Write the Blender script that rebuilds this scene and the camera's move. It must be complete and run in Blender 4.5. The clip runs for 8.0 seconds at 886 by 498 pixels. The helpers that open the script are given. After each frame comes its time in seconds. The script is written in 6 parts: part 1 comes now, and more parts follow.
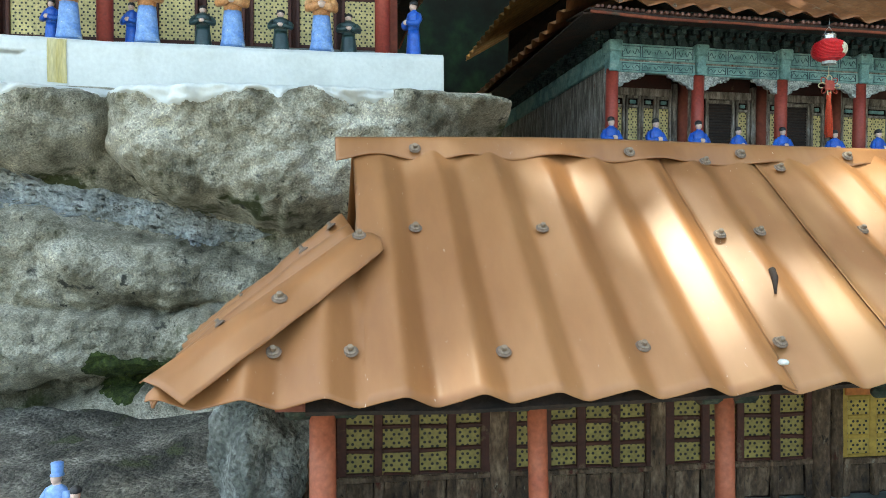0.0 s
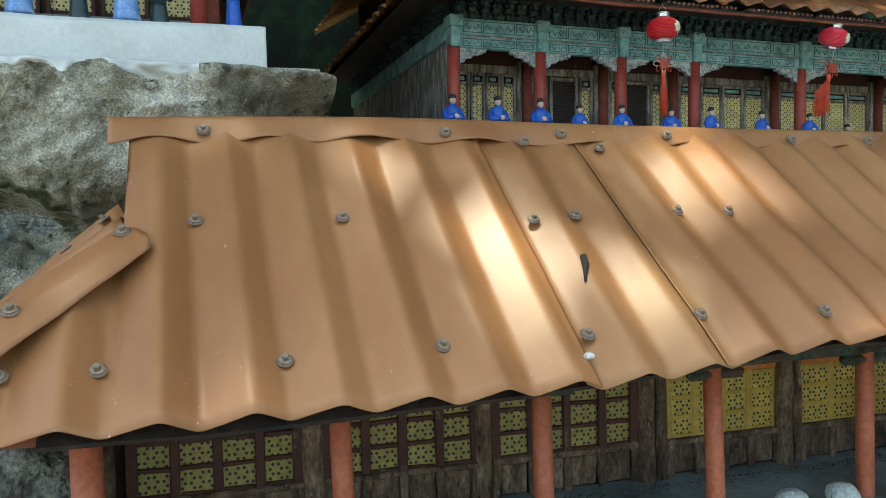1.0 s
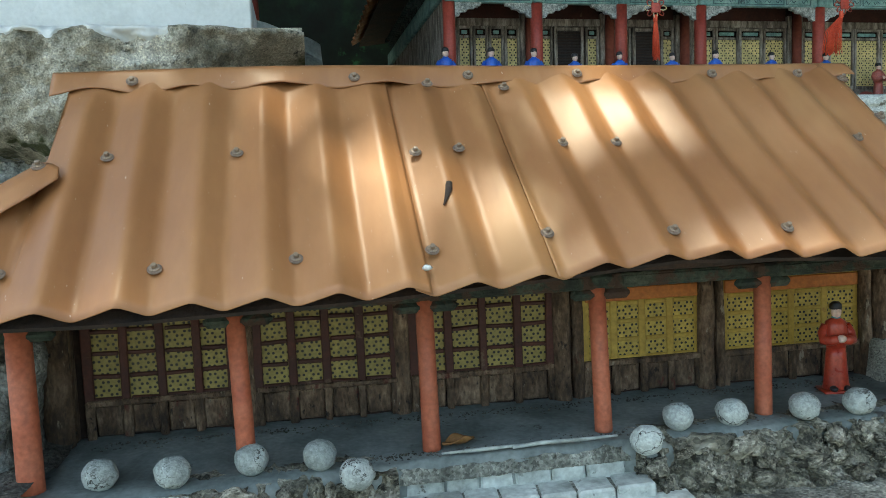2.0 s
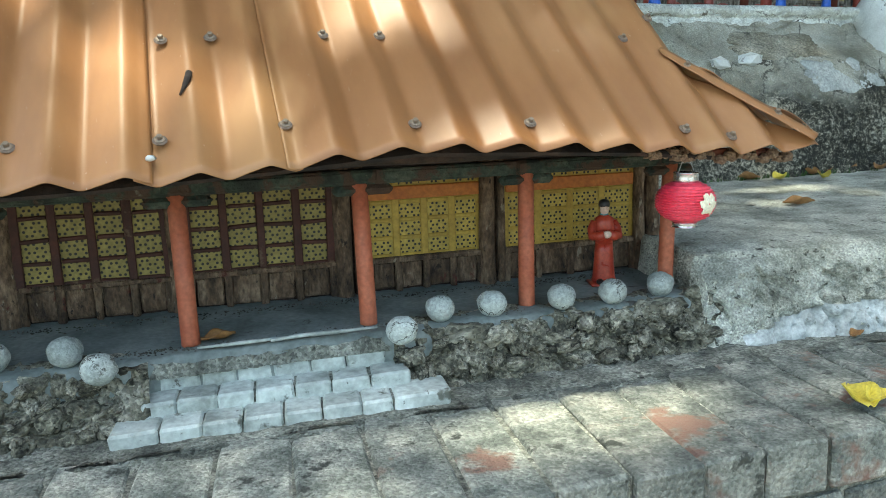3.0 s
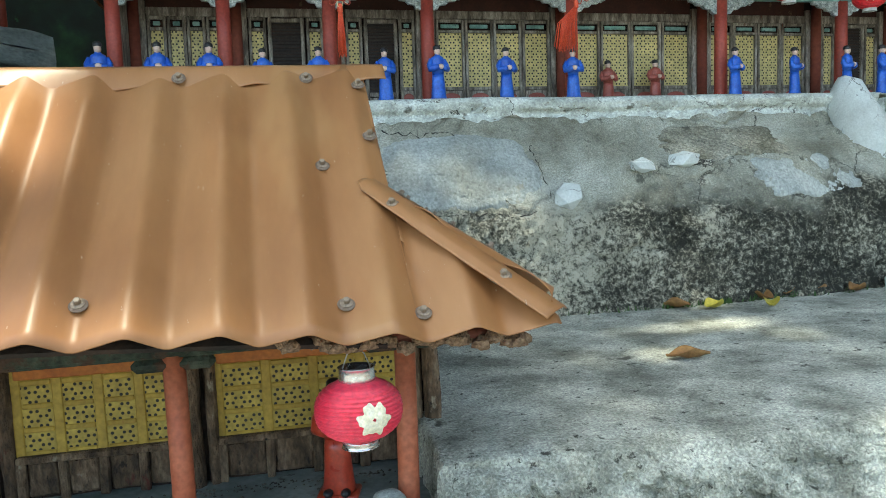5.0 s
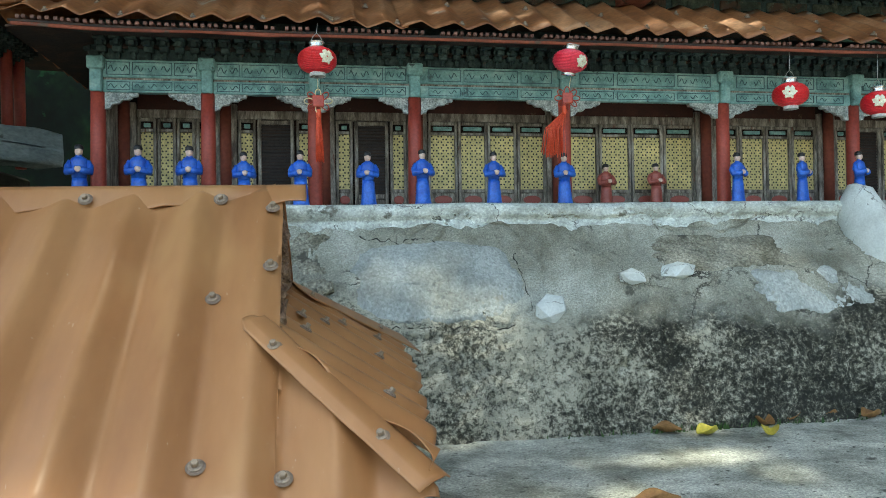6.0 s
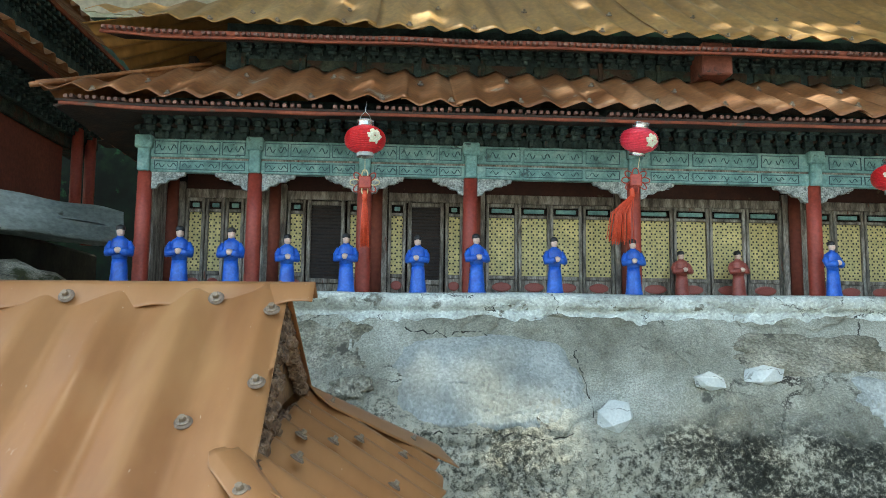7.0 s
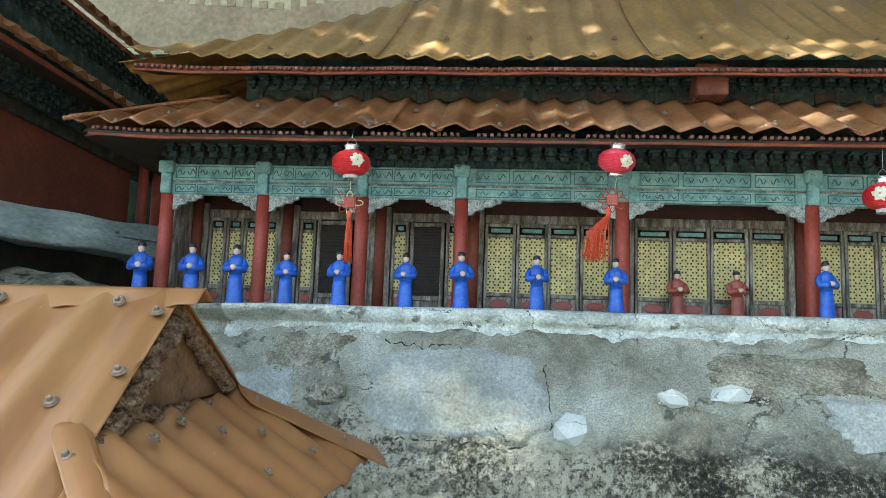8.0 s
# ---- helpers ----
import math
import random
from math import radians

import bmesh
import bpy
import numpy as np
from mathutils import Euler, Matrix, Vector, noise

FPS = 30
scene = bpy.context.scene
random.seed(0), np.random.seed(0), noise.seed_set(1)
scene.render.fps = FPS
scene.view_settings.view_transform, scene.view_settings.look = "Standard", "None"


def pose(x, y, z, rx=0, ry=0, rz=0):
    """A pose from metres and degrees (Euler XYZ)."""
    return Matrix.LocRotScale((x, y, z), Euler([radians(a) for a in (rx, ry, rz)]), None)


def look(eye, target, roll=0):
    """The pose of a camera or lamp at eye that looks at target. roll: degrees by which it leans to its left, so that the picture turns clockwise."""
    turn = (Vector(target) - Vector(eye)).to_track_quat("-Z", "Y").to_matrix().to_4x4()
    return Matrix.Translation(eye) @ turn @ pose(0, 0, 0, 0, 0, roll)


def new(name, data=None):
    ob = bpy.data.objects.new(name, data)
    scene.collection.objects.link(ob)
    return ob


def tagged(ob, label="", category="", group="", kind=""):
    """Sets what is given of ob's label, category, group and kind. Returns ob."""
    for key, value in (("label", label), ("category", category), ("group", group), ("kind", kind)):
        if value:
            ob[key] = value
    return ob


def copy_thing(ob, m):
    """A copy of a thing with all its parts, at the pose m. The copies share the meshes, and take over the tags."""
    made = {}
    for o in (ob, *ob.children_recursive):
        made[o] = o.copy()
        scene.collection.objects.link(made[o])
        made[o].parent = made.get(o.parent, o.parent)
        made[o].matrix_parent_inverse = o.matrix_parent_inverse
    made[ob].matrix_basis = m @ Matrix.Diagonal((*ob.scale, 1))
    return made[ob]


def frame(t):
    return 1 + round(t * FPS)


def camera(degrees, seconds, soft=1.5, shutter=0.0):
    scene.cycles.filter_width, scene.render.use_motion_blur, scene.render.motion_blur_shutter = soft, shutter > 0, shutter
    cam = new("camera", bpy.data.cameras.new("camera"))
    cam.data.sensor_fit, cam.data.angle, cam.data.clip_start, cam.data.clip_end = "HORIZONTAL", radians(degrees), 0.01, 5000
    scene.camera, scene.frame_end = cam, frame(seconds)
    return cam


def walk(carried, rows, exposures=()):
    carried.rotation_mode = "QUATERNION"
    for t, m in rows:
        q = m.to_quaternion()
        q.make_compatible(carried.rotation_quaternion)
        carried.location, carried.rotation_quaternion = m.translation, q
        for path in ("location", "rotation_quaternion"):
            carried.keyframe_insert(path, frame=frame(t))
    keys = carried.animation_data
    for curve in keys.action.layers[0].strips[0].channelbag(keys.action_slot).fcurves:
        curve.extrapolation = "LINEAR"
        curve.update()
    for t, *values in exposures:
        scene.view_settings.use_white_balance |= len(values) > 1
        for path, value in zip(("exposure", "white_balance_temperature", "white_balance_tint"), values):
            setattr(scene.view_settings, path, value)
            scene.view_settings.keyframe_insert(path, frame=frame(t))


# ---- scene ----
# camera and walk
cam = camera(59.4, 8.0, soft=0.9)
PATH = [
    (0, (-0.144, -1.128, 0.414), (0.175, 0.846, 0.394), -0.1),
    (0.5, (-0.091, -1.062, 0.433), (0.391, 0.878, 0.374), -0.5),
    (1, (-0.028, -1.06, 0.428), (0.594, 0.839, 0.347), -1.4),
    (1.2, (0.024, -1.09, 0.421), (0.589, 0.827, 0.335), -2.3),
    (2.3, (0.267, -1.268, 0.364), (0.617, 0.688, 0.133), -2.1),
    (2.5, (0.291, -1.277, 0.361), (0.666, 0.666, 0.071), -1.8),
    (3, (0.415, -1.296, 0.341), (1.011, 0.573, -0.05), -1.7),
    (3.5, (0.563, -1.188, 0.355), (1.312, 0.623, -0.041), -1.4),
    (4, (0.736, -1.05, 0.38), (1.456, 0.797, 0.115), -1.5),
    (4.5, (0.861, -1.036, 0.374), (1.445, 0.862, 0.133), -2.7),
    (4.7, (0.939, -1.073, 0.385), (1.444, 0.849, 0.158), -2.7),
    (5.8, (1.19, -1.081, 0.433), (1.491, 0.897, 0.429), -2.4),
    (6, (1.214, -1.025, 0.453), (1.52, 0.951, 0.487), -1.7),
    (6.5, (1.234, -0.908, 0.5), (1.605, 1.054, 0.625), -0.6),
    (7, (1.293, -0.884, 0.496), (1.399, 1.1, 0.724), -0.2),
    (7.5, (1.465, -0.929, 0.485), (1.318, 1.044, 0.777), 0.6),
    (8, (1.592, -0.968, 0.475), (1.411, 1.003, 0.758), 1.3),
]
EXPOSURE = [(0.0, 2.26), (0.5, 2.06), (1.0, 1.84), (1.2, 1.84), (2.3, 1.89), (2.5, 1.89), (3.0, 2.1), (3.5, 2.26), (4.0, 2.28), (4.5, 2.25), (6.0, 2.17), (6.5, 2.17), (7.0, 2.39), (7.5, 2.51), (8.0, 2.51)]
walk(cam, [(t, look(eye, target, roll)) for t, eye, target, roll in PATH], exposures=[(t, e, 6850, -4.0) for t, e in EXPOSURE])

# light: high sun broken by a tree crown, open sky
SUN_TO = Vector((-0.16, 0.0, 1.0)).normalized()
world = bpy.data.worlds.new("world")
scene.world = world
world.use_nodes = True
wn = world.node_tree.nodes
sky = wn.new("ShaderNodeTexSky")
sky.sky_type, sky.sun_disc = "NISHITA", False
sky.sun_elevation = math.asin(SUN_TO.z)
sky.sun_rotation = math.atan2(SUN_TO.x, SUN_TO.y)
sky.air_density, sky.dust_density, sky.ozone_density = 1.0, 3.0, 1.0
world.node_tree.links.new(sky.outputs[0], wn["Background"].inputs[0])
wn["Background"].inputs[1].default_value = 0.15
sun = new("sun", bpy.data.lights.new("sun", "SUN"))
sun.data.energy, sun.data.angle, sun.data.color = 2.3, radians(2.2), (1.0, 0.93, 0.82)
sun.matrix_world = look(SUN_TO * 6, (0, 0, 0))


# ---- materials ----
def material(name, cols, rough=0.7, scale=20.0, fine=160.0, bump=0.35, dist=0.003, metal=0.0, spots=None, vary=0.0, stretch=(1, 1, 1), lo=0.35, hi=0.65, rough_var=0.1, grain=0.2, cracks=None, grit=None):
    """Mottled surface: two or three colours by coarse noise, fine grain, relief; spots: (colour, scale, threshold)."""
    m = bpy.data.materials.new(name)
    m.use_nodes = True
    nt = m.node_tree
    n, ln = nt.nodes, nt.links
    b = n["Principled BSDF"]
    tc = n.new("ShaderNodeTexCoord")
    mp = n.new("ShaderNodeMapping")
    mp.inputs["Scale"].default_value = stretch
    ln.new(tc.outputs["Object"], mp.inputs["Vector"])
    vec = mp.outputs["Vector"]
    if vary:
        oi = n.new("ShaderNodeObjectInfo")
        ad = n.new("ShaderNodeVectorMath")
        sc = n.new("ShaderNodeMath")
        sc.operation = "MULTIPLY"
        sc.inputs[1].default_value = 7.0
        ln.new(oi.outputs["Random"], sc.inputs[0])
        ln.new(vec, ad.inputs[0])
        ln.new(sc.outputs[0], ad.inputs[1])
        vec = ad.outputs[0]
    a = n.new("ShaderNodeTexNoise")
    a.inputs["Scale"].default_value, a.inputs["Detail"].default_value, a.inputs["Roughness"].default_value = scale, 6.0, 0.62
    ln.new(vec, a.inputs["Vector"])
    f = n.new("ShaderNodeTexNoise")
    f.inputs["Scale"].default_value, f.inputs["Detail"].default_value = fine, 4.0
    ln.new(vec, f.inputs["Vector"])
    r = n.new("ShaderNodeValToRGB")
    el = r.color_ramp.elements
    el[0].position, el[1].position = lo, hi
    el[0].color, el[1].color = (*cols[0], 1), (*cols[-1], 1)
    for k, c in enumerate(cols[1:-1]):
        e = el.new(lo + (hi - lo) * (k + 1) / (len(cols) - 1))
        e.color = (*c, 1)
    ln.new(a.outputs["Fac"], r.inputs[0])
    col = r.outputs["Color"]
    # fine grain
    g = n.new("ShaderNodeMapRange")
    g.inputs[1].default_value, g.inputs[2].default_value, g.inputs[3].default_value, g.inputs[4].default_value = 0.3, 0.7, 1 - grain, 1 + grain * 0.9
    ln.new(f.outputs["Fac"], g.inputs[0])
    mx = n.new("ShaderNodeVectorMath")
    mx.operation = "MULTIPLY"
    ln.new(col, mx.inputs[0])
    ln.new(g.outputs[0], mx.inputs[1])
    col = mx.outputs[0]
    if vary:
        hv = n.new("ShaderNodeMapRange")
        hv.inputs[3].default_value, hv.inputs[4].default_value = 1 - vary, 1 + vary
        ln.new(oi.outputs["Random"], hv.inputs[0])
        mv = n.new("ShaderNodeVectorMath")
        mv.operation = "MULTIPLY"
        ln.new(col, mv.inputs[0])
        ln.new(hv.outputs[0], mv.inputs[1])
        col = mv.outputs[0]
    gn = None
    if grit:
        # sharp grains of sand and pebbles, each of its own tone
        gs, ga, gd = grit
        gw = n.new("ShaderNodeVectorMath")
        gw.operation = "MULTIPLY_ADD"
        ln.new(f.outputs["Color"], gw.inputs[0])
        gw.inputs[1].default_value = (0.5 / gs, 0.5 / gs, 0.5 / gs)
        ln.new(vec, gw.inputs[2])
        gv = n.new("ShaderNodeTexVoronoi")
        gv.inputs["Scale"].default_value = gs
        ln.new(gw.outputs[0], gv.inputs["Vector"])
        gc = n.new("ShaderNodeSeparateColor")
        ln.new(gv.outputs["Color"], gc.inputs[0])
        gm = n.new("ShaderNodeMapRange")
        gm.inputs[3].default_value, gm.inputs[4].default_value = 1 - ga, 1 + ga
        ln.new(gc.outputs[0], gm.inputs[0])
        gx = n.new("ShaderNodeVectorMath")
        gx.operation = "MULTIPLY"
        ln.new(col, gx.inputs[0])
        ln.new(gm.outputs[0], gx.inputs[1])
        col = gx.outputs[0]
        gb = n.new("ShaderNodeBump")
        gb.invert = True
        gb.inputs["Strength"].default_value, gb.inputs["Distance"].default_value = 0.5, gd
        ln.new(gv.outputs["Distance"], gb.inputs["Height"])
        gn = gb.outputs[0]
    for sp_col, sp_scale, sp_at in spots or ():
        s = n.new("ShaderNodeTexNoise")
        s.inputs["Scale"].default_value, s.inputs["Detail"].default_value, s.inputs["Roughness"].default_value = sp_scale, 5.0, 0.65
        ln.new(vec, s.inputs["Vector"])
        sr = n.new("ShaderNodeMapRange")
        sr.inputs[1].default_value, sr.inputs[2].default_value = sp_at, sp_at + 0.06
        ln.new(s.outputs["Fac"], sr.inputs[0])
        mi = n.new("ShaderNodeMix")
        mi.data_type = "RGBA"
        ln.new(sr.outputs[0], mi.inputs["Factor"])
        ln.new(col, mi.inputs["A"])
        mi.inputs["B"].default_value = (*sp_col, 1)
        col = mi.outputs["Result"]
    if cracks:
        # thin branching cracks in a dark colour, fading in and out
        cr_scale, cr_w = cracks
        wv = n.new("ShaderNodeVectorMath")
        wv.operation = "MULTIPLY_ADD"
        ln.new(f.outputs["Color"], wv.inputs[0])
        wv.inputs[1].default_value = (0.007, 0.007, 0.007)
        wv2 = n.new("ShaderNodeVectorMath")
        wv2.operation = "MULTIPLY_ADD"
        ln.new(a.outputs["Color"], wv2.inputs[0])
        wv2.inputs[1].default_value = (0.16, 0.16, 0.16)
        ln.new(vec, wv2.inputs[2])
        ln.new(wv2.outputs[0], wv.inputs[2])
        vo = n.new("ShaderNodeTexVoronoi")
        vo.feature = "DISTANCE_TO_EDGE"
        vo.inputs["Scale"].default_value = cr_scale
        ln.new(wv.outputs[0], vo.inputs["Vector"])
        vr = n.new("ShaderNodeMapRange")
        vr.inputs[1].default_value, vr.inputs[2].default_value, vr.inputs[3].default_value, vr.inputs[4].default_value = cr_w * 0.4, cr_w, 1.0, 0.0
        ln.new(vo.outputs["Distance"], vr.inputs[0])
        vm = n.new("ShaderNodeMapRange")
        vm.inputs[1].default_value, vm.inputs[2].default_value = 0.44, 0.56
        ln.new(a.outputs["Fac"], vm.inputs[0])
        vx = n.new("ShaderNodeMath")
        vx.operation = "MULTIPLY"
        ln.new(vr.outputs[0], vx.inputs[0])
        ln.new(vm.outputs[0], vx.inputs[1])
        mi = n.new("ShaderNodeMix")
        mi.data_type = "RGBA"
        ln.new(vx.outputs[0], mi.inputs["Factor"])
        ln.new(col, mi.inputs["A"])
        mi.inputs["B"].default_value = (0.05, 0.047, 0.04, 1)
        col = mi.outputs["Result"]
    ln.new(col, b.inputs["Base Color"])
    rr = n.new("ShaderNodeMapRange")
    rr.inputs[3].default_value, rr.inputs[4].default_value = max(0.05, rough - rough_var), min(1.0, rough + rough_var)
    ln.new(a.outputs["Fac"], rr.inputs[0])
    ln.new(rr.outputs[0], b.inputs["Roughness"])
    b.inputs["Metallic"].default_value = metal
    if bump:
        ba = n.new("ShaderNodeMath")
        ba.operation = "ADD"
        ln.new(a.outputs["Fac"], ba.inputs[0])
        ln.new(f.outputs["Fac"], ba.inputs[1])
        bu = n.new("ShaderNodeBump")
        bu.inputs["Strength"].default_value, bu.inputs["Distance"].default_value = bump, dist
        ln.new(ba.outputs[0], bu.inputs["Height"])
        if gn:
            ln.new(gn, bu.inputs["Normal"])
        ln.new(bu.outputs[0], b.inputs["Normal"])
    return m


def lattice(name, base, hole, pitch, radius):
    """Pierced sheet: a hexagonal net of dark round holes in a painted ground."""
    m = material(name, [base, tuple(c * 0.72 for c in base), base], 0.6, 18, 200, 0.15)
    nt = m.node_tree
    n, ln = nt.nodes, nt.links
    b = n["Principled BSDF"]
    was = b.inputs["Base Color"].links[0].from_socket
    tc = n.new("ShaderNodeTexCoord")
    sx = n.new("ShaderNodeSeparateXYZ")
    ln.new(tc.outputs["Object"], sx.inputs[0])

    def op(kind, a, c=None):
        k = n.new("ShaderNodeMath")
        k.operation = kind
        for i, v in enumerate((a, c)):
            if v is None:
                continue
            if isinstance(v, (int, float)):
                k.inputs[i].default_value = v
            else:
                ln.new(v, k.inputs[i])
        return k.outputs[0]

    def dots(ox, oz, a=0, c=2, pt=pitch):
        # distance to the nearest node of a rectangular net, one by root three, shifted
        u = op("ADD", op("DIVIDE", sx.outputs[a], pt), ox)
        v = op("ADD", op("DIVIDE", sx.outputs[c], pt * 1.732), oz)
        du = op("SUBTRACT", u, op("ROUND", u))
        dv = op("MULTIPLY", op("SUBTRACT", v, op("ROUND", v)), 1.732)
        return op("SQRT", op("ADD", op("MULTIPLY", du, du), op("MULTIPLY", dv, dv)))

    d = op("MINIMUM", dots(0.0, 0.0), dots(0.5, 0.5))
    mr = n.new("ShaderNodeMapRange")
    mr.inputs[1].default_value, mr.inputs[2].default_value, mr.inputs[3].default_value, mr.inputs[4].default_value = radius - 0.05, radius + 0.05, 1.0, 0.0
    ln.new(d, mr.inputs[0])
    # the middle of each ring of six holes stays solid
    mid = op("MINIMUM", dots(0.0, 0.0, 2, 0, pitch * 1.732), dots(0.5, 0.5, 2, 0, pitch * 1.732))
    pierced = op("MULTIPLY", mr.outputs[0], op("GREATER_THAN", mid, 0.29))
    mi = n.new("ShaderNodeMix")
    mi.data_type = "RGBA"
    ln.new(pierced, mi.inputs["Factor"])
    ln.new(was, mi.inputs["A"])
    mi.inputs["B"].default_value = (*hole, 1)
    ln.new(mi.outputs["Result"], b.inputs["Base Color"])
    return m


M = {}
M["roof"] = material("roof_paint", [(0.23, 0.097, 0.034), (0.296, 0.134, 0.049), (0.355, 0.175, 0.069)], 0.44, 7, 90, 0.03, 0.001, 0.0, [((0.7, 0.6, 0.5), 260, 0.69), ((0.35, 0.178, 0.07), 3.0, 0.62)], stretch=(1, 0.3, 0.3), lo=0.3, hi=0.7, grain=0.04, rough_var=0.07)
M["rust"] = material("rusty_roof", [(0.17, 0.062, 0.022), (0.28, 0.112, 0.04), (0.38, 0.195, 0.095)], 0.48, 7, 80, 0.2, 0.002, 0.0, [((0.35, 0.29, 0.22), 9, 0.63), ((0.07, 0.04, 0.025), 30, 0.7)], grain=0.25)
M["rust2"] = material("faded_brown_roof", [(0.26, 0.13, 0.034), (0.37, 0.192, 0.055), (0.468, 0.267, 0.091)], 0.48, 6, 80, 0.15, 0.002, 0.0, [((0.3, 0.24, 0.15), 12, 0.68)], grain=0.2, stretch=(1, 0.4, 0.4))
M["gable"] = material("brown_gable_paint", [(0.13, 0.065, 0.026), (0.247, 0.13, 0.058), (0.325, 0.182, 0.091)], 0.7, 12, 120, 0.4, 0.003, 0.0, [((0.06, 0.035, 0.02), 25, 0.6)])
M["zinc"] = material("zinc_screw", [(0.20, 0.155, 0.115), (0.33, 0.265, 0.195)], 0.55, 120, 600, 0.2, 0.0005, 0.35)
M["washer"] = material("rubber_washer", [(0.13, 0.092, 0.066), (0.21, 0.155, 0.115)], 0.8, 150, 600, 0.2, 0.0005)
M["column"] = material("red_oxide_paint", [(0.36, 0.085, 0.04), (0.42, 0.115, 0.055), (0.47, 0.15, 0.08)], 0.6, 14, 150, 0.2, 0.001, 0.0, [((0.5, 0.33, 0.25), 60, 0.74)], vary=0.08)
M["pillar"] = material("red_pillar_paint", [(0.28, 0.04, 0.025), (0.36, 0.065, 0.04)], 0.55, 14, 150, 0.15, 0.001, 0.0, [((0.42, 0.2, 0.16), 55, 0.75)], vary=0.08)
# facade wood tone lowered to carry the deep eave's shade as well as weathering
M["wood"] = material("weathered_wood", [(0.045, 0.028, 0.017), (0.12, 0.076, 0.046), (0.23, 0.16, 0.105)], 0.9, 22, 140, 0.9, 0.006, 0.0, [((0.30, 0.25, 0.185), 34, 0.63), ((0.10, 0.028, 0.018), 20, 0.62), ((0.02, 0.014, 0.01), 50, 0.61)], vary=0.25, stretch=(1.6, 1.6, 0.7), grain=0.4)
# old wood, darkened further to put eave and porch shade into its colour
M["dark_shade_wood"] = material("old_wood_with_shade", [(0.009, 0.006, 0.005), (0.026, 0.016, 0.011), (0.053, 0.028, 0.018)], 0.85, 18, 160, 0.6, 0.003, vary=0.15, grain=0.3)
# lattice red lowered to deepen the porch shade
M["redwood"] = material("dark_red_lattice_paint", [(0.043, 0.012, 0.007), (0.076, 0.022, 0.013)], 0.7, 22, 180, 0.3, 0.002, 0.0, [((0.12, 0.075, 0.045), 34, 0.62)], vary=0.15)
M["redbrown"] = material("flaking_red_timber", [(0.13, 0.035, 0.02), (0.24, 0.08, 0.05)], 0.8, 25, 160, 0.5, 0.003, 0.0, [((0.05, 0.03, 0.02), 30, 0.58)])
# yellow lowered to carry the shade under the deep eave
M["yellow"] = material("yellow_paint", [(0.352, 0.22, 0.031), (0.44, 0.299, 0.053)], 0.6, 16, 150, 0.2, 0.001, 0.0, [((0.3, 0.13, 0.03), 22, 0.66)], vary=0.1)
M["orange"] = material("orange_paint", [(0.38, 0.1, 0.015), (0.5, 0.17, 0.03)], 0.6, 16, 150, 0.2, 0.001)
# ground colour of this sheet includes the porch shade
M["pierced"] = lattice("pierced_yellow_sheet", (0.35, 0.28, 0.08), (0.012, 0.01, 0.008), 0.0076, 0.29)
M["pierced_warm"] = lattice("pierced_warm_yellow_sheet", (0.50, 0.36, 0.075), (0.012, 0.01, 0.008), 0.0074, 0.29)
M["pierced_far"] = lattice("pierced_cream_sheet", (0.72, 0.60, 0.26), (0.03, 0.025, 0.015), 0.0092, 0.27)
M["greenbeam"] = material("faded_green_beam", [(0.010, 0.014, 0.010), (0.026, 0.040, 0.028), (0.07, 0.08, 0.058)], 0.85, 24, 150, 0.8, 0.004, 0.0, [((0.055, 0.03, 0.018), 22, 0.5), ((0.12, 0.11, 0.085), 40, 0.66)], grain=0.4)
M["slabgrey"] = material("blue_grey_cement", [(0.106, 0.128, 0.119), (0.186, 0.217, 0.204), (0.265, 0.297, 0.276)], 0.75, 8, 120, 0.3, 0.003, 0.0, [((0.07, 0.07, 0.06), 20, 0.63)], grain=0.18)
M["ball"] = material("cement_ball", [(0.25, 0.28, 0.255), (0.37, 0.405, 0.375), (0.47, 0.51, 0.47)], 0.92, 14, 150, 0.7, 0.003, 0.0, None, vary=0.14, grain=0.22, cracks=(13.0, 0.02), grit=(420, 0.14, 0.001))
M["rubble"] = material("rubble_masonry", [(0.06, 0.058, 0.042), (0.20, 0.19, 0.14), (0.38, 0.36, 0.29)], 0.95, 26, 190, 0.9, 0.006, 0.0, [((0.028, 0.028, 0.02), 30, 0.58)], vary=0.2, grain=0.3, grit=(210, 0.5, 0.006))
M["stepstone"] = material("whitewashed_step_stone", [(0.276, 0.302, 0.272), (0.471, 0.517, 0.481), (0.614, 0.665, 0.624)], 0.88, 14, 110, 0.5, 0.003, 0.0, [((0.13, 0.135, 0.11), 18, 0.62), ((0.10, 0.10, 0.085), 60, 0.66)], vary=0.1, grain=0.2)
M["mortar"] = material("dark_mortar", [(0.069, 0.073, 0.06), (0.188, 0.194, 0.163), (0.325, 0.331, 0.281)], 0.95, 16, 170, 0.8, 0.005, 0.0, [((0.03, 0.03, 0.024), 26, 0.62)], grain=0.3, grit=(260, 0.45, 0.004))
M["brick"] = material("mossy_paving_brick", [(0.081, 0.092, 0.081), (0.189, 0.203, 0.178), (0.338, 0.338, 0.29)], 0.92, 15, 170, 0.8, 0.005, 0.0, [((0.19, 0.115, 0.088), 6.0, 0.58), ((0.045, 0.05, 0.042), 20, 0.60)], vary=0.28, grain=0.26, grit=(240, 0.3, 0.003))
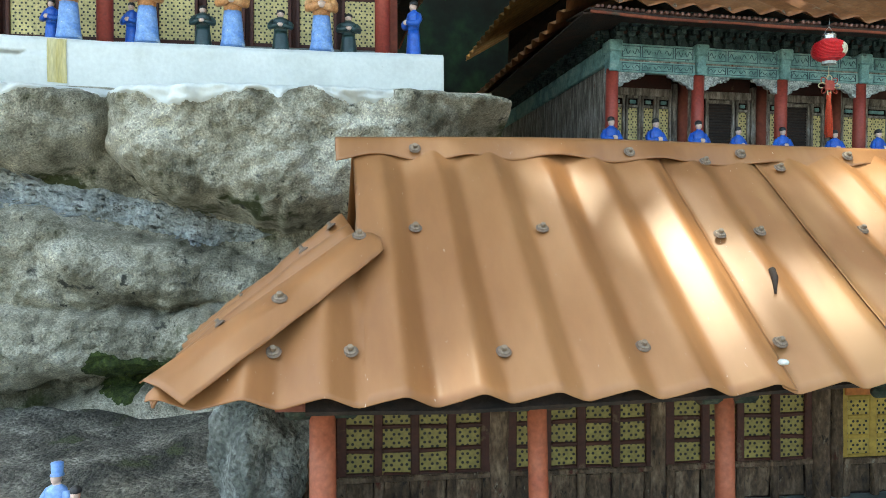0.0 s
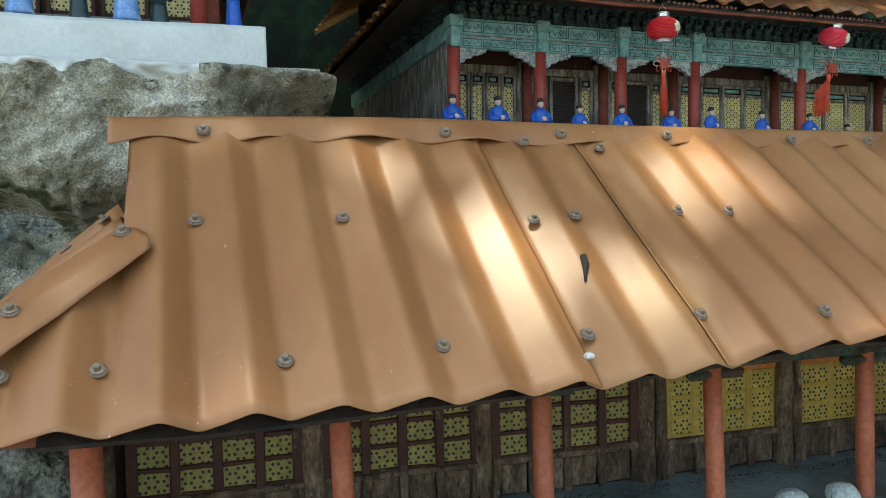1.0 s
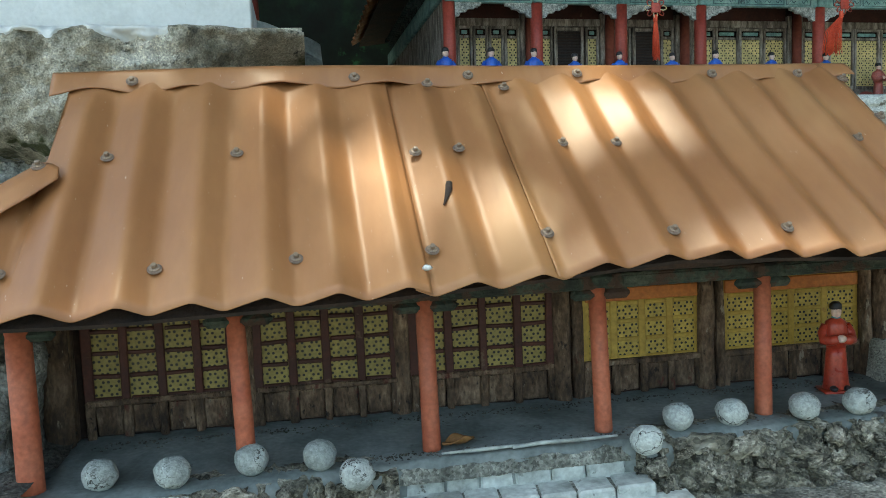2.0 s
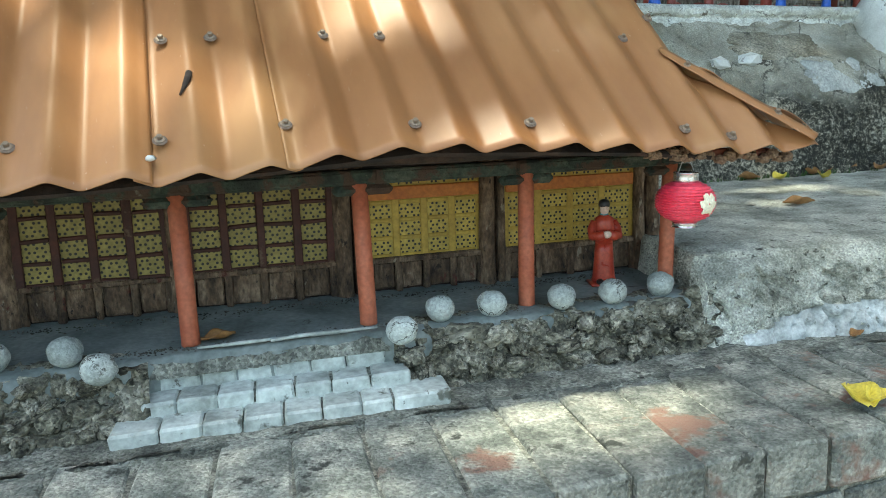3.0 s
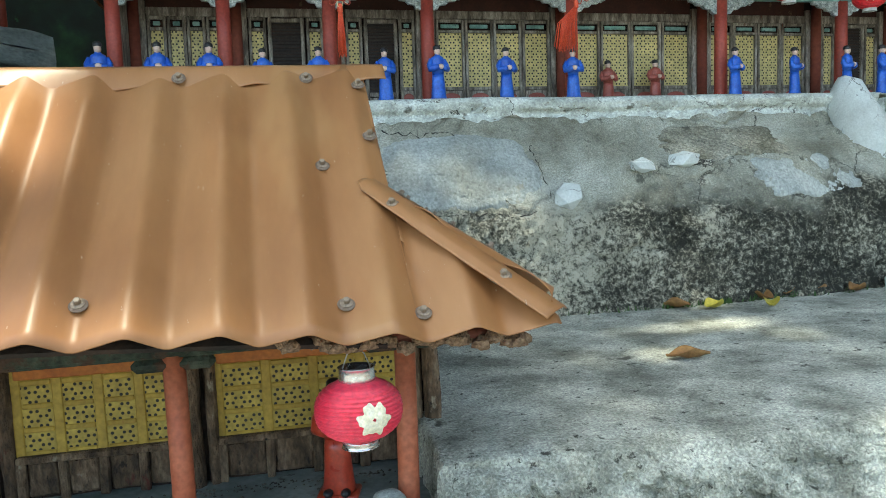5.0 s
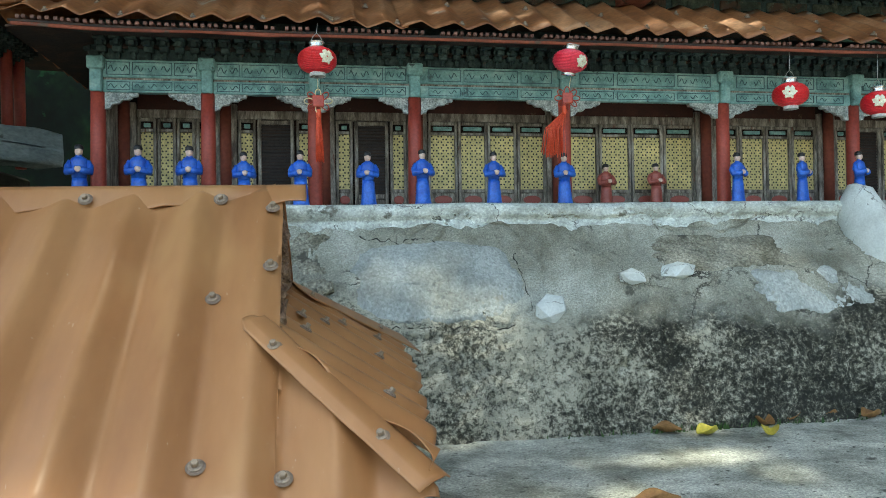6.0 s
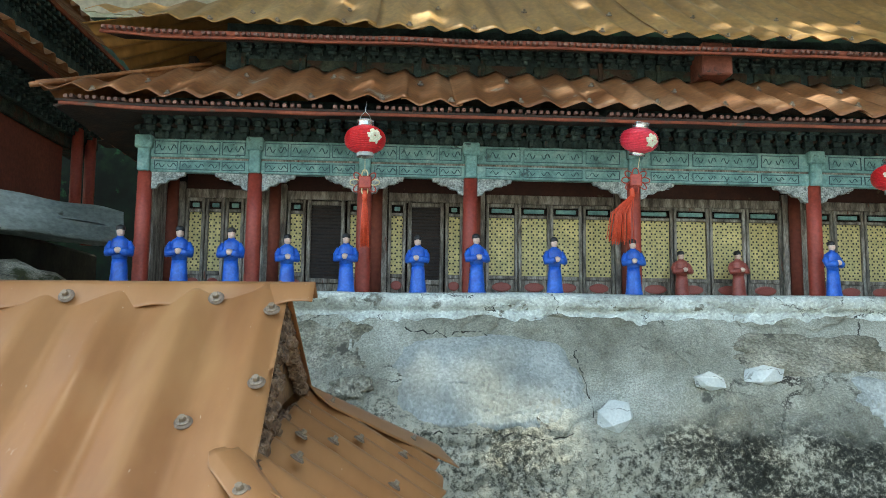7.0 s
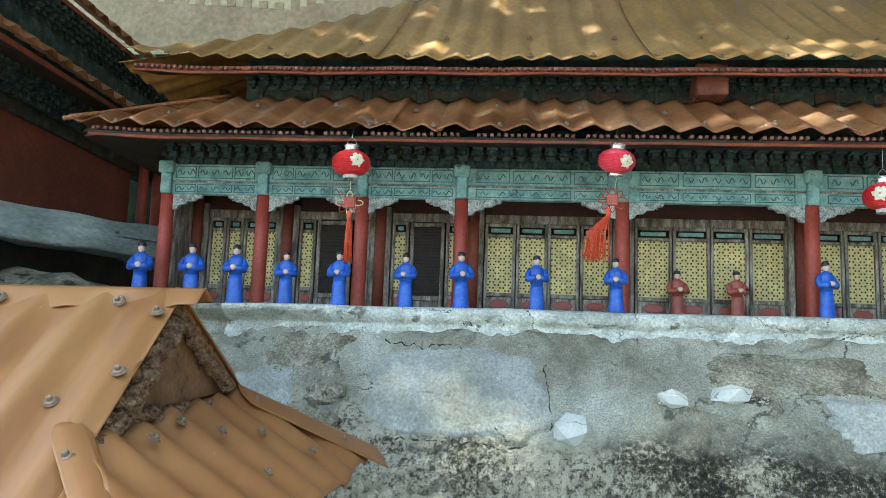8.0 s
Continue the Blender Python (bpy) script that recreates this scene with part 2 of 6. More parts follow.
M["ledge"] = material("worn_concrete", [(0.222, 0.226, 0.183), (0.444, 0.451, 0.381), (0.666, 0.673, 0.587)], 0.93, 9, 300, 1.0, 0.005, 0.0, [((0.10, 0.098, 0.078), 10, 0.64), ((0.08, 0.08, 0.062), 55, 0.61), ((0.42, 0.40, 0.35), 3.5, 0.60)], grain=0.3, grit=(300, 0.26, 0.004))
M["whitewash"] = material("whitewash", [(0.34, 0.36, 0.34), (0.50, 0.53, 0.51), (0.62, 0.65, 0.63)], 0.88, 12, 150, 0.7, 0.004, 0.0, [((0.20, 0.205, 0.185), 18, 0.6), ((0.14, 0.14, 0.12), 50, 0.64)], grain=0.25)
M["rock"] = material("grey_granite", [(0.158, 0.145, 0.099), (0.422, 0.396, 0.304), (0.686, 0.653, 0.535)], 0.93, 9, 260, 0.9, 0.007, 0.0, [((0.075, 0.085, 0.032), 5.0, 0.575), ((0.06, 0.06, 0.048), 16, 0.62), ((0.045, 0.045, 0.036), 40, 0.64)], grain=0.34, grit=(330, 0.26, 0.004))
M["slabwhite"] = material("white_limewash", [(0.60, 0.62, 0.58), (0.70, 0.725, 0.69), (0.75, 0.77, 0.74)], 0.8, 7, 110, 0.4, 0.003, 0.0, [((0.38, 0.38, 0.33), 40, 0.72)], grain=0.05)
M["whiterock"] = material("white_rock", [(0.46, 0.48, 0.45), (0.60, 0.63, 0.60), (0.72, 0.74, 0.71)], 0.88, 5, 220, 0.5, 0.004, 0.0, [((0.42, 0.35, 0.24), 4, 0.64)], grain=0.1, cracks=(7.0, 0.012))
M["oldwood"] = material("silvered_grey_wood", [(0.09, 0.074, 0.06), (0.23, 0.20, 0.165), (0.42, 0.385, 0.33)], 0.88, 22, 160, 0.6, 0.003, 0.0, [((0.14, 0.05, 0.03), 20, 0.64)], vary=0.15, stretch=(3, 3, 0.6), grain=0.4)
M["teal"] = material("faded_teal_paint", [(0.11, 0.219, 0.208), (0.197, 0.362, 0.34), (0.307, 0.461, 0.428)], 0.75, 24, 170, 0.3, 0.002, 0.0, [((0.06, 0.10, 0.10), 40, 0.62)], vary=0.08)
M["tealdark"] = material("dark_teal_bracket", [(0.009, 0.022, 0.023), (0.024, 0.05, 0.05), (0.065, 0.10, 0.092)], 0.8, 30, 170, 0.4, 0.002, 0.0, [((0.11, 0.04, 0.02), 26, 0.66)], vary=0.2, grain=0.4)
M["tealline"] = material("dark_blue_line_paint", [(0.03, 0.07, 0.085), (0.06, 0.12, 0.14)], 0.7, 40, 200, 0.2, 0.001)
M["corbel"] = material("pale_carved_corbel", [(0.17, 0.20, 0.19), (0.38, 0.41, 0.39), (0.5, 0.53, 0.5)], 0.8, 75, 250, 0.8, 0.004, grain=0.5)
M["fascia"] = material("rust_red_fascia", [(0.17, 0.04, 0.02), (0.30, 0.075, 0.035)], 0.75, 20, 150, 0.4, 0.002, 0.0, [((0.1, 0.07, 0.05), 22, 0.6)])
M["rafter"] = material("pinkish_rafter_end", [(0.13, 0.055, 0.04), (0.23, 0.12, 0.09)], 0.85, 60, 200, 0.3, 0.001, vary=0.35)
M["redwall"] = material("brick_red_limewash", [(0.16, 0.035, 0.02), (0.22, 0.055, 0.032)], 0.85, 5, 90, 0.3, 0.003, 0.0, [((0.3, 0.13, 0.1), 60, 0.74)])
M["blue"] = material("blue_glaze", [(0.012, 0.075, 0.42), (0.03, 0.15, 0.62)], 0.38, 30, 200, 0.1, 0.001, vary=0.1)
M["paleblue"] = material("pale_blue_glaze", [(0.12, 0.26, 0.62), (0.26, 0.42, 0.72)], 0.4, 60, 200, 0.1, 0.001, 0.0, [((0.62, 0.70, 0.76), 55, 0.62)])
M["orangecloth"] = material("orange_glaze", [(0.55, 0.22, 0.07), (0.66, 0.36, 0.16)], 0.4, 50, 200, 0.1, 0.001)
M["darkgreen"] = material("dark_green_glaze", [(0.015, 0.035, 0.035), (0.04, 0.075, 0.075)], 0.35, 40, 200, 0.2, 0.001)
M["redglaze"] = material("red_glaze", [(0.32, 0.03, 0.018), (0.48, 0.065, 0.03)], 0.3, 40, 200, 0.15, 0.001, 0.0, [((0.6, 0.33, 0.06), 55, 0.70)])
M["dullred"] = material("dull_red_glaze", [(0.27, 0.055, 0.04), (0.38, 0.105, 0.08)], 0.45, 40, 200, 0.15, 0.001)
M["skin"] = material("painted_flesh", [(0.62, 0.42, 0.33), (0.72, 0.55, 0.46)], 0.5, 60, 200, 0.1, 0.001)
M["blackhat"] = material("black_glaze", [(0.012, 0.011, 0.012), (0.03, 0.028, 0.028)], 0.45, 60, 200, 0.1, 0.001)
M["tealcloth"] = material("teal_collar_glaze", [(0.03, 0.2, 0.25), (0.07, 0.32, 0.36)], 0.4, 60, 200, 0.1, 0.001)
M["silk"] = material("red_lantern_silk", [(0.62, 0.012, 0.022), (0.74, 0.035, 0.045)], 0.42, 20, 200, 0.05, 0.0005)
M["pinksilk"] = material("faded_red_lantern_silk", [(0.72, 0.03, 0.07), (0.80, 0.075, 0.12)], 0.42, 20, 200, 0.05, 0.0005)
M["silver"] = material("silver_foil", [(0.5, 0.5, 0.5), (0.75, 0.75, 0.75)], 0.25, 60, 200, 0.1, 0.0005, 0.9)
M["emblem"] = material("cream_gilt_paper", [(0.66, 0.60, 0.40), (0.86, 0.83, 0.68)], 0.5, 120, 300, 0.2, 0.0005)
M["gold"] = material("pale_gold_foil", [(0.62, 0.52, 0.26), (0.8, 0.74, 0.5)], 0.4, 90, 300, 0.2, 0.0005, 0.3)
M["tassel"] = material("orange_red_tassel", [(0.62, 0.06, 0.02), (0.78, 0.11, 0.045)], 0.6, 60, 300, 0.1, 0.0005)
M["wire"] = material("thin_steel_wire", [(0.3, 0.3, 0.29), (0.5, 0.5, 0.48)], 0.4, 80, 300, 0.0, 0.0005, 0.7)
M["clay"] = material("brown_clay_fill", [(0.07, 0.038, 0.022), (0.19, 0.112, 0.066), (0.31, 0.205, 0.13)], 0.95, 45, 190, 1.0, 0.008, 0.0, [((0.36, 0.14, 0.06), 22, 0.66)], grain=0.35)
M["leafyellow"] = material("yellow_leaf", [(0.50, 0.40, 0.04), (0.62, 0.53, 0.10)], 0.6, 40, 200, 0.3, 0.001)
M["leafbrown"] = material("brown_leaf", [(0.2, 0.09, 0.025), (0.34, 0.18, 0.06)], 0.7, 40, 200, 0.3, 0.001)
M["leafgreen"] = material("green_leaf", [(0.035, 0.085, 0.02), (0.07, 0.14, 0.03)], 0.6, 8, 60, 0.1, 0.002)
M["bark"] = material("tree_bark", [(0.07, 0.05, 0.035), (0.16, 0.12, 0.09)], 0.9, 9, 60, 0.8, 0.01)
# yard floor lightened so it bounces fill light up; its paving is assumed
M["soil"] = material("pale_bounce_ground", [(0.13, 0.125, 0.105), (0.2, 0.19, 0.165), (0.27, 0.255, 0.225)], 0.95, 3, 60, 0.5, 0.006, grain=0.3)
# near-black colour for the shade inside the void and the wall cracks
M["dark"] = material("gap_shade_dark", [(0.02, 0.018, 0.015), (0.05, 0.045, 0.035)], 0.95, 12, 80, 0.5, 0.004)
M["grille"] = material("dark_door_grille", [(0.012, 0.009, 0.008), (0.035, 0.024, 0.02)], 0.7, 60, 250, 0.4, 0.002)


# ---- mesh helpers ----
def box(bm, x0, x1, y0, y1, z0, z1, bev=0.0, rot=None):
    """A box added to bm, edges bevelled, turned by rot about its middle."""
    c = Vector(((x0 + x1) / 2, (y0 + y1) / 2, (z0 + z1) / 2))
    v = bmesh.ops.create_cube(bm, size=1.0, matrix=Matrix.Translation(c) @ (rot or Matrix()) @ Matrix.Diagonal((x1 - x0, y1 - y0, z1 - z0, 1)))["verts"]
    if bev:
        e = {ed for q in v for ed in q.link_edges}
        bmesh.ops.bevel(bm, geom=list(e), offset=bev, segments=1, affect="EDGES")
    return v


def tube(bm, pts, radii, n=10, cap=True):
    """A round tube along points."""
    rings = []
    a = None
    pts = [Vector(p) for p in pts]
    for i, p in enumerate(pts):
        d = (pts[min(i + 1, len(pts) - 1)] - pts[max(i - 1, 0)]).normalized()
        if a is None:
            a = d.orthogonal()
        a = (a - d * a.dot(d)).normalized()
        b = d.cross(a)
        r = radii[i] if isinstance(radii, (list, tuple)) else radii
        rings.append([bm.verts.new(p + (a * math.cos(t) + b * math.sin(t)) * r) for t in (2 * math.pi * k / n for k in range(n))])
    for q, w in zip(rings, rings[1:]):
        for k in range(n):
            bm.faces.new((q[k], q[(k + 1) % n], w[(k + 1) % n], w[k]))
    if cap:
        bm.faces.new(rings[0][::-1])
        bm.faces.new(rings[-1])
    return rings


def lathe(bm, prof, n=20, sx=1.0, sy=1.0, at=(0, 0, 0), mat=0):
    """A turned form from (radius, height) pairs, closed at the ends."""
    at = Vector(at)
    rings = [[bm.verts.new(at + Vector((r * sx * math.cos(t), r * sy * math.sin(t), z))) for t in (2 * math.pi * k / n for k in range(n))] for r, z in prof]
    fs = []
    for q, w in zip(rings, rings[1:]):
        for k in range(n):
            fs.append(bm.faces.new((q[k], q[(k + 1) % n], w[(k + 1) % n], w[k])))
    fs.append(bm.faces.new(rings[0][::-1]))
    fs.append(bm.faces.new(rings[-1]))
    for f in fs:
        f.material_index = mat
    return rings


def sheet(bm, fn, us, vs):
    """A grid of faces over fn(u, v)."""
    g = [[bm.verts.new(fn(u, v)) for v in vs] for u in us]
    for i in range(len(us) - 1):
        for j in range(len(vs) - 1):
            bm.faces.new((g[i][j], g[i + 1][j], g[i + 1][j + 1], g[i][j + 1]))
    return g


def span(a, b, n):
    return [a + (b - a) * i / n for i in range(n + 1)]


def mesh_of(name, bm, mats, smooth=False):
    me = bpy.data.meshes.new(name)
    bmesh.ops.recalc_face_normals(bm, faces=bm.faces)
    bm.to_mesh(me)
    bm.free()
    for m in mats if isinstance(mats, (list, tuple)) else [mats]:
        me.materials.append(m)
    if smooth:
        for p in me.polygons:
            p.use_smooth = True
    return me


def part(name, bm, mats, parent, label="", smooth=False, at=None):
    """One mesh object under a thing or a part."""
    ob = new(name, mesh_of(name, bm, mats, smooth))
    ob.parent = parent
    if at is not None:
        ob.matrix_basis = at
    if label:
        tagged(ob, label)
    return ob


def piece(name, me, parent, m):
    ob = new(name, me)
    ob.parent = parent
    ob.matrix_basis = m
    return ob


def thing(name, label, category, at=(0, 0, 0), group="", kind=""):
    ob = new(name)
    ob.location = at
    ob.empty_display_size = 0.05
    return tagged(ob, label, category, group, kind)


def solo(name, bm, mats, label, category, group="", kind="", smooth=False, at=None):
    ob = new(name, mesh_of(name, bm, mats, smooth))
    if at is not None:
        ob.matrix_basis = at
    return tagged(ob, label, category, group, kind)


def thick(ob, t):
    md = ob.modifiers.new("thickness", "SOLIDIFY")
    md.thickness, md.offset = t, 0.0
    return ob


def fbm(x, y, z, f=1.0, o=4):
    return noise.fractal(Vector((x, y, z)) * f, 1.0, 2.0, o)


def smooth_step(a, b, x):
    t = min(1.0, max(0.0, (x - a) / (b - a)))
    return t * t * (3 - 2 * t)


# ---- ground and structure ----
bm = bmesh.new()
sheet(bm, lambda x, y: Vector((x, y, -0.42 + 0.01 * fbm(x, y, 0, 0.8))), [-400, -60, -12] + span(-6, 8, 28) + [14, 60, 400], [-400, -60, -12] + span(-6, 5, 22) + [12, 60, 400])
solo("ground", bm, M["soil"], "yard floor below the terraces, made pale to bounce light up", "ground", kind="structure", smooth=True)

# masonry bench that carries the house, the steps and the brick course
bm = bmesh.new()
def bench(x, v):
    pr = [(-0.365, -0.44), (-0.372, -0.2), (-0.37, -0.098), (-0.36, -0.09), (-0.34, -0.086)]
    if v < 5:
        k = min(int(v), 3)
        f = v - k
        y, z = (pr[k][j] * (1 - f) + pr[k + 1][j] * f for j in (0, 1))
    else:
        y, z = -0.34 + (v - 5) * 0.06, -0.086
    return Vector((x, y, z + 0.006 * fbm(x, y, 3.1, 7) + 0.003 * fbm(x, y, 1.0, 40)))
sheet(bm, bench, span(-1.6, 3.4, 250), span(0, 4, 4) + span(5, 22, 40))
solo("pavement", bm, M["mortar"], "weathered grey cement bench below the miniature house", "pavement", kind="structure", smooth=True)

# rubble under the platform, and the platform slab
plat = thing("platform", "blue-grey cement platform on a rough rubble foot", "platform", (0.5, -0.1, -0.09), kind="structure")
O = Matrix.Translation((-0.5, 0.1, 0.09))
bm = bmesh.new()
def plat_fn(x, v):
    e = -0.212 + 0.006 * fbm(x, 0, 0, 9) + 0.014 * smooth_step(0.3, 0.36, x) * smooth_step(0.70, 0.64, x)
    pr = [(e - 0.012, -0.1), (e - 0.014, -0.012), (e - 0.006, -0.003), (e + 0.006, 0.0), (-0.1, 0.001), (0.0, 0.003), (0.1, 0.006), (0.4, 0.006)]
    k = min(int(v), 6)
    f = v - k
    y, z = (pr[k][j] * (1 - f) + pr[k + 1][j] * f for j in (0, 1))
    return Vector((x, y, z + 0.0025 * fbm(x, y, z, 14)))
sheet(bm, plat_fn, span(-0.34, 1.235, 160), span(0, 7, 21))
part("platform_top", bm, M["slabgrey"], plat, smooth=True, at=O)

def stone_mesh(seed, sx, sy, sz, rough=0.22, sub=2):
    b = bmesh.new()
    bmesh.ops.create_icosphere(b, subdivisions=sub, radius=1.0)
    for v in b.verts:
        d = 1 + rough * noise.noise(v.co * 1.3 + Vector((seed * 3.7, seed, 0))) + rough * 0.45 * noise.noise(v.co * 3.1 + Vector((seed, 0, seed * 2.1)))
        v.co = Vector((v.co.x * sx * d, v.co.y * sy * d, v.co.z * sz * d))
    return b

def rough_stone(s):
    b = stone_mesh(s, 1, 0.8, 0.8, 0.45, 3)
    for v in b.verts:
        v.co += 0.14 * Vector(noise.noise_vector(v.co * 2.6)) + 0.06 * Vector(noise.noise_vector(v.co * 7))
        v.co *= 0.02
    return b
stones = [mesh_of("stone", rough_stone(s), M["rubble"], True) for s in range(6)]
rs = random.Random(4)
def rubble(x0, x1, n, y, parent, zlo=-0.085, zhi=-0.012):
    for i in range(n):
        s = rs.choice((0.006, 0.008, 0.010, 0.013, 0.018))
        x = rs.uniform(x0, x1)
        z = rs.uniform(zlo, zhi)
        piece("stone", stones[i % 6], parent, O @ Matrix.Translation((x, y + rs.uniform(-0.012, 0.012) - 0.014 * (zhi - z) / (zhi - zlo), z)) @ Euler((rs.uniform(-0.6, 0.6), rs.uniform(-0.4, 0.4), rs.uniform(0, 6))).to_matrix().to_4x4() @ Matrix.Diagonal((50 * s * rs.uniform(1, 1.7), 50 * s, 50 * s * rs.uniform(0.7, 1.1), 1)))
rubble(0.06, 0.31, 42, -0.234, plat)
rubble(0.69, 1.22, 110, -0.237, plat)
rubble(-0.20, 0.06, 9, -0.243, plat)
bm = bmesh.new()
def rubble_face(x, v):
    z = -0.1 + 0.098 * v
    y = -0.272 + 0.045 * v + 0.016 * fbm(x, z, 0, 14) + 0.014 * abs(fbm(x, z, 3, 34)) + 0.008 * fbm(x, z, 5, 75)
    c = abs(noise.noise(Vector((x * 17, z * 22, 2.2))))
    return Vector((x, y + 0.014 * (1 - smooth_step(0, 0.09, c)) + (0.05 if v > 0.97 else 0.0), z + (0.004 if v > 0.97 else 0) + 0.004 * fbm(x, v, 9, 20)))
sheet(bm, rubble_face, span(0.04, 0.335, 90), span(0, 1, 26))
part("rubble_face", bm, M["rubble"], plat, "crumbling rubble and mortar face", True, O)
bm = bmesh.new()
sheet(bm, rubble_face, span(0.675, 1.24, 170), span(0, 1, 26))
part("rubble_face", bm, M["rubble"], plat, "crumbling rubble and mortar face", True, O)
for x, y, z, s in ((0.79, -0.222, -0.025, 0.036), (1.13, -0.226, -0.02, 0.036), (1.045, -0.225, -0.028, 0.03), (1.215, -0.215, -0.005, 0.028), (0.13, -0.225, -0.03, 0.032)):
    piece("stone", stones[int(x * 50) % 6], plat, O @ Matrix.Translation((x, y, z)) @ Matrix.Diagonal((60 * s, 35 * s, 40 * s, 1)))
# plastered foot at the far end of the rubble
bm = bmesh.new()
sheet(bm, lambda x, v: Vector((x, -0.268 + 0.034 * v + 0.006 * fbm(x, v, 0, 16), -0.092 + 0.088 * v)), span(-0.30, 0.07, 60), span(0, 1, 14))
for v in bm.verts:
    if v.co.x > 0.02:
        v.co.x += 0.025 * fbm(0, v.co.z, 3, 30)
thick(part("plaster_foot", bm, M["ledge"], plat, "whitewashed plaster with stones showing through", True, O), 0.01)

# steps of whitewashed stones
steps = thing("stone_steps", "two low whitewashed stone steps before the platform", "steps", (0.5, -0.27, -0.09))
SO = Matrix.Translation((-0.5, 0.27, 0.09))
def step_stone(x0, x1, y0, y1, z0, z1, skew=0.0, seed=0):
    b = bmesh.new()
    box(b, x0 + 0.0008, x1 - 0.0008, y0, y1, z0, z1, 0.0035)
    for v in b.verts:
        v.co.x += skew * (v.co.y - y0)
        v.co += Vector((0.003 * noise.noise(v.co * 45 + Vector((seed, 0, 0))), 0.003 * noise.noise(v.co * 60 + Vector((0, seed, 5))), 0.0015 * noise.noise(v.co * 35 + Vector((3, 0, seed)))))
    return b
def course(xs, ya0, ya1, yb0, yb1, z0, z1):
    for i, (a, b_) in enumerate(zip(xs, xs[1:])):
        f = (a - xs[0]) / (xs[-1] - xs[0])
        part("step_stone", step_stone(a, b_, ya0 + (yb0 - ya0) * f, ya1 + (yb1 - ya1) * f, z0, z1, 0.12, i + z1 * 90), M["stepstone"], steps, at=SO)
course([0.283, 0.344, 0.398, 0.448, 0.502, 0.554, 0.608, 0.652, 0.735], -0.302, -0.253, -0.316, -0.250, -0.1, -0.067)
course([0.322, 0.367, 0.419, 0.468, 0.524, 0.575, 0.631, 0.690], -0.258, -0.209, -0.267, -0.202, -0.08, -0.048)
course([0.342, 0.401, 0.450, 0.500, 0.554, 0.605, 0.665], -0.213, -0.186, -0.221, -0.186, -0.06, -0.027)
bm = bmesh.new()
box(bm, 0.29, 0.45, -0.296, -0.19, -0.1, -0.0705)
box(bm, 0.452, 0.60, -0.300, -0.19, -0.1, -0.0705)
box(bm, 0.602, 0.72, -0.304, -0.19, -0.1, -0.0705)
box(bm, 0.328, 0.685, -0.252, -0.18, -0.09, -0.0508)
box(bm, 0.348, 0.66, -0.208, -0.17, -0.09, -0.0298)
part("bedding_mortar", bm, M["mortar"], steps, at=SO)

# debris and mortar washed against the courses
bm = bmesh.new()
def wash_fn(x, v, ya, yb, x0, x1, z0, z1, out=0.016):
    f = (x - x0) / (x1 - x0)
    y = ya + (yb - ya) * f
    return Vector((x, y - out * (1 - v) - 0.003 + 0.25 * out * fbm(x, v, z0, 30), z0 + (z1 - z0) * v + 0.006 * v * fbm(x, 0, z1, 26) + 0.002 * fbm(x, v, 5, 70)))
sheet(bm, lambda x, v: wash_fn(x, v, -0.302, -0.317, 0.283, 0.735, -0.108, -0.089), span(0.272, 0.742, 130), span(0, 1, 12))
sheet(bm, lambda x, v: wash_fn(x, v, -0.210, -0.212, 0.30, 0.70, -0.030, -0.010, 0.005), span(0.30, 0.70, 120), span(0, 1, 8))
part("washed_debris", bm, M["mortar"], steps, "dark crumbs of mortar against the stones", True, SO)

# raised concrete ledge beside the house
bm = bmesh.new()
LPR = [(-0.275, -0.11), (-0.272, -0.08), (-0.262, -0.05), (-0.256, -0.02), (-0.24, 0.015), (-0.226, 0.042), (-0.205, 0.06), (-0.16, 0.068), (-0.05, 0.07), (0.1, 0.071), (0.3, 0.072), (0.5, 0.073), (0.75, 0.074)]
def ledge_fn(x, v, out=0.0, rel=1.0):
    k = min(int(v), len(LPR) - 2)
    f = v - k
    y, z = (LPR[k][j] * (1 - f) + LPR[k + 1][j] * f for j in (0, 1))
    w = 1.0 - smooth_step(0.045, 0.07, z)
    y += -0.085 * (x - 1.25) * (1 - smooth_step(-0.2, 0.5, y)) - out
    r = 0.014 * w * fbm(x, v * 0.05, z, 12) + 0.012 * w * abs(noise.noise(Vector((x * 24, z * 30, 0)))) + 0.010 * w * abs(fbm(x, z, 3, 38)) + 0.014 * w * (1 - smooth_step(0.0, 0.07, abs(noise.noise(Vector((x * 9, z * 11, 6))))))
    r += 0.009 * w * fbm(x, z, 11, 60)
    r *= rel
    zz = z + 0.004 * fbm(x, y, 0, 5) + 0.002 * fbm(x, y, 2, 30)
    # the end by the house breaks off to the platform
    t = smooth_step(1.196, 1.212 + 0.01 * fbm(y, z, 0, 20), x)
    return Vector((x + 0.01 * fbm(y, z, 7, 14) * (1 - smooth_step(1.2, 1.3, x)), y + r, -0.1 + (zz + 0.1) * t))
sheet(bm, ledge_fn, span(1.195, 1.23, 14) + span(1.2335, 1.7, 230) + span(1.705, 3.4, 150), span(0, 7, 84) + span(7.3, 12, 26))
solo("ledge", bm, M["ledge"], "rough worn concrete ledge with a crumbling face", "ledge", kind="structure", smooth=True)
bm = bmesh.new()
sheet(bm, lambda x, v: ledge_fn(x, v * (1.05 + 1.1 * smooth_step(1.25, 1.42, x) - 0.5 * smooth_step(1.6, 1.66, x) + 0.22 * fbm(x, 0, 0, 8)) + 0.4, 0.0025, 0.9), span(1.262, 1.66, 90), span(0, 1, 12))
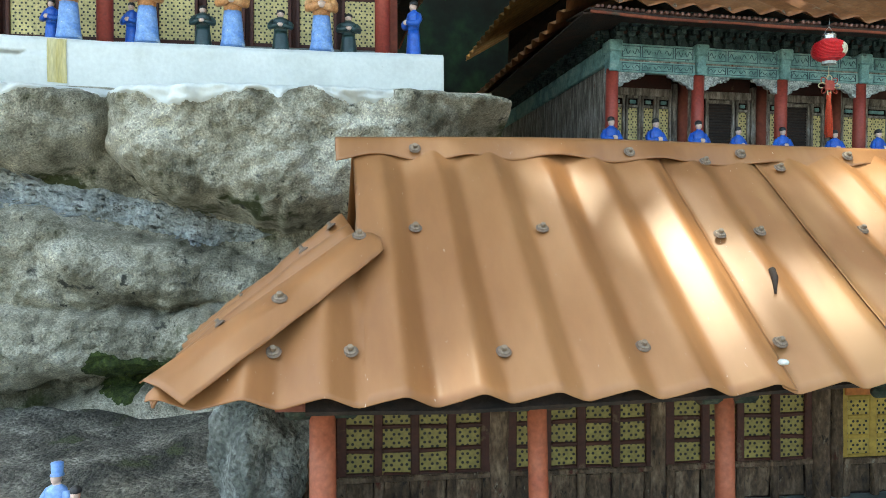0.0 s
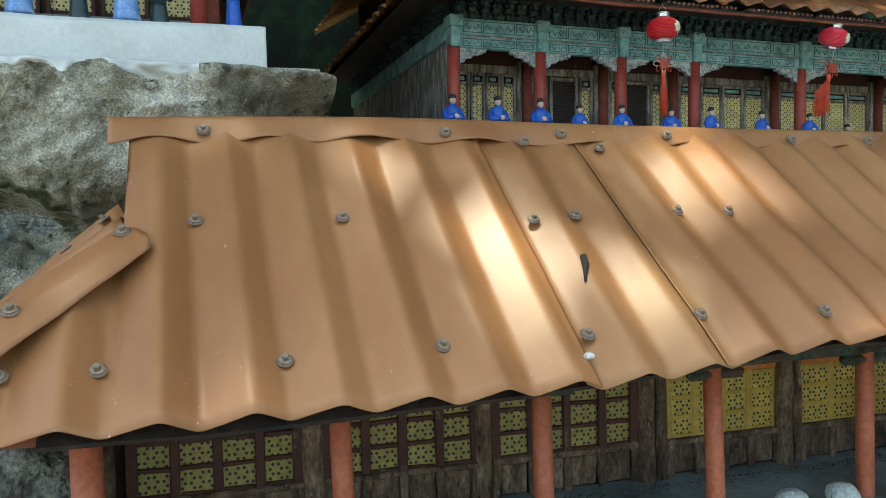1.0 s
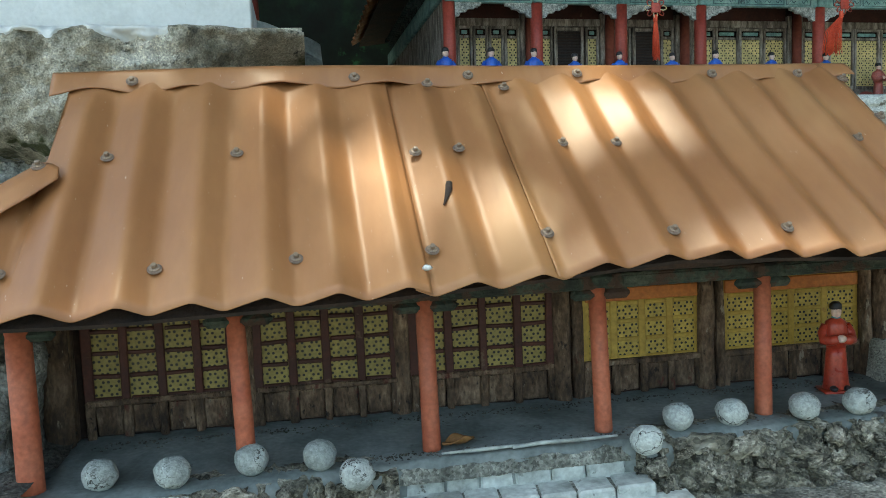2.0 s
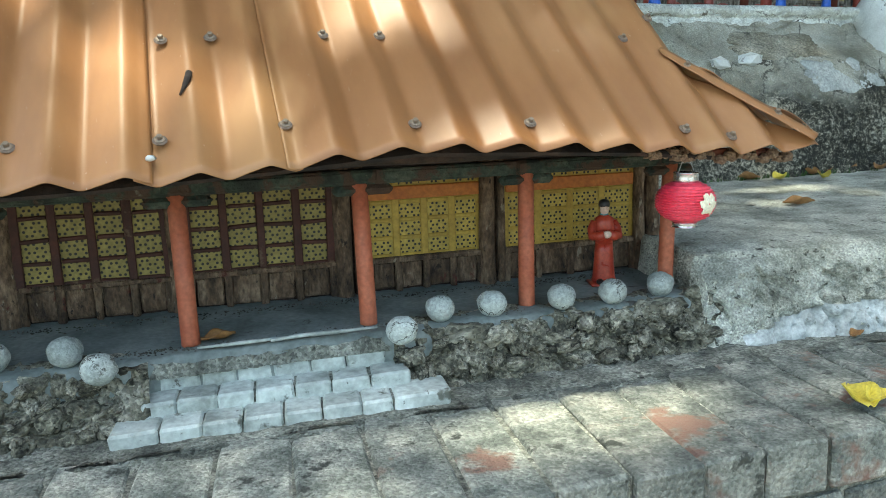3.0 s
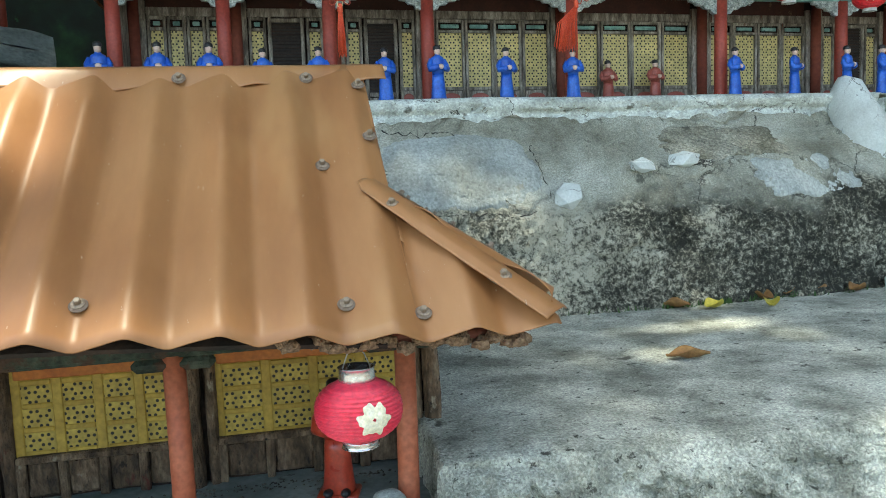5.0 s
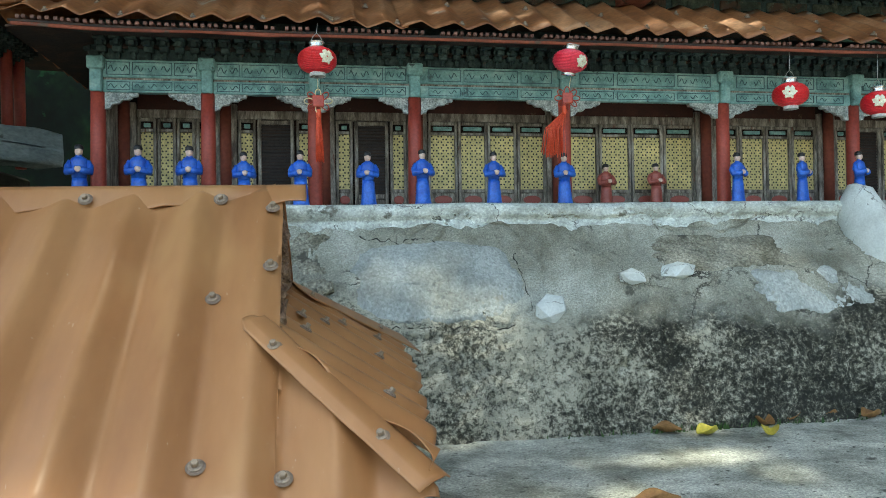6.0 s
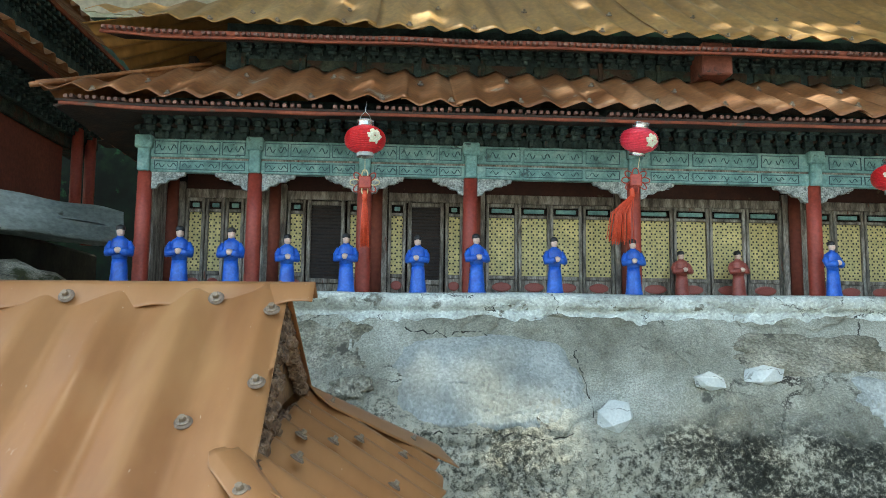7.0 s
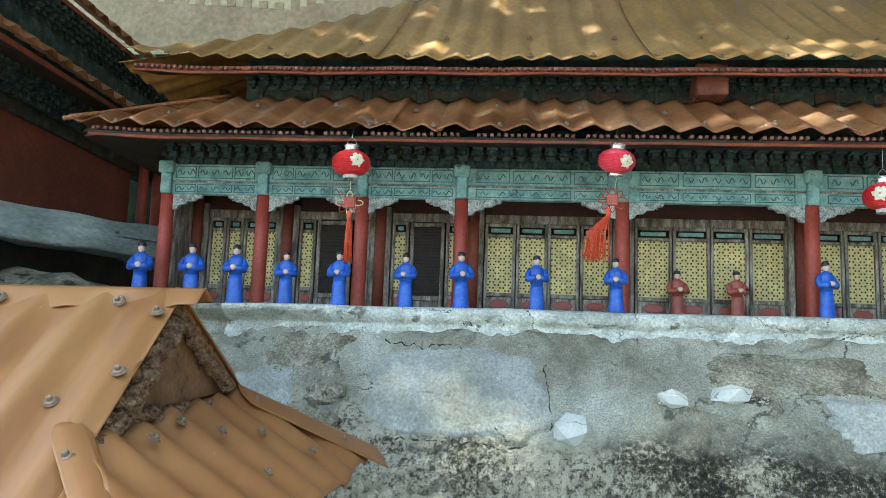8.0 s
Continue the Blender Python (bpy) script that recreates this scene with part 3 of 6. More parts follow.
solo("whitewash_strip", bm, M["whitewash"], "strip of peeling white paint along the ledge foot", "paint strip", kind="structure", smooth=True)

# retaining wall behind, carrying the palace terrace
bm = bmesh.new()
WPR = [(0.56, 0.05), (0.585, 0.12), (0.60, 0.20), (0.612, 0.26), (0.635, 0.31), (0.67, 0.36), (0.705, 0.41), (0.755, 0.455), (0.80, 0.50), (0.822, 0.535), (0.83, 0.552), (0.818, 0.562), (0.815, 0.577), (0.825, 0.588), (0.85, 0.592), (0.95, 0.593), (1.2, 0.594), (2.8, 0.595)]
def wall_fn(x, v, rough=1.0):
    k = min(int(v), len(WPR) - 2)
    f = v - k
    y, z = (WPR[k][j] * (1 - f) + WPR[k + 1][j] * f for j in (0, 1))
    w = smooth_step(0.6, 0.55, z)
    low = smooth_step(0.42, 0.26, z)
    y += 0.05 * smooth_step(1.35, 0.95, x) * w + 0.3 * smooth_step(2.70, 2.78, x) * w
    r = w * (0.016 * fbm(x, z, 0, 4.5) + 0.006 * fbm(x, z, 2, 16) + 0.003 * fbm(x, z, 8, 45) + low * (0.010 * fbm(x, z, 4, 30) + 0.006 * abs(fbm(x, z, 6, 70))))
    # cracks in the plaster: thin grooves along the zero lines of a slow noise
    c = abs(noise.noise(Vector((x * 5.2, z * 6.5, 1.7))) + 0.25 * noise.noise(Vector((x * 21, z * 21, 0))))
    c2 = abs(noise.noise(Vector((x * 3.3 + 7, z * 9.0, 4.1))) + 0.2 * noise.noise(Vector((x * 25, z * 25, 3))))
    r += w * (0.010 * (1 - smooth_step(0.0, 0.05, c)) + 0.008 * (1 - smooth_step(0.0, 0.04, c2)))
    r *= rough
    lip = smooth_step(0.55, 0.565, z) * smooth_step(0.596, 0.585, z)
    return Vector((x, y + r + 0.006 * lip * fbm(x, 0, 0, 7), z + 0.003 * fbm(x, y, 0, 3) + 0.009 * (1.75 - x) * smooth_step(0.4, 0.58, z)))
sheet(bm, wall_fn, span(0.28, 0.9, 40) + span(0.906, 2.75, 330) + span(2.8, 3.6, 24), span(0, 14, 112) + span(15, 17, 4))
M["plaster"] = material("patched_grey_plaster", [(0.206, 0.197, 0.148), (0.351, 0.344, 0.278), (0.508, 0.508, 0.435)], 0.93, 5.0, 260, 0.9, 0.006, 0.0, [((0.11, 0.108, 0.085), 12, 0.62), ((0.36, 0.32, 0.235), 4.3, 0.64)], grain=0.24, cracks=(4.2, 0.010), grit=(380, 0.22, 0.003))
def zoned(m, cols, z0, z1, sc):
    """A lower zone of mossy pebbly stone, its upper limit ragged, laid into a plaster material."""
    nt = m.node_tree
    n, ln = nt.nodes, nt.links
    b = n["Principled BSDF"]
    was = b.inputs["Base Color"].links[0].from_socket
    tc = n.new("ShaderNodeTexCoord")
    sx = n.new("ShaderNodeSeparateXYZ")
    ln.new(tc.outputs["Object"], sx.inputs[0])
    a = n.new("ShaderNodeTexNoise")
    a.inputs["Scale"].default_value, a.inputs["Detail"].default_value = 4.5, 6.0
    ln.new(tc.outputs["Object"], a.inputs["Vector"])
    k = n.new("ShaderNodeMath")
    k.operation = "MULTIPLY_ADD"
    ln.new(a.outputs["Fac"], k.inputs[0])
    k.inputs[1].default_value = 0.42
    ln.new(sx.outputs[2], k.inputs[2])
    mr = n.new("ShaderNodeMapRange")
    mr.inputs[1].default_value, mr.inputs[2].default_value, mr.inputs[3].default_value, mr.inputs[4].default_value = z0 + 0.21, z1 + 0.21, 1.0, 0.0
    ln.new(k.outputs[0], mr.inputs[0])
    f = n.new("ShaderNodeTexNoise")
    f.inputs["Scale"].default_value, f.inputs["Detail"].default_value, f.inputs["Roughness"].default_value = sc, 9.0, 0.78
    ln.new(tc.outputs["Object"], f.inputs["Vector"])
    r = n.new("ShaderNodeValToRGB")
    el = r.color_ramp.elements
    el[0].position, el[1].position = 0.42, 0.60
    el[0].color, el[1].color = (*cols[0], 1), (*cols[2], 1)
    e = el.new(0.5)
    e.color = (*cols[1], 1)
    co = n.new("ShaderNodeTexNoise")
    co.inputs["Scale"].default_value, co.inputs["Detail"].default_value = 7.0, 3.0
    ln.new(tc.outputs["Object"], co.inputs["Vector"])
    cm = n.new("ShaderNodeMath")
    cm.operation = "MULTIPLY_ADD"
    ln.new(co.outputs["Fac"], cm.inputs[0])
    cm.inputs[1].default_value = 0.4
    cm.inputs[2].default_value = -0.2
    ca = n.new("ShaderNodeMath")
    ca.operation = "ADD"
    ln.new(f.outputs["Fac"], ca.inputs[0])
    ln.new(cm.outputs[0], ca.inputs[1])
    # shift along x puts the lit cream left and dark right into the colour
    gx = n.new("ShaderNodeMapRange")
    gx.inputs[1].default_value, gx.inputs[2].default_value, gx.inputs[3].default_value, gx.inputs[4].default_value = 1.55, 2.15, 0.08, -0.05
    ln.new(sx.outputs[0], gx.inputs[0])
    cx = n.new("ShaderNodeMath")
    cx.operation = "ADD"
    ln.new(ca.outputs[0], cx.inputs[0])
    ln.new(gx.outputs[0], cx.inputs[1])
    ln.new(cx.outputs[0], r.inputs[0])
    mi = n.new("ShaderNodeMix")
    mi.data_type = "RGBA"
    ln.new(mr.outputs[0], mi.inputs["Factor"])
    ln.new(was, mi.inputs["A"])
    # pebbles of their own tone in the lower zone
    vo = n.new("ShaderNodeTexVoronoi")
    vo.inputs["Scale"].default_value = 60.0
    ln.new(tc.outputs["Object"], vo.inputs["Vector"])
    vs = n.new("ShaderNodeSeparateColor")
    ln.new(vo.outputs["Color"], vs.inputs[0])
    vm = n.new("ShaderNodeMapRange")
    vm.inputs[3].default_value, vm.inputs[4].default_value = 0.84, 1.2
    ln.new(vs.outputs[1], vm.inputs[0])
    pm = n.new("ShaderNodeVectorMath")
    pm.operation = "MULTIPLY"
    ln.new(r.outputs["Color"], pm.inputs[0])
    ln.new(vm.outputs[0], pm.inputs[1])
    ln.new(pm.outputs[0], mi.inputs["B"])
    ln.new(mi.outputs["Result"], b.inputs["Base Color"])
zoned(M["plaster"], [(0.022, 0.022, 0.015), (0.11, 0.105, 0.078), (0.46, 0.43, 0.335)], 0.29, 0.37, 85)
solo("retaining_wall", bm, M["plaster"], "cracked grey plaster retaining wall, mossy and pebbly below", "wall", kind="structure", smooth=True)

bm = bmesh.new()
sheet(bm, lambda x, v: wall_fn(x, (9.1 + 1.1 * fbm(x, 0, 0, 5) + 0.5 * fbm(x, 3, 0, 18)) * (1 - v) + 14.8 * v) + Vector((0, -0.0025, 0.002 * v)), span(0.9, 2.75, 260), span(0, 1, 20))
M["coping"] = material("pale_cement_coping", [(0.393, 0.407, 0.359), (0.583, 0.611, 0.557), (0.76, 0.787, 0.732)], 0.92, 11, 160, 0.8, 0.005, 0.0, [((0.19, 0.185, 0.15), 14, 0.62)], grain=0.2, cracks=(3.6, 0.009), grit=(230, 0.16, 0.003))
solo("coping", bm, M["coping"], "pale smeared cement coping along the terrace edge", "coping", kind="structure", smooth=True)

# patches of newer plaster on the wall, their edges broken
WZ = [p[1] for p in WPR]
def wall_at(x, z, rough=1.0):
    return wall_fn(x, float(np.interp(z, WZ[:11], range(11))), rough)
def wall_patch(cx, cz, rx, rz, seed, mt, label, t=0.007, ragged=0.16):
    b = bmesh.new()
    def fn(a, q):
        e = 1 + ragged * fbm(math.cos(a), math.sin(a), seed, 1.6, 4)
        ca, sa = math.cos(a), math.sin(a)
        k = (abs(ca) ** 3.2 + abs(sa) ** 3.2) ** (-1 / 3.2) * e * q
        x, z = cx + rx * ca * k, min(0.55, cz + rz * sa * k)
        return wall_at(x, z, 0.35) + Vector((0, -t * (1 - q ** 14) + 0.012 * q ** 14 - 0.003 * fbm(x, z, seed, 22), 0))
    sheet(b, fn, span(0, 2 * math.pi, 150), span(0.01, 0.8, 26) + span(0.83, 1, 8))
    solo("plaster_patch", b, M[mt], label, "plaster", kind="structure", smooth=True)
M["palepatch"] = material("pale_trowelled_plaster", [(0.249, 0.258, 0.23), (0.36, 0.378, 0.35), (0.48, 0.498, 0.461)], 0.92, 7, 150, 0.8, 0.005, 0.0, [((0.31, 0.27, 0.19), 6, 0.62), ((0.20, 0.20, 0.17), 26, 0.63)], grain=0.18, stretch=(1, 1, 0.6), grit=(240, 0.16, 0.003))
M["brownpatch"] = material("brown_gritty_cement", [(0.163, 0.15, 0.106), (0.275, 0.256, 0.194), (0.4, 0.375, 0.3)], 0.95, 12, 160, 1.0, 0.006, 0.0, [((0.09, 0.085, 0.065), 14, 0.6)], grain=0.3, grit=(230, 0.34, 0.005))
wall_patch(1.46, 0.405, 0.205, 0.092, 3.0, "palepatch", "pale trowelled plaster patch with a broken edge")
wall_patch(1.135, 0.48, 0.11, 0.055, 8.0, "brownpatch", "brown gritty cement patch in the wall", 0.004, 0.3)
wall_patch(2.17, 0.46, 0.20, 0.045, 5.0, "brownpatch", "brown gritty cement patch in the wall", 0.005, 0.35)
wall_patch(2.36, 0.36, 0.15, 0.05, 12.0, "palepatch", "pale trowelled plaster patch with a broken edge", 0.006, 0.35)
wall_patch(1.03, 0.38, 0.09, 0.07, 17.0, "palepatch", "pale trowelled plaster patch with a broken edge", 0.006, 0.3)
for x, z, sx, sz, sd in ((1.19, 0.395, 0.043, 0.026, 41), (1.19, 0.345, 0.04, 0.022, 43)):
    b = stone_mesh(sd, sx, 0.03, sz, 0.5, 4)
    for v in b.verts:
        v.co += 0.006 * Vector(noise.noise_vector(v.co * 50))
    solo("wall_stone", b, M["brownpatch"], "rough grey stone lodged in a gap of the wall", "rock", "loose stones in the wall", smooth=True, at=Matrix.Translation(wall_at(x, z) + Vector((0, -0.004, 0))))
for pts, w in ((((1.30, 0.513), (1.36, 0.508), (1.395, 0.500), (1.44, 0.505), (1.50, 0.497)), 0.0028), (((1.24, 0.30), (1.30, 0.303), (1.38, 0.312), (1.47, 0.31), (1.56, 0.302), (1.66, 0.312)), 0.0032), (((1.66, 0.47), (1.665, 0.43), (1.675, 0.385), (1.67, 0.33)), 0.0022)):
    b = bmesh.new()
    fine = []
    for (xa, za), (xb, zb) in zip(pts, pts[1:]):
        for k in range(8):
            f = k / 8
            x, z = xa + (xb - xa) * f, za + (zb - za) * f
            fine.append(wall_at(x + 0.012 * fbm(x, z, 2, 30), z + 0.016 * fbm(x, z, 7, 45)) + Vector((0, w * 0.35, 0)))
    tube(b, fine, [w * (0.35 + 0.9 * abs(noise.noise(p * 40))) for p in fine], 6)
    solo("wall_crack", b, M["dark"], "dark open crack in the plaster", "crack", kind="structure", smooth=True)

# white limewashed slab over the boulder, carrying the other palace
bm = bmesh.new()
def slab_fn(x, v):
    pr = [(0.76, 0.72), (0.655, 0.72), (0.646, 0.728), (0.643, 0.778), (0.645, 0.836), (0.655, 0.845), (0.76, 0.85), (1.05, 0.858)]
    k = min(int(v), 6)
    f = v - k
    y, z = (pr[k][j] * (1 - f) + pr[k + 1][j] * f for j in (0, 1))
    return Vector((x, y + 0.004 * fbm(x, z, 0, 6), z + 0.004 * fbm(x, y, 0, 4) - 0.014 * min(0, x + 0.1) * (1 if z > 0.8 else 2.2) * 0.9))
g = sheet(bm, slab_fn, span(-1.8, 0.132, 90) + [0.141, 0.145], span(0, 6, 36) + [6.5, 7])
bm.faces.new(g[-1])

solo("terrace_slab", bm, M["slabwhite"], "thick white limewashed slab lying on the boulder", "slab", kind="structure", smooth=True)
bm = bmesh.new()
sheet(bm, lambda u, a: Vector((-0.06 + 0.355 * u, 1.0 + 0.80 * u, 0.858)) + Vector((0.91, -0.41, 0)) * (0.06 * max(-1, min(1, 1.5 * math.cos(a)))) + Vector((0, 0, 0.056 * max(-1, min(1, 1.5 * math.sin(a))) + 0.012 * u)) + 0.008 * Vector(noise.noise_vector(Vector((u * 6, math.cos(a), math.sin(a))))), span(0, 1, 60), span(0, 2 * math.pi, 32))
bmesh.ops.holes_fill(bm, edges=[e for e in bm.edges if e.is_boundary])
M["kerb"] = material("rough_grey_cement", [(0.27, 0.317, 0.311), (0.419, 0.486, 0.472), (0.567, 0.634, 0.608)], 0.85, 9, 90, 0.8, 0.006, 0.0, [((0.15, 0.16, 0.14), 14, 0.64)], grain=0.2, stretch=(1, 0.4, 1.4))
solo("terrace_kerb", bm, M["kerb"], "rough grey cement kerb along the red palace", "kerb", kind="structure", smooth=True)
# added dark box fills the void, giving its shade as colour
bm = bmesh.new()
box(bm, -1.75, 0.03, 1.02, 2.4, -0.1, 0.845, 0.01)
solo("dark_fill_box", bm, M["dark"], "dark box added for the shaded void under the red palace", "terrace", kind="structure")
b = stone_mesh(17, 0.28, 0.4, 0.17, 0.3, 4)
for v in b.verts:
    v.co += 0.02 * Vector(noise.noise_vector(v.co * 12))
solo("under_boulder", b, M["rock"], "grey boulder lying under the terrace edge", "boulder", kind="structure", smooth=True, at=pose(0.10, 1.45, 0.555))
bm = bmesh.new()
sheet(bm, lambda x, v: slab_fn(x, v) + Vector((0, -0.0025, 0)), span(-0.712, -0.672, 10), span(2.2, 4.6, 14))
M["stain"] = material("ochre_drip_stain", [(0.50, 0.40, 0.14), (0.62, 0.55, 0.30)], 0.8, 18, 110, 0.3, 0.002, stretch=(3, 1, 0.4))
solo("drip_stain", bm, M["stain"], "ochre drip stain down the white slab", "stain", kind="structure", smooth=True)

# boulder
bm = bmesh.new()
def groove(d, w):
    return 1 - smooth_step(0.0, w, abs(d))
def lump(x, z, x0, x1, z0, z1, d, p=3.0):
    r = abs((2 * x - x0 - x1) / (x1 - x0)) ** p + abs((2 * z - z0 - z1) / (z1 - z0)) ** p
    return d * math.sqrt(1 - r) if r < 1 else 0.0
def rock_fn(x, z):
    xw, zw = x + 0.028 * fbm(x, z, 1.0, 6) + 0.010 * fbm(x, z, 4.0, 22), z + 0.022 * fbm(x, z, 2.5, 6) + 0.009 * fbm(x, z, 6.0, 24)
    rise = 0.2 * max(0.0, -0.27 - x)
    y = 0.585 + 0.05 * fbm(x, z, 0.3, 2.2)
    y -= max(
        lump(xw, zw, -0.58, 0.32, 0.445 + rise, 0.86, 0.25, 3.6),
        lump(xw, zw, -1.15, -0.575, 0.535, 0.86, 0.19, 3.4),
        lump(xw, zw, -1.2, -0.17, 0.27, 0.395 + rise, 0.10, 2.4),
        lump(xw, zw, -1.3, -0.42, 0.115, 0.30, 0.15, 2.6),
        lump(xw, zw, -0.50, 0.10, 0.09, 0.29, 0.13, 2.6),
        lump(xw, zw, -0.72, -0.12, -0.06, 0.12, 0.10, 2.4),
    )
    y -= 0.26 * smooth_step(0.07, -0.06, z)
    y += 0.024 * fbm(x, z, 4.0, 7) + 0.013 * fbm(x, z, 6.0, 18) + 0.008 * fbm(x, z, 8.0, 42) + 0.004 * fbm(x, z, 9.0, 90)
    return Vector((x, y + 0.35 * smooth_step(-0.02, 0.26, x) * smooth_step(0.75, 0.5, z), z))
sheet(bm, rock_fn, span(-1.8, -0.95, 30) + span(-0.94, 0.26, 330), span(-0.12, 0.76, 240))
for v in bm.verts:
    if v.co.z > 0.70 and v.co.y < 0.655:
        v.co.y += (0.655 - v.co.y) * smooth_step(0.70, 0.755, v.co.z)
solo("boulder", bm, M["rock"], "huge rough grey granite boulder with cracks and moss", "boulder", kind="structure", smooth=True)
# limewash run down over the rock under the slab
def lime_fn(x, v):
    z = 0.735 - (0.046 + 0.045 * fbm(x, 0, 6, 4) + 0.014 * fbm(x, 2, 1, 22)) * v
    p = rock_fn(x, z)
    if p.y < 0.655:
        p.y += (0.655 - p.y) * smooth_step(0.70, 0.755, z)
    return p + Vector((0, -0.005 + 0.007 * smooth_step(0.85, 1.0, v), 0))
bm = bmesh.new()
sheet(bm, lime_fn, span(-1.6, 0.0, 240), span(0, 1, 16))
solo("limewash_run", bm, M["slabwhite"], "ragged limewash run over the rock below the slab", "limewash", kind="structure", smooth=True)
# cushion of moss on the boulder
bm = bmesh.new()
def moss_fn(a, q):
    r = q * (0.062 + 0.016 * math.sin(3 * a + 1) + 0.008 * math.sin(7 * a))
    p = rock_fn(-0.525 + 1.3 * r * math.cos(a), 0.145 + r * math.sin(a) * 0.8)
    return p + Vector((0, -0.016 * (1 - q ** 3) - 0.004 * abs(noise.noise(Vector((p.x * 90, p.z * 90, 0)))) + 0.004 * q ** 6, 0))
sheet(bm, moss_fn, span(0, 2 * math.pi, 40), span(0.02, 1, 14))
M["moss"] = material("dark_green_moss", [(0.02, 0.03, 0.006), (0.05, 0.075, 0.014), (0.10, 0.13, 0.03)], 0.98, 60, 260, 1.0, 0.006, 0.0, [((0.12, 0.11, 0.07), 30, 0.66)], grain=0.45)
solo("moss_cushion", bm, M["moss"], "cushion of dark green moss on the boulder", "moss", kind="stuff", smooth=True)
# smear of pale plaster below the top boulder, and a cushion of moss
def smear_fn(x, v):
    mid, half = 0.424 + 0.2 * max(0.0, -0.27 - x) + 0.012 * fbm(x, 0, 4, 6), 0.034 + 0.016 * fbm(x, 1, 7, 11)
    half *= smooth_step(-1.05, -0.8, x) * smooth_step(-0.235, -0.33, x)
    p = rock_fn(x, mid + half * (v + 0.25 * fbm(x, v, 2, 26)))
    return p + Vector((0, -0.006 * (1 - abs(v) ** 4) + 0.003 * (abs(v) ** 4), 0))
bm = bmesh.new()
sheet(bm, smear_fn, span(-1.05, -0.235, 180), span(-1, 1, 26))
M["smear"] = material("pale_plaster_smear", [(0.276, 0.288, 0.27), (0.408, 0.438, 0.432), (0.564, 0.6, 0.6)], 0.9, 12, 150, 0.8, 0.005, 0.0, [((0.12, 0.12, 0.10), 22, 0.6)], grain=0.3, grit=(200, 0.2, 0.004))
solo("plaster_smear", bm, M["smear"], "smear of pale blue-grey plaster in the boulder's crack", "plaster", kind="structure", smooth=True)
bm = bmesh.new()
sheet(bm, lambda x, y: Vector((x, y, 0.02 + 0.03 * fbm(x, y, 0, 5) + 0.05 * smooth_step(-0.1, 0.4, y))), span(-1.8, -0.13, 60), span(-0.34, 0.5, 30))
# rock tones lowered to carry the shade of the overhang; moss spots kept
M["shelf"] = material("dark_shade_rock", [(0.03, 0.03, 0.023), (0.09, 0.088, 0.07), (0.20, 0.195, 0.165)], 0.92, 12, 150, 0.9, 0.009, 0.0, [((0.045, 0.055, 0.02), 7, 0.6)], grain=0.45, grit=(150, 0.4, 0.006))
solo("rock_shelf", bm, M["shelf"], "flat grey rock shelf at the boulder's foot", "rock", kind="structure", smooth=True)
# rough cement pier by the end column
b = stone_mesh(7, 0.06, 0.09, 0.14, 0.4, 5)
for v in b.verts:
    v.co += 0.012 * Vector(noise.noise_vector(v.co * 22)) + 0.005 * Vector(noise.noise_vector(v.co * 70))
M["pier"] = material("damp_cement", [(0.08, 0.088, 0.075), (0.19, 0.20, 0.18), (0.33, 0.345, 0.32)], 0.92, 12, 150, 0.9, 0.007, 0.0, [((0.05, 0.05, 0.04), 18, 0.62)], grain=0.4, grit=(160, 0.3, 0.005))
solo("cement_pier", b, M["pier"], "lumpy grey cement pier under the hip corner", "pier", kind="structure", smooth=True, at=pose(-0.215, -0.02, 0.10))

# painted wall far behind
bm = bmesh.new()
box(bm, -5, 7, 2.75, 2.95, -0.42, 4.2)
# dark tree paint, lowered further to give the gap its black shade
M["mural"] = material("mural_foliage_with_shade", [(0.0015, 0.005, 0.004), (0.005, 0.02, 0.013), (0.016, 0.062, 0.024)], 0.8, 4, 18, 0.1, 0.002, 0.0, [((0.03, 0.16, 0.06), 6, 0.63)], grain=0.4)
M["muralsky"] = material("mural_pale_paint", [(0.42, 0.50, 0.40), (0.58, 0.63, 0.50), (0.66, 0.66, 0.52)], 0.8, 1.6, 30, 0.1, 0.002)
M["muralwall"] = material("mural_stone_paint", [(0.40, 0.36, 0.28), (0.50, 0.47, 0.37)], 0.8, 6, 40, 0.1, 0.002)
solo("wall_back", bm, M["mural"], "back wall painted with dark green trees, deepened for the shaded gap", "wall", kind="structure")
bm = bmesh.new()
box(bm, -5, 7, 2.742, 2.75, 2.02, 4.2)
solo("wall_back_sky", bm, M["muralsky"], "pale green and cream painted sky on the back wall", "mural", kind="structure")
bm = bmesh.new()
for i in range(60):
    x = -2.2 + i * 0.085
    z = 2.22 + 0.16 * abs(x - 0.35) + 0.03 * math.sin(x * 3)
    box(bm, x, x + 0.086, 2.734, 2.742, z - 0.25, z)
    box(bm, x, x + 0.045, 2.732, 2.742, z, z + 0.04)
solo("painted_rampart", bm, M["muralwall"], "crenellated stone rampart painted on the back wall", "mural", kind="structure")
# unseen dark wall added to block sky light from the right
bm = bmesh.new()
box(bm, 6.2, 6.4, -6.0, 2.95, -0.42, 4.2)
solo("sky_block_wall", bm, M["shelf"], "plain dark wall, unseen, added to block sky light", "wall", kind="structure")
# ---- the miniature house ----
house = thing("miniature_house", "miniature timber pavilion under an orange-brown corrugated metal roof", "model house", (0.5, -0.02, 0.0))
HO = Matrix.Translation((-0.5, 0.02, 0.0))
house.location.x, house.scale.x = 0.5008, 1.0115
PITCH, AMP, PHASE = 0.079, 0.0084, 0.060
SL = 0.83
NRM = Vector((0, -SL, 1)).normalized()
def roof_z(y, x=0.3):
    """The front slope, which bellies up a little past its middle and droops at the corners."""
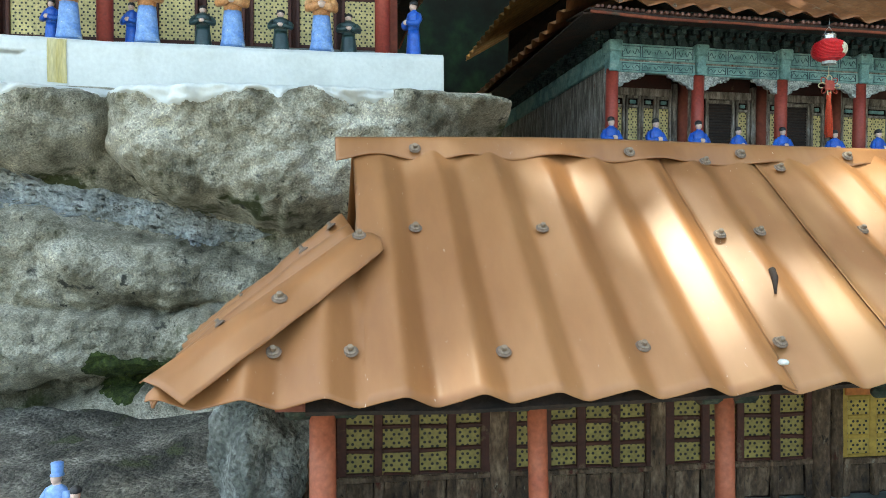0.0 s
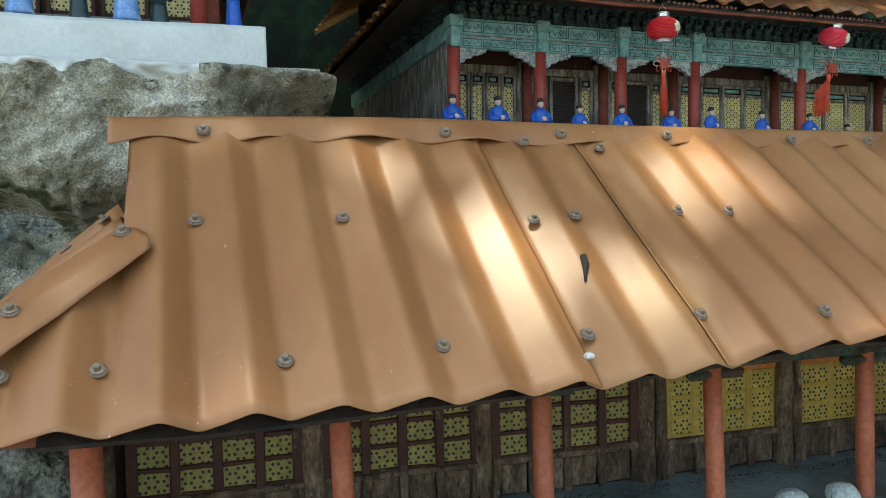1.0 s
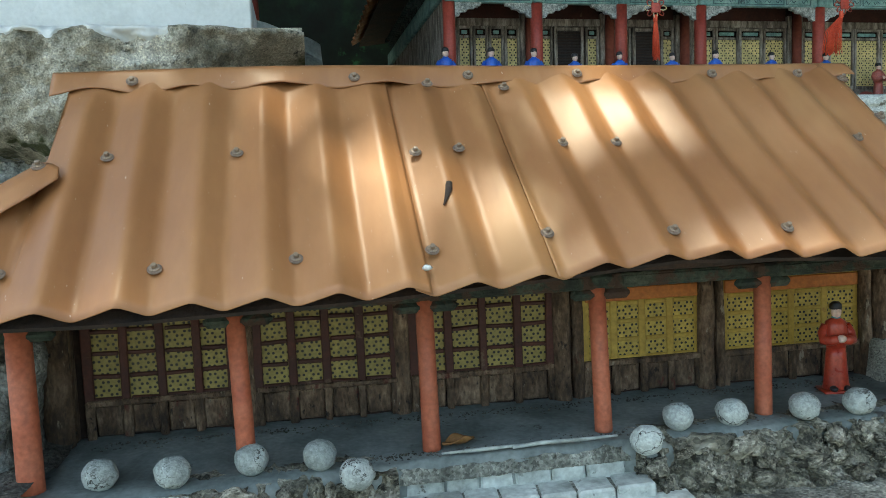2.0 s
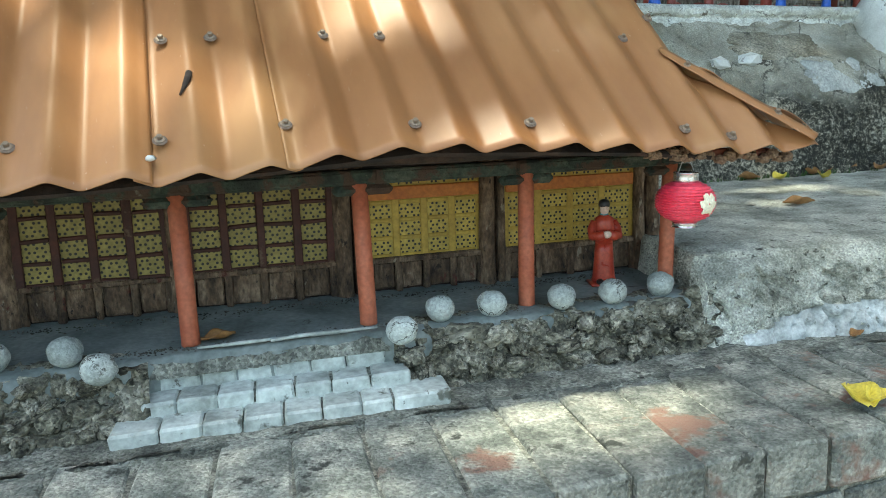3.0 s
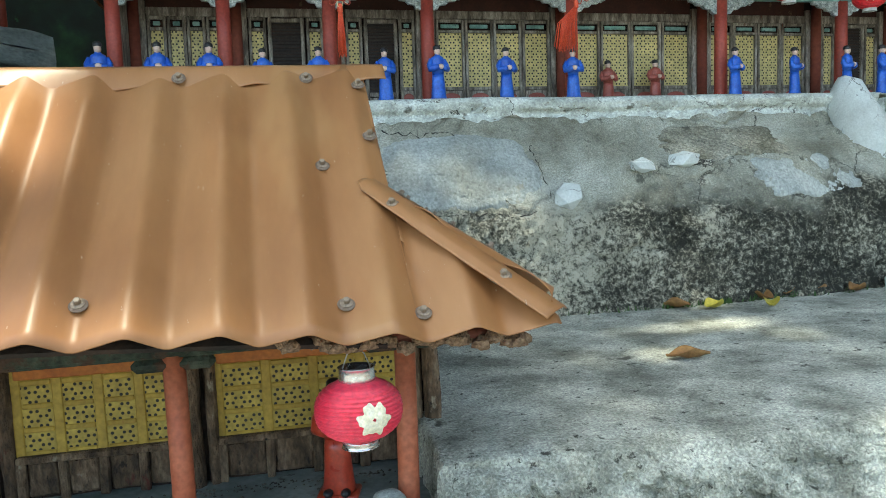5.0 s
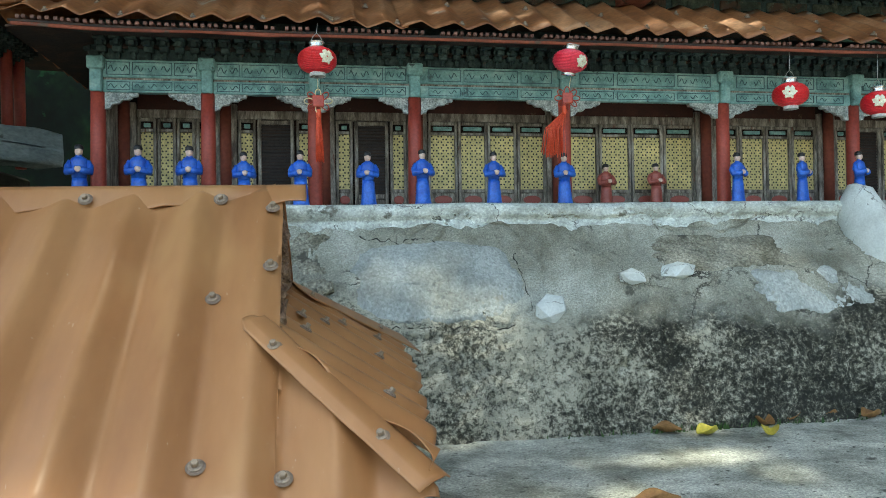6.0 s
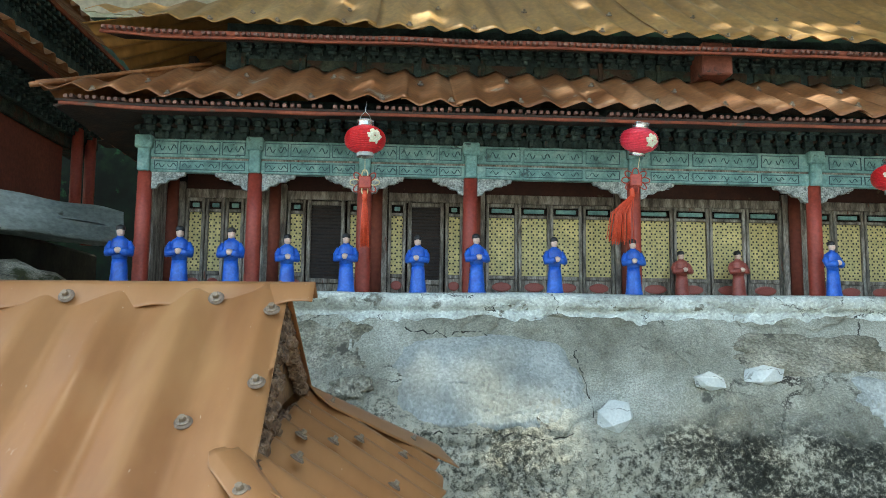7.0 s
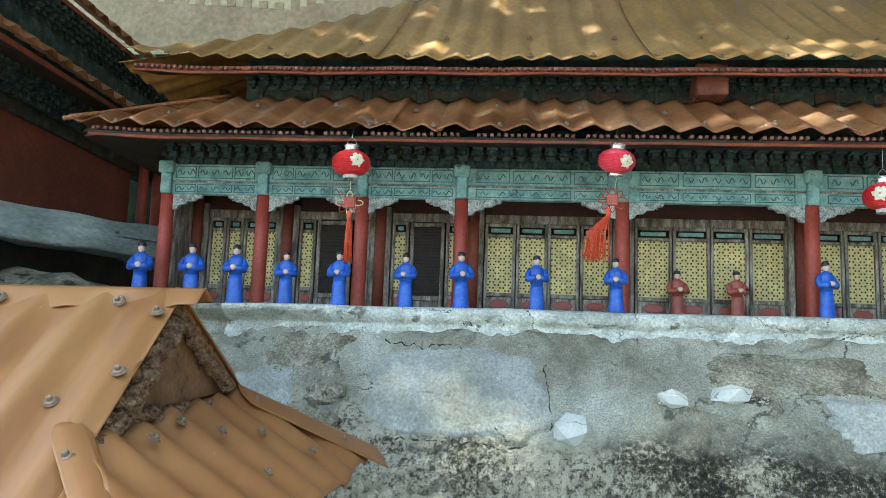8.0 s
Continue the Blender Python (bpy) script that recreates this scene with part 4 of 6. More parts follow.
    sag = np.interp(x, (-0.3, -0.1, 0.0, 0.3, 0.5, 0.69, 0.85, 1.0, 1.15, 1.3), (0.0, -0.003, -0.006, 0.0, 0.010, 0.023, 0.0165, 0.008, -0.006, -0.012))
    return 0.42 + SL * (y + 0.147) + float(sag) * smooth_step(-0.10, -0.32, y)
def wave(x):
    """Flutes with one long and one short flank, their edges a little rounded."""
    h = 0.0
    for d in (-0.05, 0.0, 0.05):
        u = ((x - PHASE) / PITCH + d) % 1.0
        h += (u / 0.6 if u < 0.6 else (1 - u) / 0.4) / 3
    return 0.005 + AMP * 1.12 * (2 * h - 1)
def wob(x, y):
    return 0.003 * fbm(x, y, 0, 5)
def front_top(x):
    if x < -0.088:
        return -0.147 + (x + 0.088) * (0.345 - 0.147) / (0.30 - 0.088)
    if x > 1.158:
        return -0.187 - (x - 1.13) * 0.92
    return 0.012
def front_fn(x, v, lift=0.0):
    lo, hi = -0.349 - 0.007 * smooth_step(-0.05, 0.25, x) * smooth_step(1.3, 1.1, x) + 0.004 * fbm(x, 0, 0, 3), front_top(x)
    y = min(lo, hi - 0.001) + (hi - min(lo, hi - 0.001)) * v
    return Vector((x, y, roof_z(y, x))) + NRM * (wave(x) * (1 - 0.6 * smooth_step(-0.06, -0.005, y)) + wob(x, y) + lift)
def roof_sheet(x0, x1, lift, label):
    b = bmesh.new()
    xs = span(x0, x1, int((x1 - x0) / 0.0045))
    if x0 < -0.2:
        xs = span(x0, -0.0885, 46) + span(-0.0875, x1, int((x1 + 0.0875) / 0.0045))
    if x1 > 1.2:
        xs = span(x0, 1.157, int((1.157 - x0) / 0.0045)) + span(1.159, x1, 36)
    sheet(b, lambda x, v: front_fn(x, v, lift + (0.0015 if x > x1 - 0.006 and x1 < 1.2 else 0)), xs, span(0, 1, 30))
    return thick(part("roof_sheet", b, M["roof"], house, label, True, HO), 0.0012)
roof_sheet(-0.298, 0.372, 0.003, "orange-brown painted corrugated sheet")
roof_sheet(0.352, 0.541, 0.0, "orange-brown painted corrugated sheet")
roof_sheet(0.522, 1.298, 0.003, "orange-brown painted corrugated sheet")
# back slope
b = bmesh.new()
sheet(b, lambda x, v: Vector((x, 0.012 + 0.46 * v, 0.546 - 0.24 * v)) + Vector((0, 0.55, 0.83)) * wave(x), span(-0.088, 1.158, 240), span(0, 1, 8))
thick(part("roof_sheet", b, M["roof"], house, "", True, HO), 0.0012)
# hip-end skirts, flutes running down the side
def skirt_z(x, y):
    return 0.392 + 0.08 * y - 0.66 * (x - 1.165)
def skirt_r(y, v):
    top = 1.150
    if y < -0.19:
        top = 1.135 + (-0.19 - y) * 1.13
    if y > 0.235:
        top = 1.150 + (y - 0.235) * 1.0
    bot = 1.300 + 0.075 * min(0.5, y + 0.35) + 0.004 * math.sin(y * 40)
    x = min(top, bot - 0.001) + (bot - min(top, bot - 0.001)) * v
    return Vector((x, y, skirt_z(x, y))) + Vector((0.55, 0, 0.83)) * (AMP * 0.8 * math.cos(2 * math.pi * y / PITCH) + wob(x, y))
b = bmesh.new()
sheet(b, skirt_r, span(-0.350, 0.422, 170), span(0, 1, 16))
thick(part("hip_sheet", b, M["roof"], house, "", True, HO), 0.0012)
def skirt_l(y, v):
    bot = Vector((-0.296 - 0.065 * (y + 0.343), y, 0.256 + 0.025 * (y + 0.343)))
    if y < -0.147:
        f = (y + 0.343) / 0.196
        top = Vector((-0.296, y, 0.256)).lerp(Vector((-0.088, y, 0.42)), f)
    elif y < 0:
        top = Vector((-0.088 - 0.08 * (y + 0.147), y, 0.42 + 0.2 * (y + 0.147)))
    else:
        top = Vector((-0.10, y, 0.45)).lerp(bot, min(1.0, y / 0.12))
    return top.lerp(bot, v) + Vector((-0.6, 0, 0.8)) * (AMP * 0.8 * math.cos(2 * math.pi * y / PITCH) * min(1, (0.13 - y) / 0.05) + wob(y, v))
b = bmesh.new()
sheet(b, skirt_l, span(-0.343, 0.12, 110), span(0, 1, 16))
thick(part("hip_sheet", b, M["roof"], house, "", True, HO), 0.0012)
# hip flashings, folded over the hips
def flashing(p, q, na, nb, sa, sb, w0, w1, name, up=0.0195, flap=0.55, wavy=1.0):
    """A strip folded over the hip from p to q; na, nb: the normals of the slopes on either side."""
    p, q = Vector(p), Vector(q)
    d = (q - p).normalized()
    na, nb = Vector(na).normalized(), Vector(nb).normalized()
    wa, wb = na.cross(d) * sa, nb.cross(d) * sb * flap
    b = bmesh.new()
    def fn(u, v):
        c = p + (q - p) * u
        k = abs(v)
        w = w0 + (w1 - w0) * u
        side, nn = (wa, na) if v < 0 else (wb, nb)
        lift = up - 0.001 * k + wavy * (0.003 * k * math.sin(u * 8 + 1) + 0.0015 * k * math.sin(u * 27))
        w *= 1 - 0.5 * (1 - smooth_step(0.0, 0.05, u)) * k
        return c + side * w * k + nn * lift
    sheet(b, fn, span(0, 1.0, 40), span(-1, 1, 12))
    return thick(part(name, b, M["roof"], house, "bent orange-brown metal strip over the hip", True, HO), 0.0014)
flashing((1.128, -0.184, 0.388), (1.293, -0.348, 0.250), (0, -0.64, 0.77), (0.62, 0, 0.79), -1, 1, 0.015, 0.017, "hip_flashing", 0.0205, 0.6, 0.25)
flashing((-0.076, -0.160, 0.409), (-0.290, -0.338, 0.261), (0, -0.64, 0.77), (-0.61, 0, 0.79), 1, -1, 0.036, 0.040, "hip_flashing", 0.0225, 0.25, 0.4)
flashing((1.150, 0.235, 0.424), (1.338, 0.424, 0.314), (0.0, 0.55, 0.83), (0.62, -0.07, 0.79), 1, -1, 0.012, 0.016, "hip_flashing", 0.0085, 4.0, 0.1)
# ridge cap
b = bmesh.new()
def cap_fn(x, v):
    e = smooth_step(1.12, 1.19, x)
    top = 0.567 - 0.010 * smooth_step(0.6, 1.15, x) + 0.003 * math.sin(x * 7)
    if v < 0:
        k = -v
        lo = 0.033 + 0.005 * math.sin(2 * math.pi * x / 0.155 + 0.8 + 2.5 * fbm(x, 3, 0, 1.7)) + 0.003 * fbm(x, 0, 0, 9) - 0.006 * e
        return Vector((x, 0.008 - 0.027 * k ** 0.8 - 0.003 * math.sin(2 * math.pi * x / 0.16) * k, top - lo * k))
    return Vector((x, 0.008 + 0.026 * v, top - 0.016 * v))
sheet(b, cap_fn, span(-0.112, 1.186, 200), span(-1, 0, 9) + span(0.25, 1, 3))
thick(part("ridge_cap", b, M["roof"], house, "folded orange-brown metal ridge cap", True, HO), 0.0014)
# screws with cupped washers
b = bmesh.new()
lathe(b, [(0.0082, 0.0), (0.0088, 0.0012), (0.0078, 0.0022), (0.0060, 0.0030)], 16, mat=1)
lathe(b, [(0.0062, 0.0030), (0.0064, 0.0040), (0.0050, 0.0046)], 16)
lathe(b, [(0.0036, 0.0046), (0.0036, 0.0086), (0.0028, 0.0094)], 6)
screw = mesh_of("roof_screw", b, [M["zinc"], M["washer"]])
def add_screw(p, nrm, s=1.0):
    piece("roof_screw", screw, house, HO @ Matrix.Translation(p) @ Vector(nrm).to_track_quat("Z", "Y").to_matrix().to_4x4() @ Matrix.Diagonal((s, s, s, 1)))
for x, y in ((-0.015, -0.137), (0.15, -0.14), (0.39, -0.152), (0.454, -0.144), (0.607, -0.144), (0.689, -0.146), (1.087, -0.15), (-0.104, -0.297), (0.061, -0.298), (0.22, -0.299), (0.382, -0.305), (0.529, -0.3), (0.69, -0.318), (0.851, -0.316), (1.092, -0.318), (1.166, -0.326), (-0.183, -0.297), (0.432, -0.026), (0.553, -0.03), (1.146, -0.032), (1.147, -0.118)):
    add_screw(Vector((x, y, roof_z(y, x))) + NRM * (wave(x) + 0.0062), NRM)
for x in (0.0, 0.323, 0.502, 0.683, 0.921, 1.081):
    add_screw((x, -0.0125, 0.548 - 0.008 * smooth_step(0.6, 1.15, x)), (0, -0.8, 0.5))
for p, nrm in (((1.155, -0.222, 0.364), (-0.1, -0.55, 0.8)), ((1.252, -0.312, 0.288), (-0.1, -0.55, 0.8)), ((-0.088, -0.172, 0.412), (0, -0.55, 0.8)), ((-0.178, -0.257, 0.343), (0, -0.55, 0.8))):
    add_screw(Vector(p) + NRM * 0.011, nrm)
for y, x in ((-0.106, 1.183), (0.04, 1.205), (0.13, 1.23), (0.235, 1.185), (0.33, 1.25), (0.02, 1.275), (0.2, 1.285), (-0.2, 1.27), (0.35, 1.30), (-0.02, 1.176)):
    add_screw((x, y, skirt_z(x, y) + 0.008), (0.55, 0, 0.83), 0.9)
for y, v in ((-0.07, 0.25), (0.05, 0.4), (-0.1, 0.75), (-0.2, 0.8), (-0.02, 0.08)):
    add_screw(skirt_l(y, v) + Vector((-0.003, 0, 0.004)), (-0.6, 0, 0.8), 0.9)
# scraped grey mark and blob of sealant
b = bmesh.new()
tube(b, [Vector((0.418, y, roof_z(y, 0.418))) + Vector((dx, 0, 0)) + NRM * (wave(0.418 + dx) + 0.003) for dx, y in ((0.004, -0.217), (0.001, -0.228), (-0.005, -0.24), (-0.009, -0.248))], [0.0045, 0.0045, 0.0022, 0.0014], 8)
part("scraped_patch", b, M["dark_shade_wood"], house, "bare dark scrape in the roof paint", True, HO)
b = stone_mesh(3, 0.006, 0.007, 0.004)
part("sealant_blob", b, M["whiterock"], house, "blob of white sealant", True, HO @ Matrix.Translation(Vector((0.371, -0.328, roof_z(-0.328, 0.371))) + NRM * 0.006))
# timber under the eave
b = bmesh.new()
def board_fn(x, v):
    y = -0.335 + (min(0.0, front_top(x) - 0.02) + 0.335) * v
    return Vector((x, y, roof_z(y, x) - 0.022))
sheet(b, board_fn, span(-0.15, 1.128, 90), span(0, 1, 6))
thick(part("roof_boarding", b, M["dark_shade_wood"], house, "", False, HO), 0.006)
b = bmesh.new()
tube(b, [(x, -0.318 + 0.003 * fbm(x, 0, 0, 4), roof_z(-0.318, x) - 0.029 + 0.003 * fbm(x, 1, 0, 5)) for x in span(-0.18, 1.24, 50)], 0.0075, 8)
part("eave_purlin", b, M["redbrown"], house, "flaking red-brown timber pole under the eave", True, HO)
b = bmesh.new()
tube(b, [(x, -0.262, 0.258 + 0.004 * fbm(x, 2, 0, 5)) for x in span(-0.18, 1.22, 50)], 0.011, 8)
part("eave_purlin", b, M["dark_shade_wood"], house, "", True, HO)
# rafter stubs and clay lumps seen below the eave
rr = random.Random(8)
def clay_lump(k):
    b = stone_mesh(20 + k, 0.01, 0.008, 0.007, 0.6)
    for v in b.verts:
        v.co += 0.002 * Vector(noise.noise_vector(v.co * 300))
    return mesh_of("clay_lump", b, M["clay"])
lump = [clay_lump(k) for k in range(4)]
for i in range(34):
    x = 1.02 + i * 0.0075
    piece("clay_lump", lump[i % 4], house, HO @ Matrix.Translation((x, -0.326 + rr.uniform(-0.008, 0.014), roof_z(-0.326, x) - 0.026 + rr.uniform(-0.006, 0.004))) @ Matrix.Diagonal((1.0, 1.1, 1.0, 1)))
# lintel beam and post heads
for a, c in ((-0.15, 0.139), (0.139, 0.392), (0.392, 0.65), (0.65, 0.909), (0.909, 1.165)):
    b = bmesh.new()
    box(b, a + 0.002, c - 0.002, -0.181, -0.158, 0.214, 0.236, 0.002)
    box(b, a + 0.03, c - 0.03, -0.184, -0.181, 0.218, 0.232, 0.001)
    part("lintel", b, M["greenbeam"], house, "faded green painted lintel with flaking panels", False, HO)
COLX = (-0.132, 0.139, 0.392, 0.649, 0.909, 1.166)
for i, x in enumerate(COLX):
    b = bmesh.new()
    r = 0.0165 if i == 0 else 0.0128
    dx = (0.0, -0.004, -0.002, -0.005, 0.0, 0.004)[i]
    tube(b, [(x, -0.17, -0.002), (x, -0.17, 0.006), (x + dx * 0.3, -0.17, 0.07), (x + dx, -0.17, 0.216)], [r * 1.03, r * 1.02, r, r * 0.97], 20)
    part("column", b, M["column"], house, "brick-red painted round column", True, HO)
    b = bmesh.new()
    box(b, x - 0.02, x + 0.02, -0.186, -0.152, 0.216, 0.236, 0.004)
    box(b, x - 0.045, x + 0.045, -0.18, -0.162, 0.198, 0.214, 0.006)
    part("bracket", b, M["greenbeam"], house, "", False, HO)
# facade
def wy(x):
    return 0.028 - 0.036 * x
def fbox(name, mat_, x0, x1, z0, z1, out, deep=0.008, label="", bev=0.0015, seed=0.0):
    b = bmesh.new()
    box(b, x0, x1, -out, deep - out, z0, z1, bev)
    for v in b.verts:
        v.co.y += wy(v.co.x)
    if seed:
        for v in b.verts:
            v.co += 0.003 * Vector(noise.noise_vector(v.co * 45 + Vector((seed, 0, 0))))
    return part(name, b, M[mat_], house, label, False, HO)
b = bmesh.new()
sheet(b, lambda x, z: Vector((x, wy(x) + 0.012, z)), [-0.16, 1.235], [0.0, 0.30])
thick(part("back_wall", b, M["dark_shade_wood"], house, "", False, HO), 0.01)
for x0, x1, o in ((-0.163, -0.122, 0.045), (0.112, 0.150, 0.012), (0.366, 0.392, 0.014), (0.632, 0.662, 0.018), (0.666, 0.686, 0.012), (0.889, 0.918, 0.02), (0.922, 0.939, 0.012), (1.193, 1.212, 0.02), (1.214, 1.236, 0.03)):
    b = bmesh.new()
    y = wy(x0)
    g = sheet(b, lambda u, z: Vector((((x0 + x1) / 2 + (x1 - x0) / 2 * math.cos(u)) + 0.003 * fbm(u, z, x0, 9), y - o + 0.014 + 0.016 * math.sin(u) + 0.003 * fbm(u, z, x0 + 3, 12), z)), span(0, 2 * math.pi, 14), span(0.002, 0.235, 14))
    part("wall_post", b, M["wood"], house, "split weathered brown timber post", True, HO)
BAYS = [(-0.104, 0.112, "redwood"), (0.15, 0.366, "redwood"), (0.398, 0.628, "redwood"), (0.69, 0.891, "yellow"), (0.94, 1.193, "yellow")]
for k, (x0, x1, frame_mat) in enumerate(BAYS):
    n = 4
    w = (x1 - x0) / n
    fbox("pierced_panel", "pierced" if frame_mat == "redwood" else "pierced_warm", x0, x1, 0.064, 0.215, 0.0, 0.006, "yellow sheet pierced with small round holes")
    if frame_mat == "redwood":
        rows = (0.066, 0.1015, 0.137, 0.172, 0.207)
        for i in range(n + 1):
            ww = 0.0075 if i in (0, n) else 0.0065
            fbox("stile", frame_mat, x0 + w * i - ww, x0 + w * i + ww, 0.062, 0.216, 0.007, 0.007, seed=i + k * 7)
        for j, z in enumerate(rows):
            for i in range(n):
                fbox("rail", frame_mat, x0 + w * i + 0.0065, x0 + w * (i + 1) - 0.0065, z - 0.0032, z + 0.0032, 0.0055, 0.0055, seed=i * 3 + j + k)
    else:
        for i in range(n + 1):
            fbox("stile", frame_mat, x0 + w * i - 0.0065, x0 + w * i + 0.0065, 0.062, 0.2, 0.002, 0.004)
        for j, z in enumerate((0.066, 0.0975, 0.129, 0.160)):
            for i in range(n):
                fbox("rail", frame_mat, x0 + w * i + 0.0065, x0 + w * (i + 1) - 0.0065, z - 0.0038, z + 0.0038, 0.0018, 0.003)
        fbox("top_rail", "orange", x0, x1, 0.165, 0.188, 0.005, 0.006, "orange painted top rail")
    # timber dado
    for i in range(n):
        fbox("dado_panel", "wood", x0 + w * i + 0.006, x0 + w * (i + 1) - 0.006, 0.008, 0.056, 0.004, 0.008, bev=0.003, seed=i + k * 5 + 1)
    for i in range(n + 1):
        fbox("dado_stile", "wood", x0 + w * i - 0.0065, x0 + w * i + 0.0065, 0.003, 0.062, 0.009, 0.009, bev=0.002, seed=i + k * 9 + 2)
    fbox("dado_rail", "wood", x0 - 0.004, x1 + 0.004, 0.056, 0.0655, 0.011, 0.011, bev=0.002, seed=k + 3)
# side walls and gable fill
for x in (-0.14, 1.215):
    b = bmesh.new()
    box(b, x, x + 0.016, 0.02, 0.42, 0.0, 0.30)
    part("side_wall", b, M["wood"], house, "", False, HO)
b = bmesh.new()
box(b, -0.14, 1.23, 0.42, 0.436, 0.0, 0.30)
part("rear_wall", b, M["dark_shade_wood"], house, "", False, HO)
for x, s in ((1.135, 1), (-0.075, -1)):
    b = bmesh.new()
    pts = [(x, -0.165, 0.395), (x, 0.235, 0.42), (x, 0.012, 0.542)]
    va = [b.verts.new(p) for p in pts]
    vb = [b.verts.new((p[0] - 0.012 * s, p[1], p[2])) for p in pts]
    b.faces.new(va)
    b.faces.new(vb[::-1])
    for i in range(3):
        b.faces.new((va[i], va[(i + 1) % 3], vb[(i + 1) % 3], vb[i]))
    part("gable_board", b, M["gable"], house, "brown boarded gable", False, HO)
for i in range(54):
    f = i / 53
    y = -0.183 + 0.190 * f
    z = roof_z(y) - 0.018
    for q in range(2):
        piece("clay_lump", lump[(i + q) % 4], house, HO @ Matrix.Translation((1.148 + rr.uniform(-0.008, 0.006), y + rr.uniform(0, 0.012), z - rr.uniform(0, 0.022))) @ Euler((rr.uniform(0, 6), 0, rr.uniform(0, 6))).to_matrix().to_4x4() @ Matrix.Diagonal((1.0, 1.3, 1.2, 1)))
for i in range(36):
    f = i / 35
    piece("clay_lump", lump[i % 4], house, HO @ Matrix.Translation((1.147, 0.01 + 0.205 * f, 0.532 - 0.10 * f + rr.uniform(-0.012, 0.0))) @ Matrix.Diagonal((1.0, 1.1, 1.3, 1)))
for i in range(30):
    piece("clay_lump", lump[i % 4], house, HO @ Matrix.Translation((1.148, -0.15 + i * 0.0128, 0.402 + rr.uniform(-0.006, 0.004))) @ Matrix.Diagonal((0.9, 1.2, 1.0, 1)))
# rear rake edge of the back slope
b = bmesh.new()
sheet(b, lambda u, v: Vector((1.150 + 0.004 * v, 0.01 + 0.23 * u, 0.548 - 0.115 * u - 0.014 * v)), span(0, 1, 8), span(-1, 1, 3))
thick(part("rake_strip", b, M["roof"], house, "", False, HO), 0.003)
# ---- cement balls along the platform edge ----
b = stone_mesh(11, 0.0235, 0.0225, 0.021, 0.10, 3)
for v in b.verts:
    v.co += 0.0012 * Vector(noise.noise_vector(v.co * 90))
    v.co.z -= 0.002 * groove(v.co.z - 0.006 + 0.003 * math.sin(v.co.x * 120), 0.002)
ball = solo("cement_ball", b, M["ball"], "rough grey hand-moulded cement ball on the platform edge", "ball", "balls along the platform edge", smooth=True, at=pose(-0.05, -0.185, 0.019))
for x, y, z, r in ((0.043, -0.205, 0.019, 40), (0.143, -0.19, 0.019, 80), (0.233, -0.2, 0.019, 130), (0.278, -0.256, 0.008, 10), (0.683, -0.25, 0.008, 200), (0.759, -0.195, 0.018, 60), (0.842, -0.2, 0.018, 20), (0.958, -0.208, 0.018, 100), (1.049, -0.212, 0.018, 170), (1.145, -0.2, 0.018, 240)):
    copy_thing(ball, pose(x, y, z, 0, 0, r))


# ---- figurines: one plain mesh each ----
def figurine(h, robe, top, hat, collar=None, hat_kind="cap", base=False):
    """A standing robed figurine with joined sleeves, facing -y; robe, chest, skin, hat, collar by slot."""
    b = bmesh.new()
    s = h / 0.13
    n = 18
    prof = [(0.0205, 0.0), (0.0215, 0.003), (0.0195, 0.012), (0.0178, 0.03), (0.0162, 0.05), (0.0150, 0.062)]
    lathe(b, [(r * s, z * s) for r, z in prof], n, 1.0, 0.78, mat=0)
    prof = [(0.0152, 0.062), (0.0160, 0.072), (0.0178, 0.084), (0.0184, 0.094), (0.0160, 0.101), (0.0085, 0.1055), (0.0062, 0.107)]
    lathe(b, [(r * s, z * s) for r, z in prof], n, 1.0, 0.74, mat=1)
    for sg in (-1, 1):
        for f in b.faces:
            f.tag = True
        tube(b, [Vector(p) * s for p in ((sg * 0.0165, 0.001, 0.096), (sg * 0.0225, -0.001, 0.084), (sg * 0.0225, -0.007, 0.074), (sg * 0.013, -0.0165, 0.075), (sg * 0.005, -0.0195, 0.078))], [0.0062 * s, 0.0074 * s, 0.0080 * s, 0.0074 * s, 0.0068 * s], 10)
        for f in b.faces:
            if not f.tag:
                f.material_index = 1
    for f in b.faces:
        f.tag = True
    bmesh.ops.create_uvsphere(b, u_segments=10, v_segments=7, radius=0.0062 * s, matrix=Matrix.Translation(Vector((0, -0.021, 0.078)) * s) @ Matrix.Diagonal((1.3, 0.9, 1, 1)))
    bmesh.ops.create_uvsphere(b, u_segments=14, v_segments=10, radius=0.0092 * s, matrix=Matrix.Translation(Vector((0, -0.001, 0.1155)) * s) @ Matrix.Diagonal((0.86, 0.95, 1.12, 1)))
    for f in b.faces:
        if not f.tag:
            f.material_index = 2
    cap = [(0.0098, 0.119), (0.0102, 0.1215), (0.0094, 0.1265), (0.0055, 0.1295), (0.0015, 0.1305)] if hat_kind == "cap" else [(0.0105, 0.119), (0.0105, 0.121), (0.0088, 0.122), (0.0094, 0.139), (0.004, 0.1405)]
    lathe(b, [(r * s, z * s) for r, z in cap], 14, 0.95, 1.0, at=(0, 0.001 * s, 0), mat=3)
    lathe(b, [(0.0078 * s, 0.1025 * s), (0.0072 * s, 0.107 * s), (0.0058 * s, 0.109 * s)], 12, 1.0, 0.85, mat=4)
    if base:
        box(b, -0.026 * s, 0.026 * s, -0.022 * s, 0.02 * s, -0.004 * s, 0.001 * s, 0.002)
        for sg in (-1, 1):
            for f in b.faces:
                f.tag = True
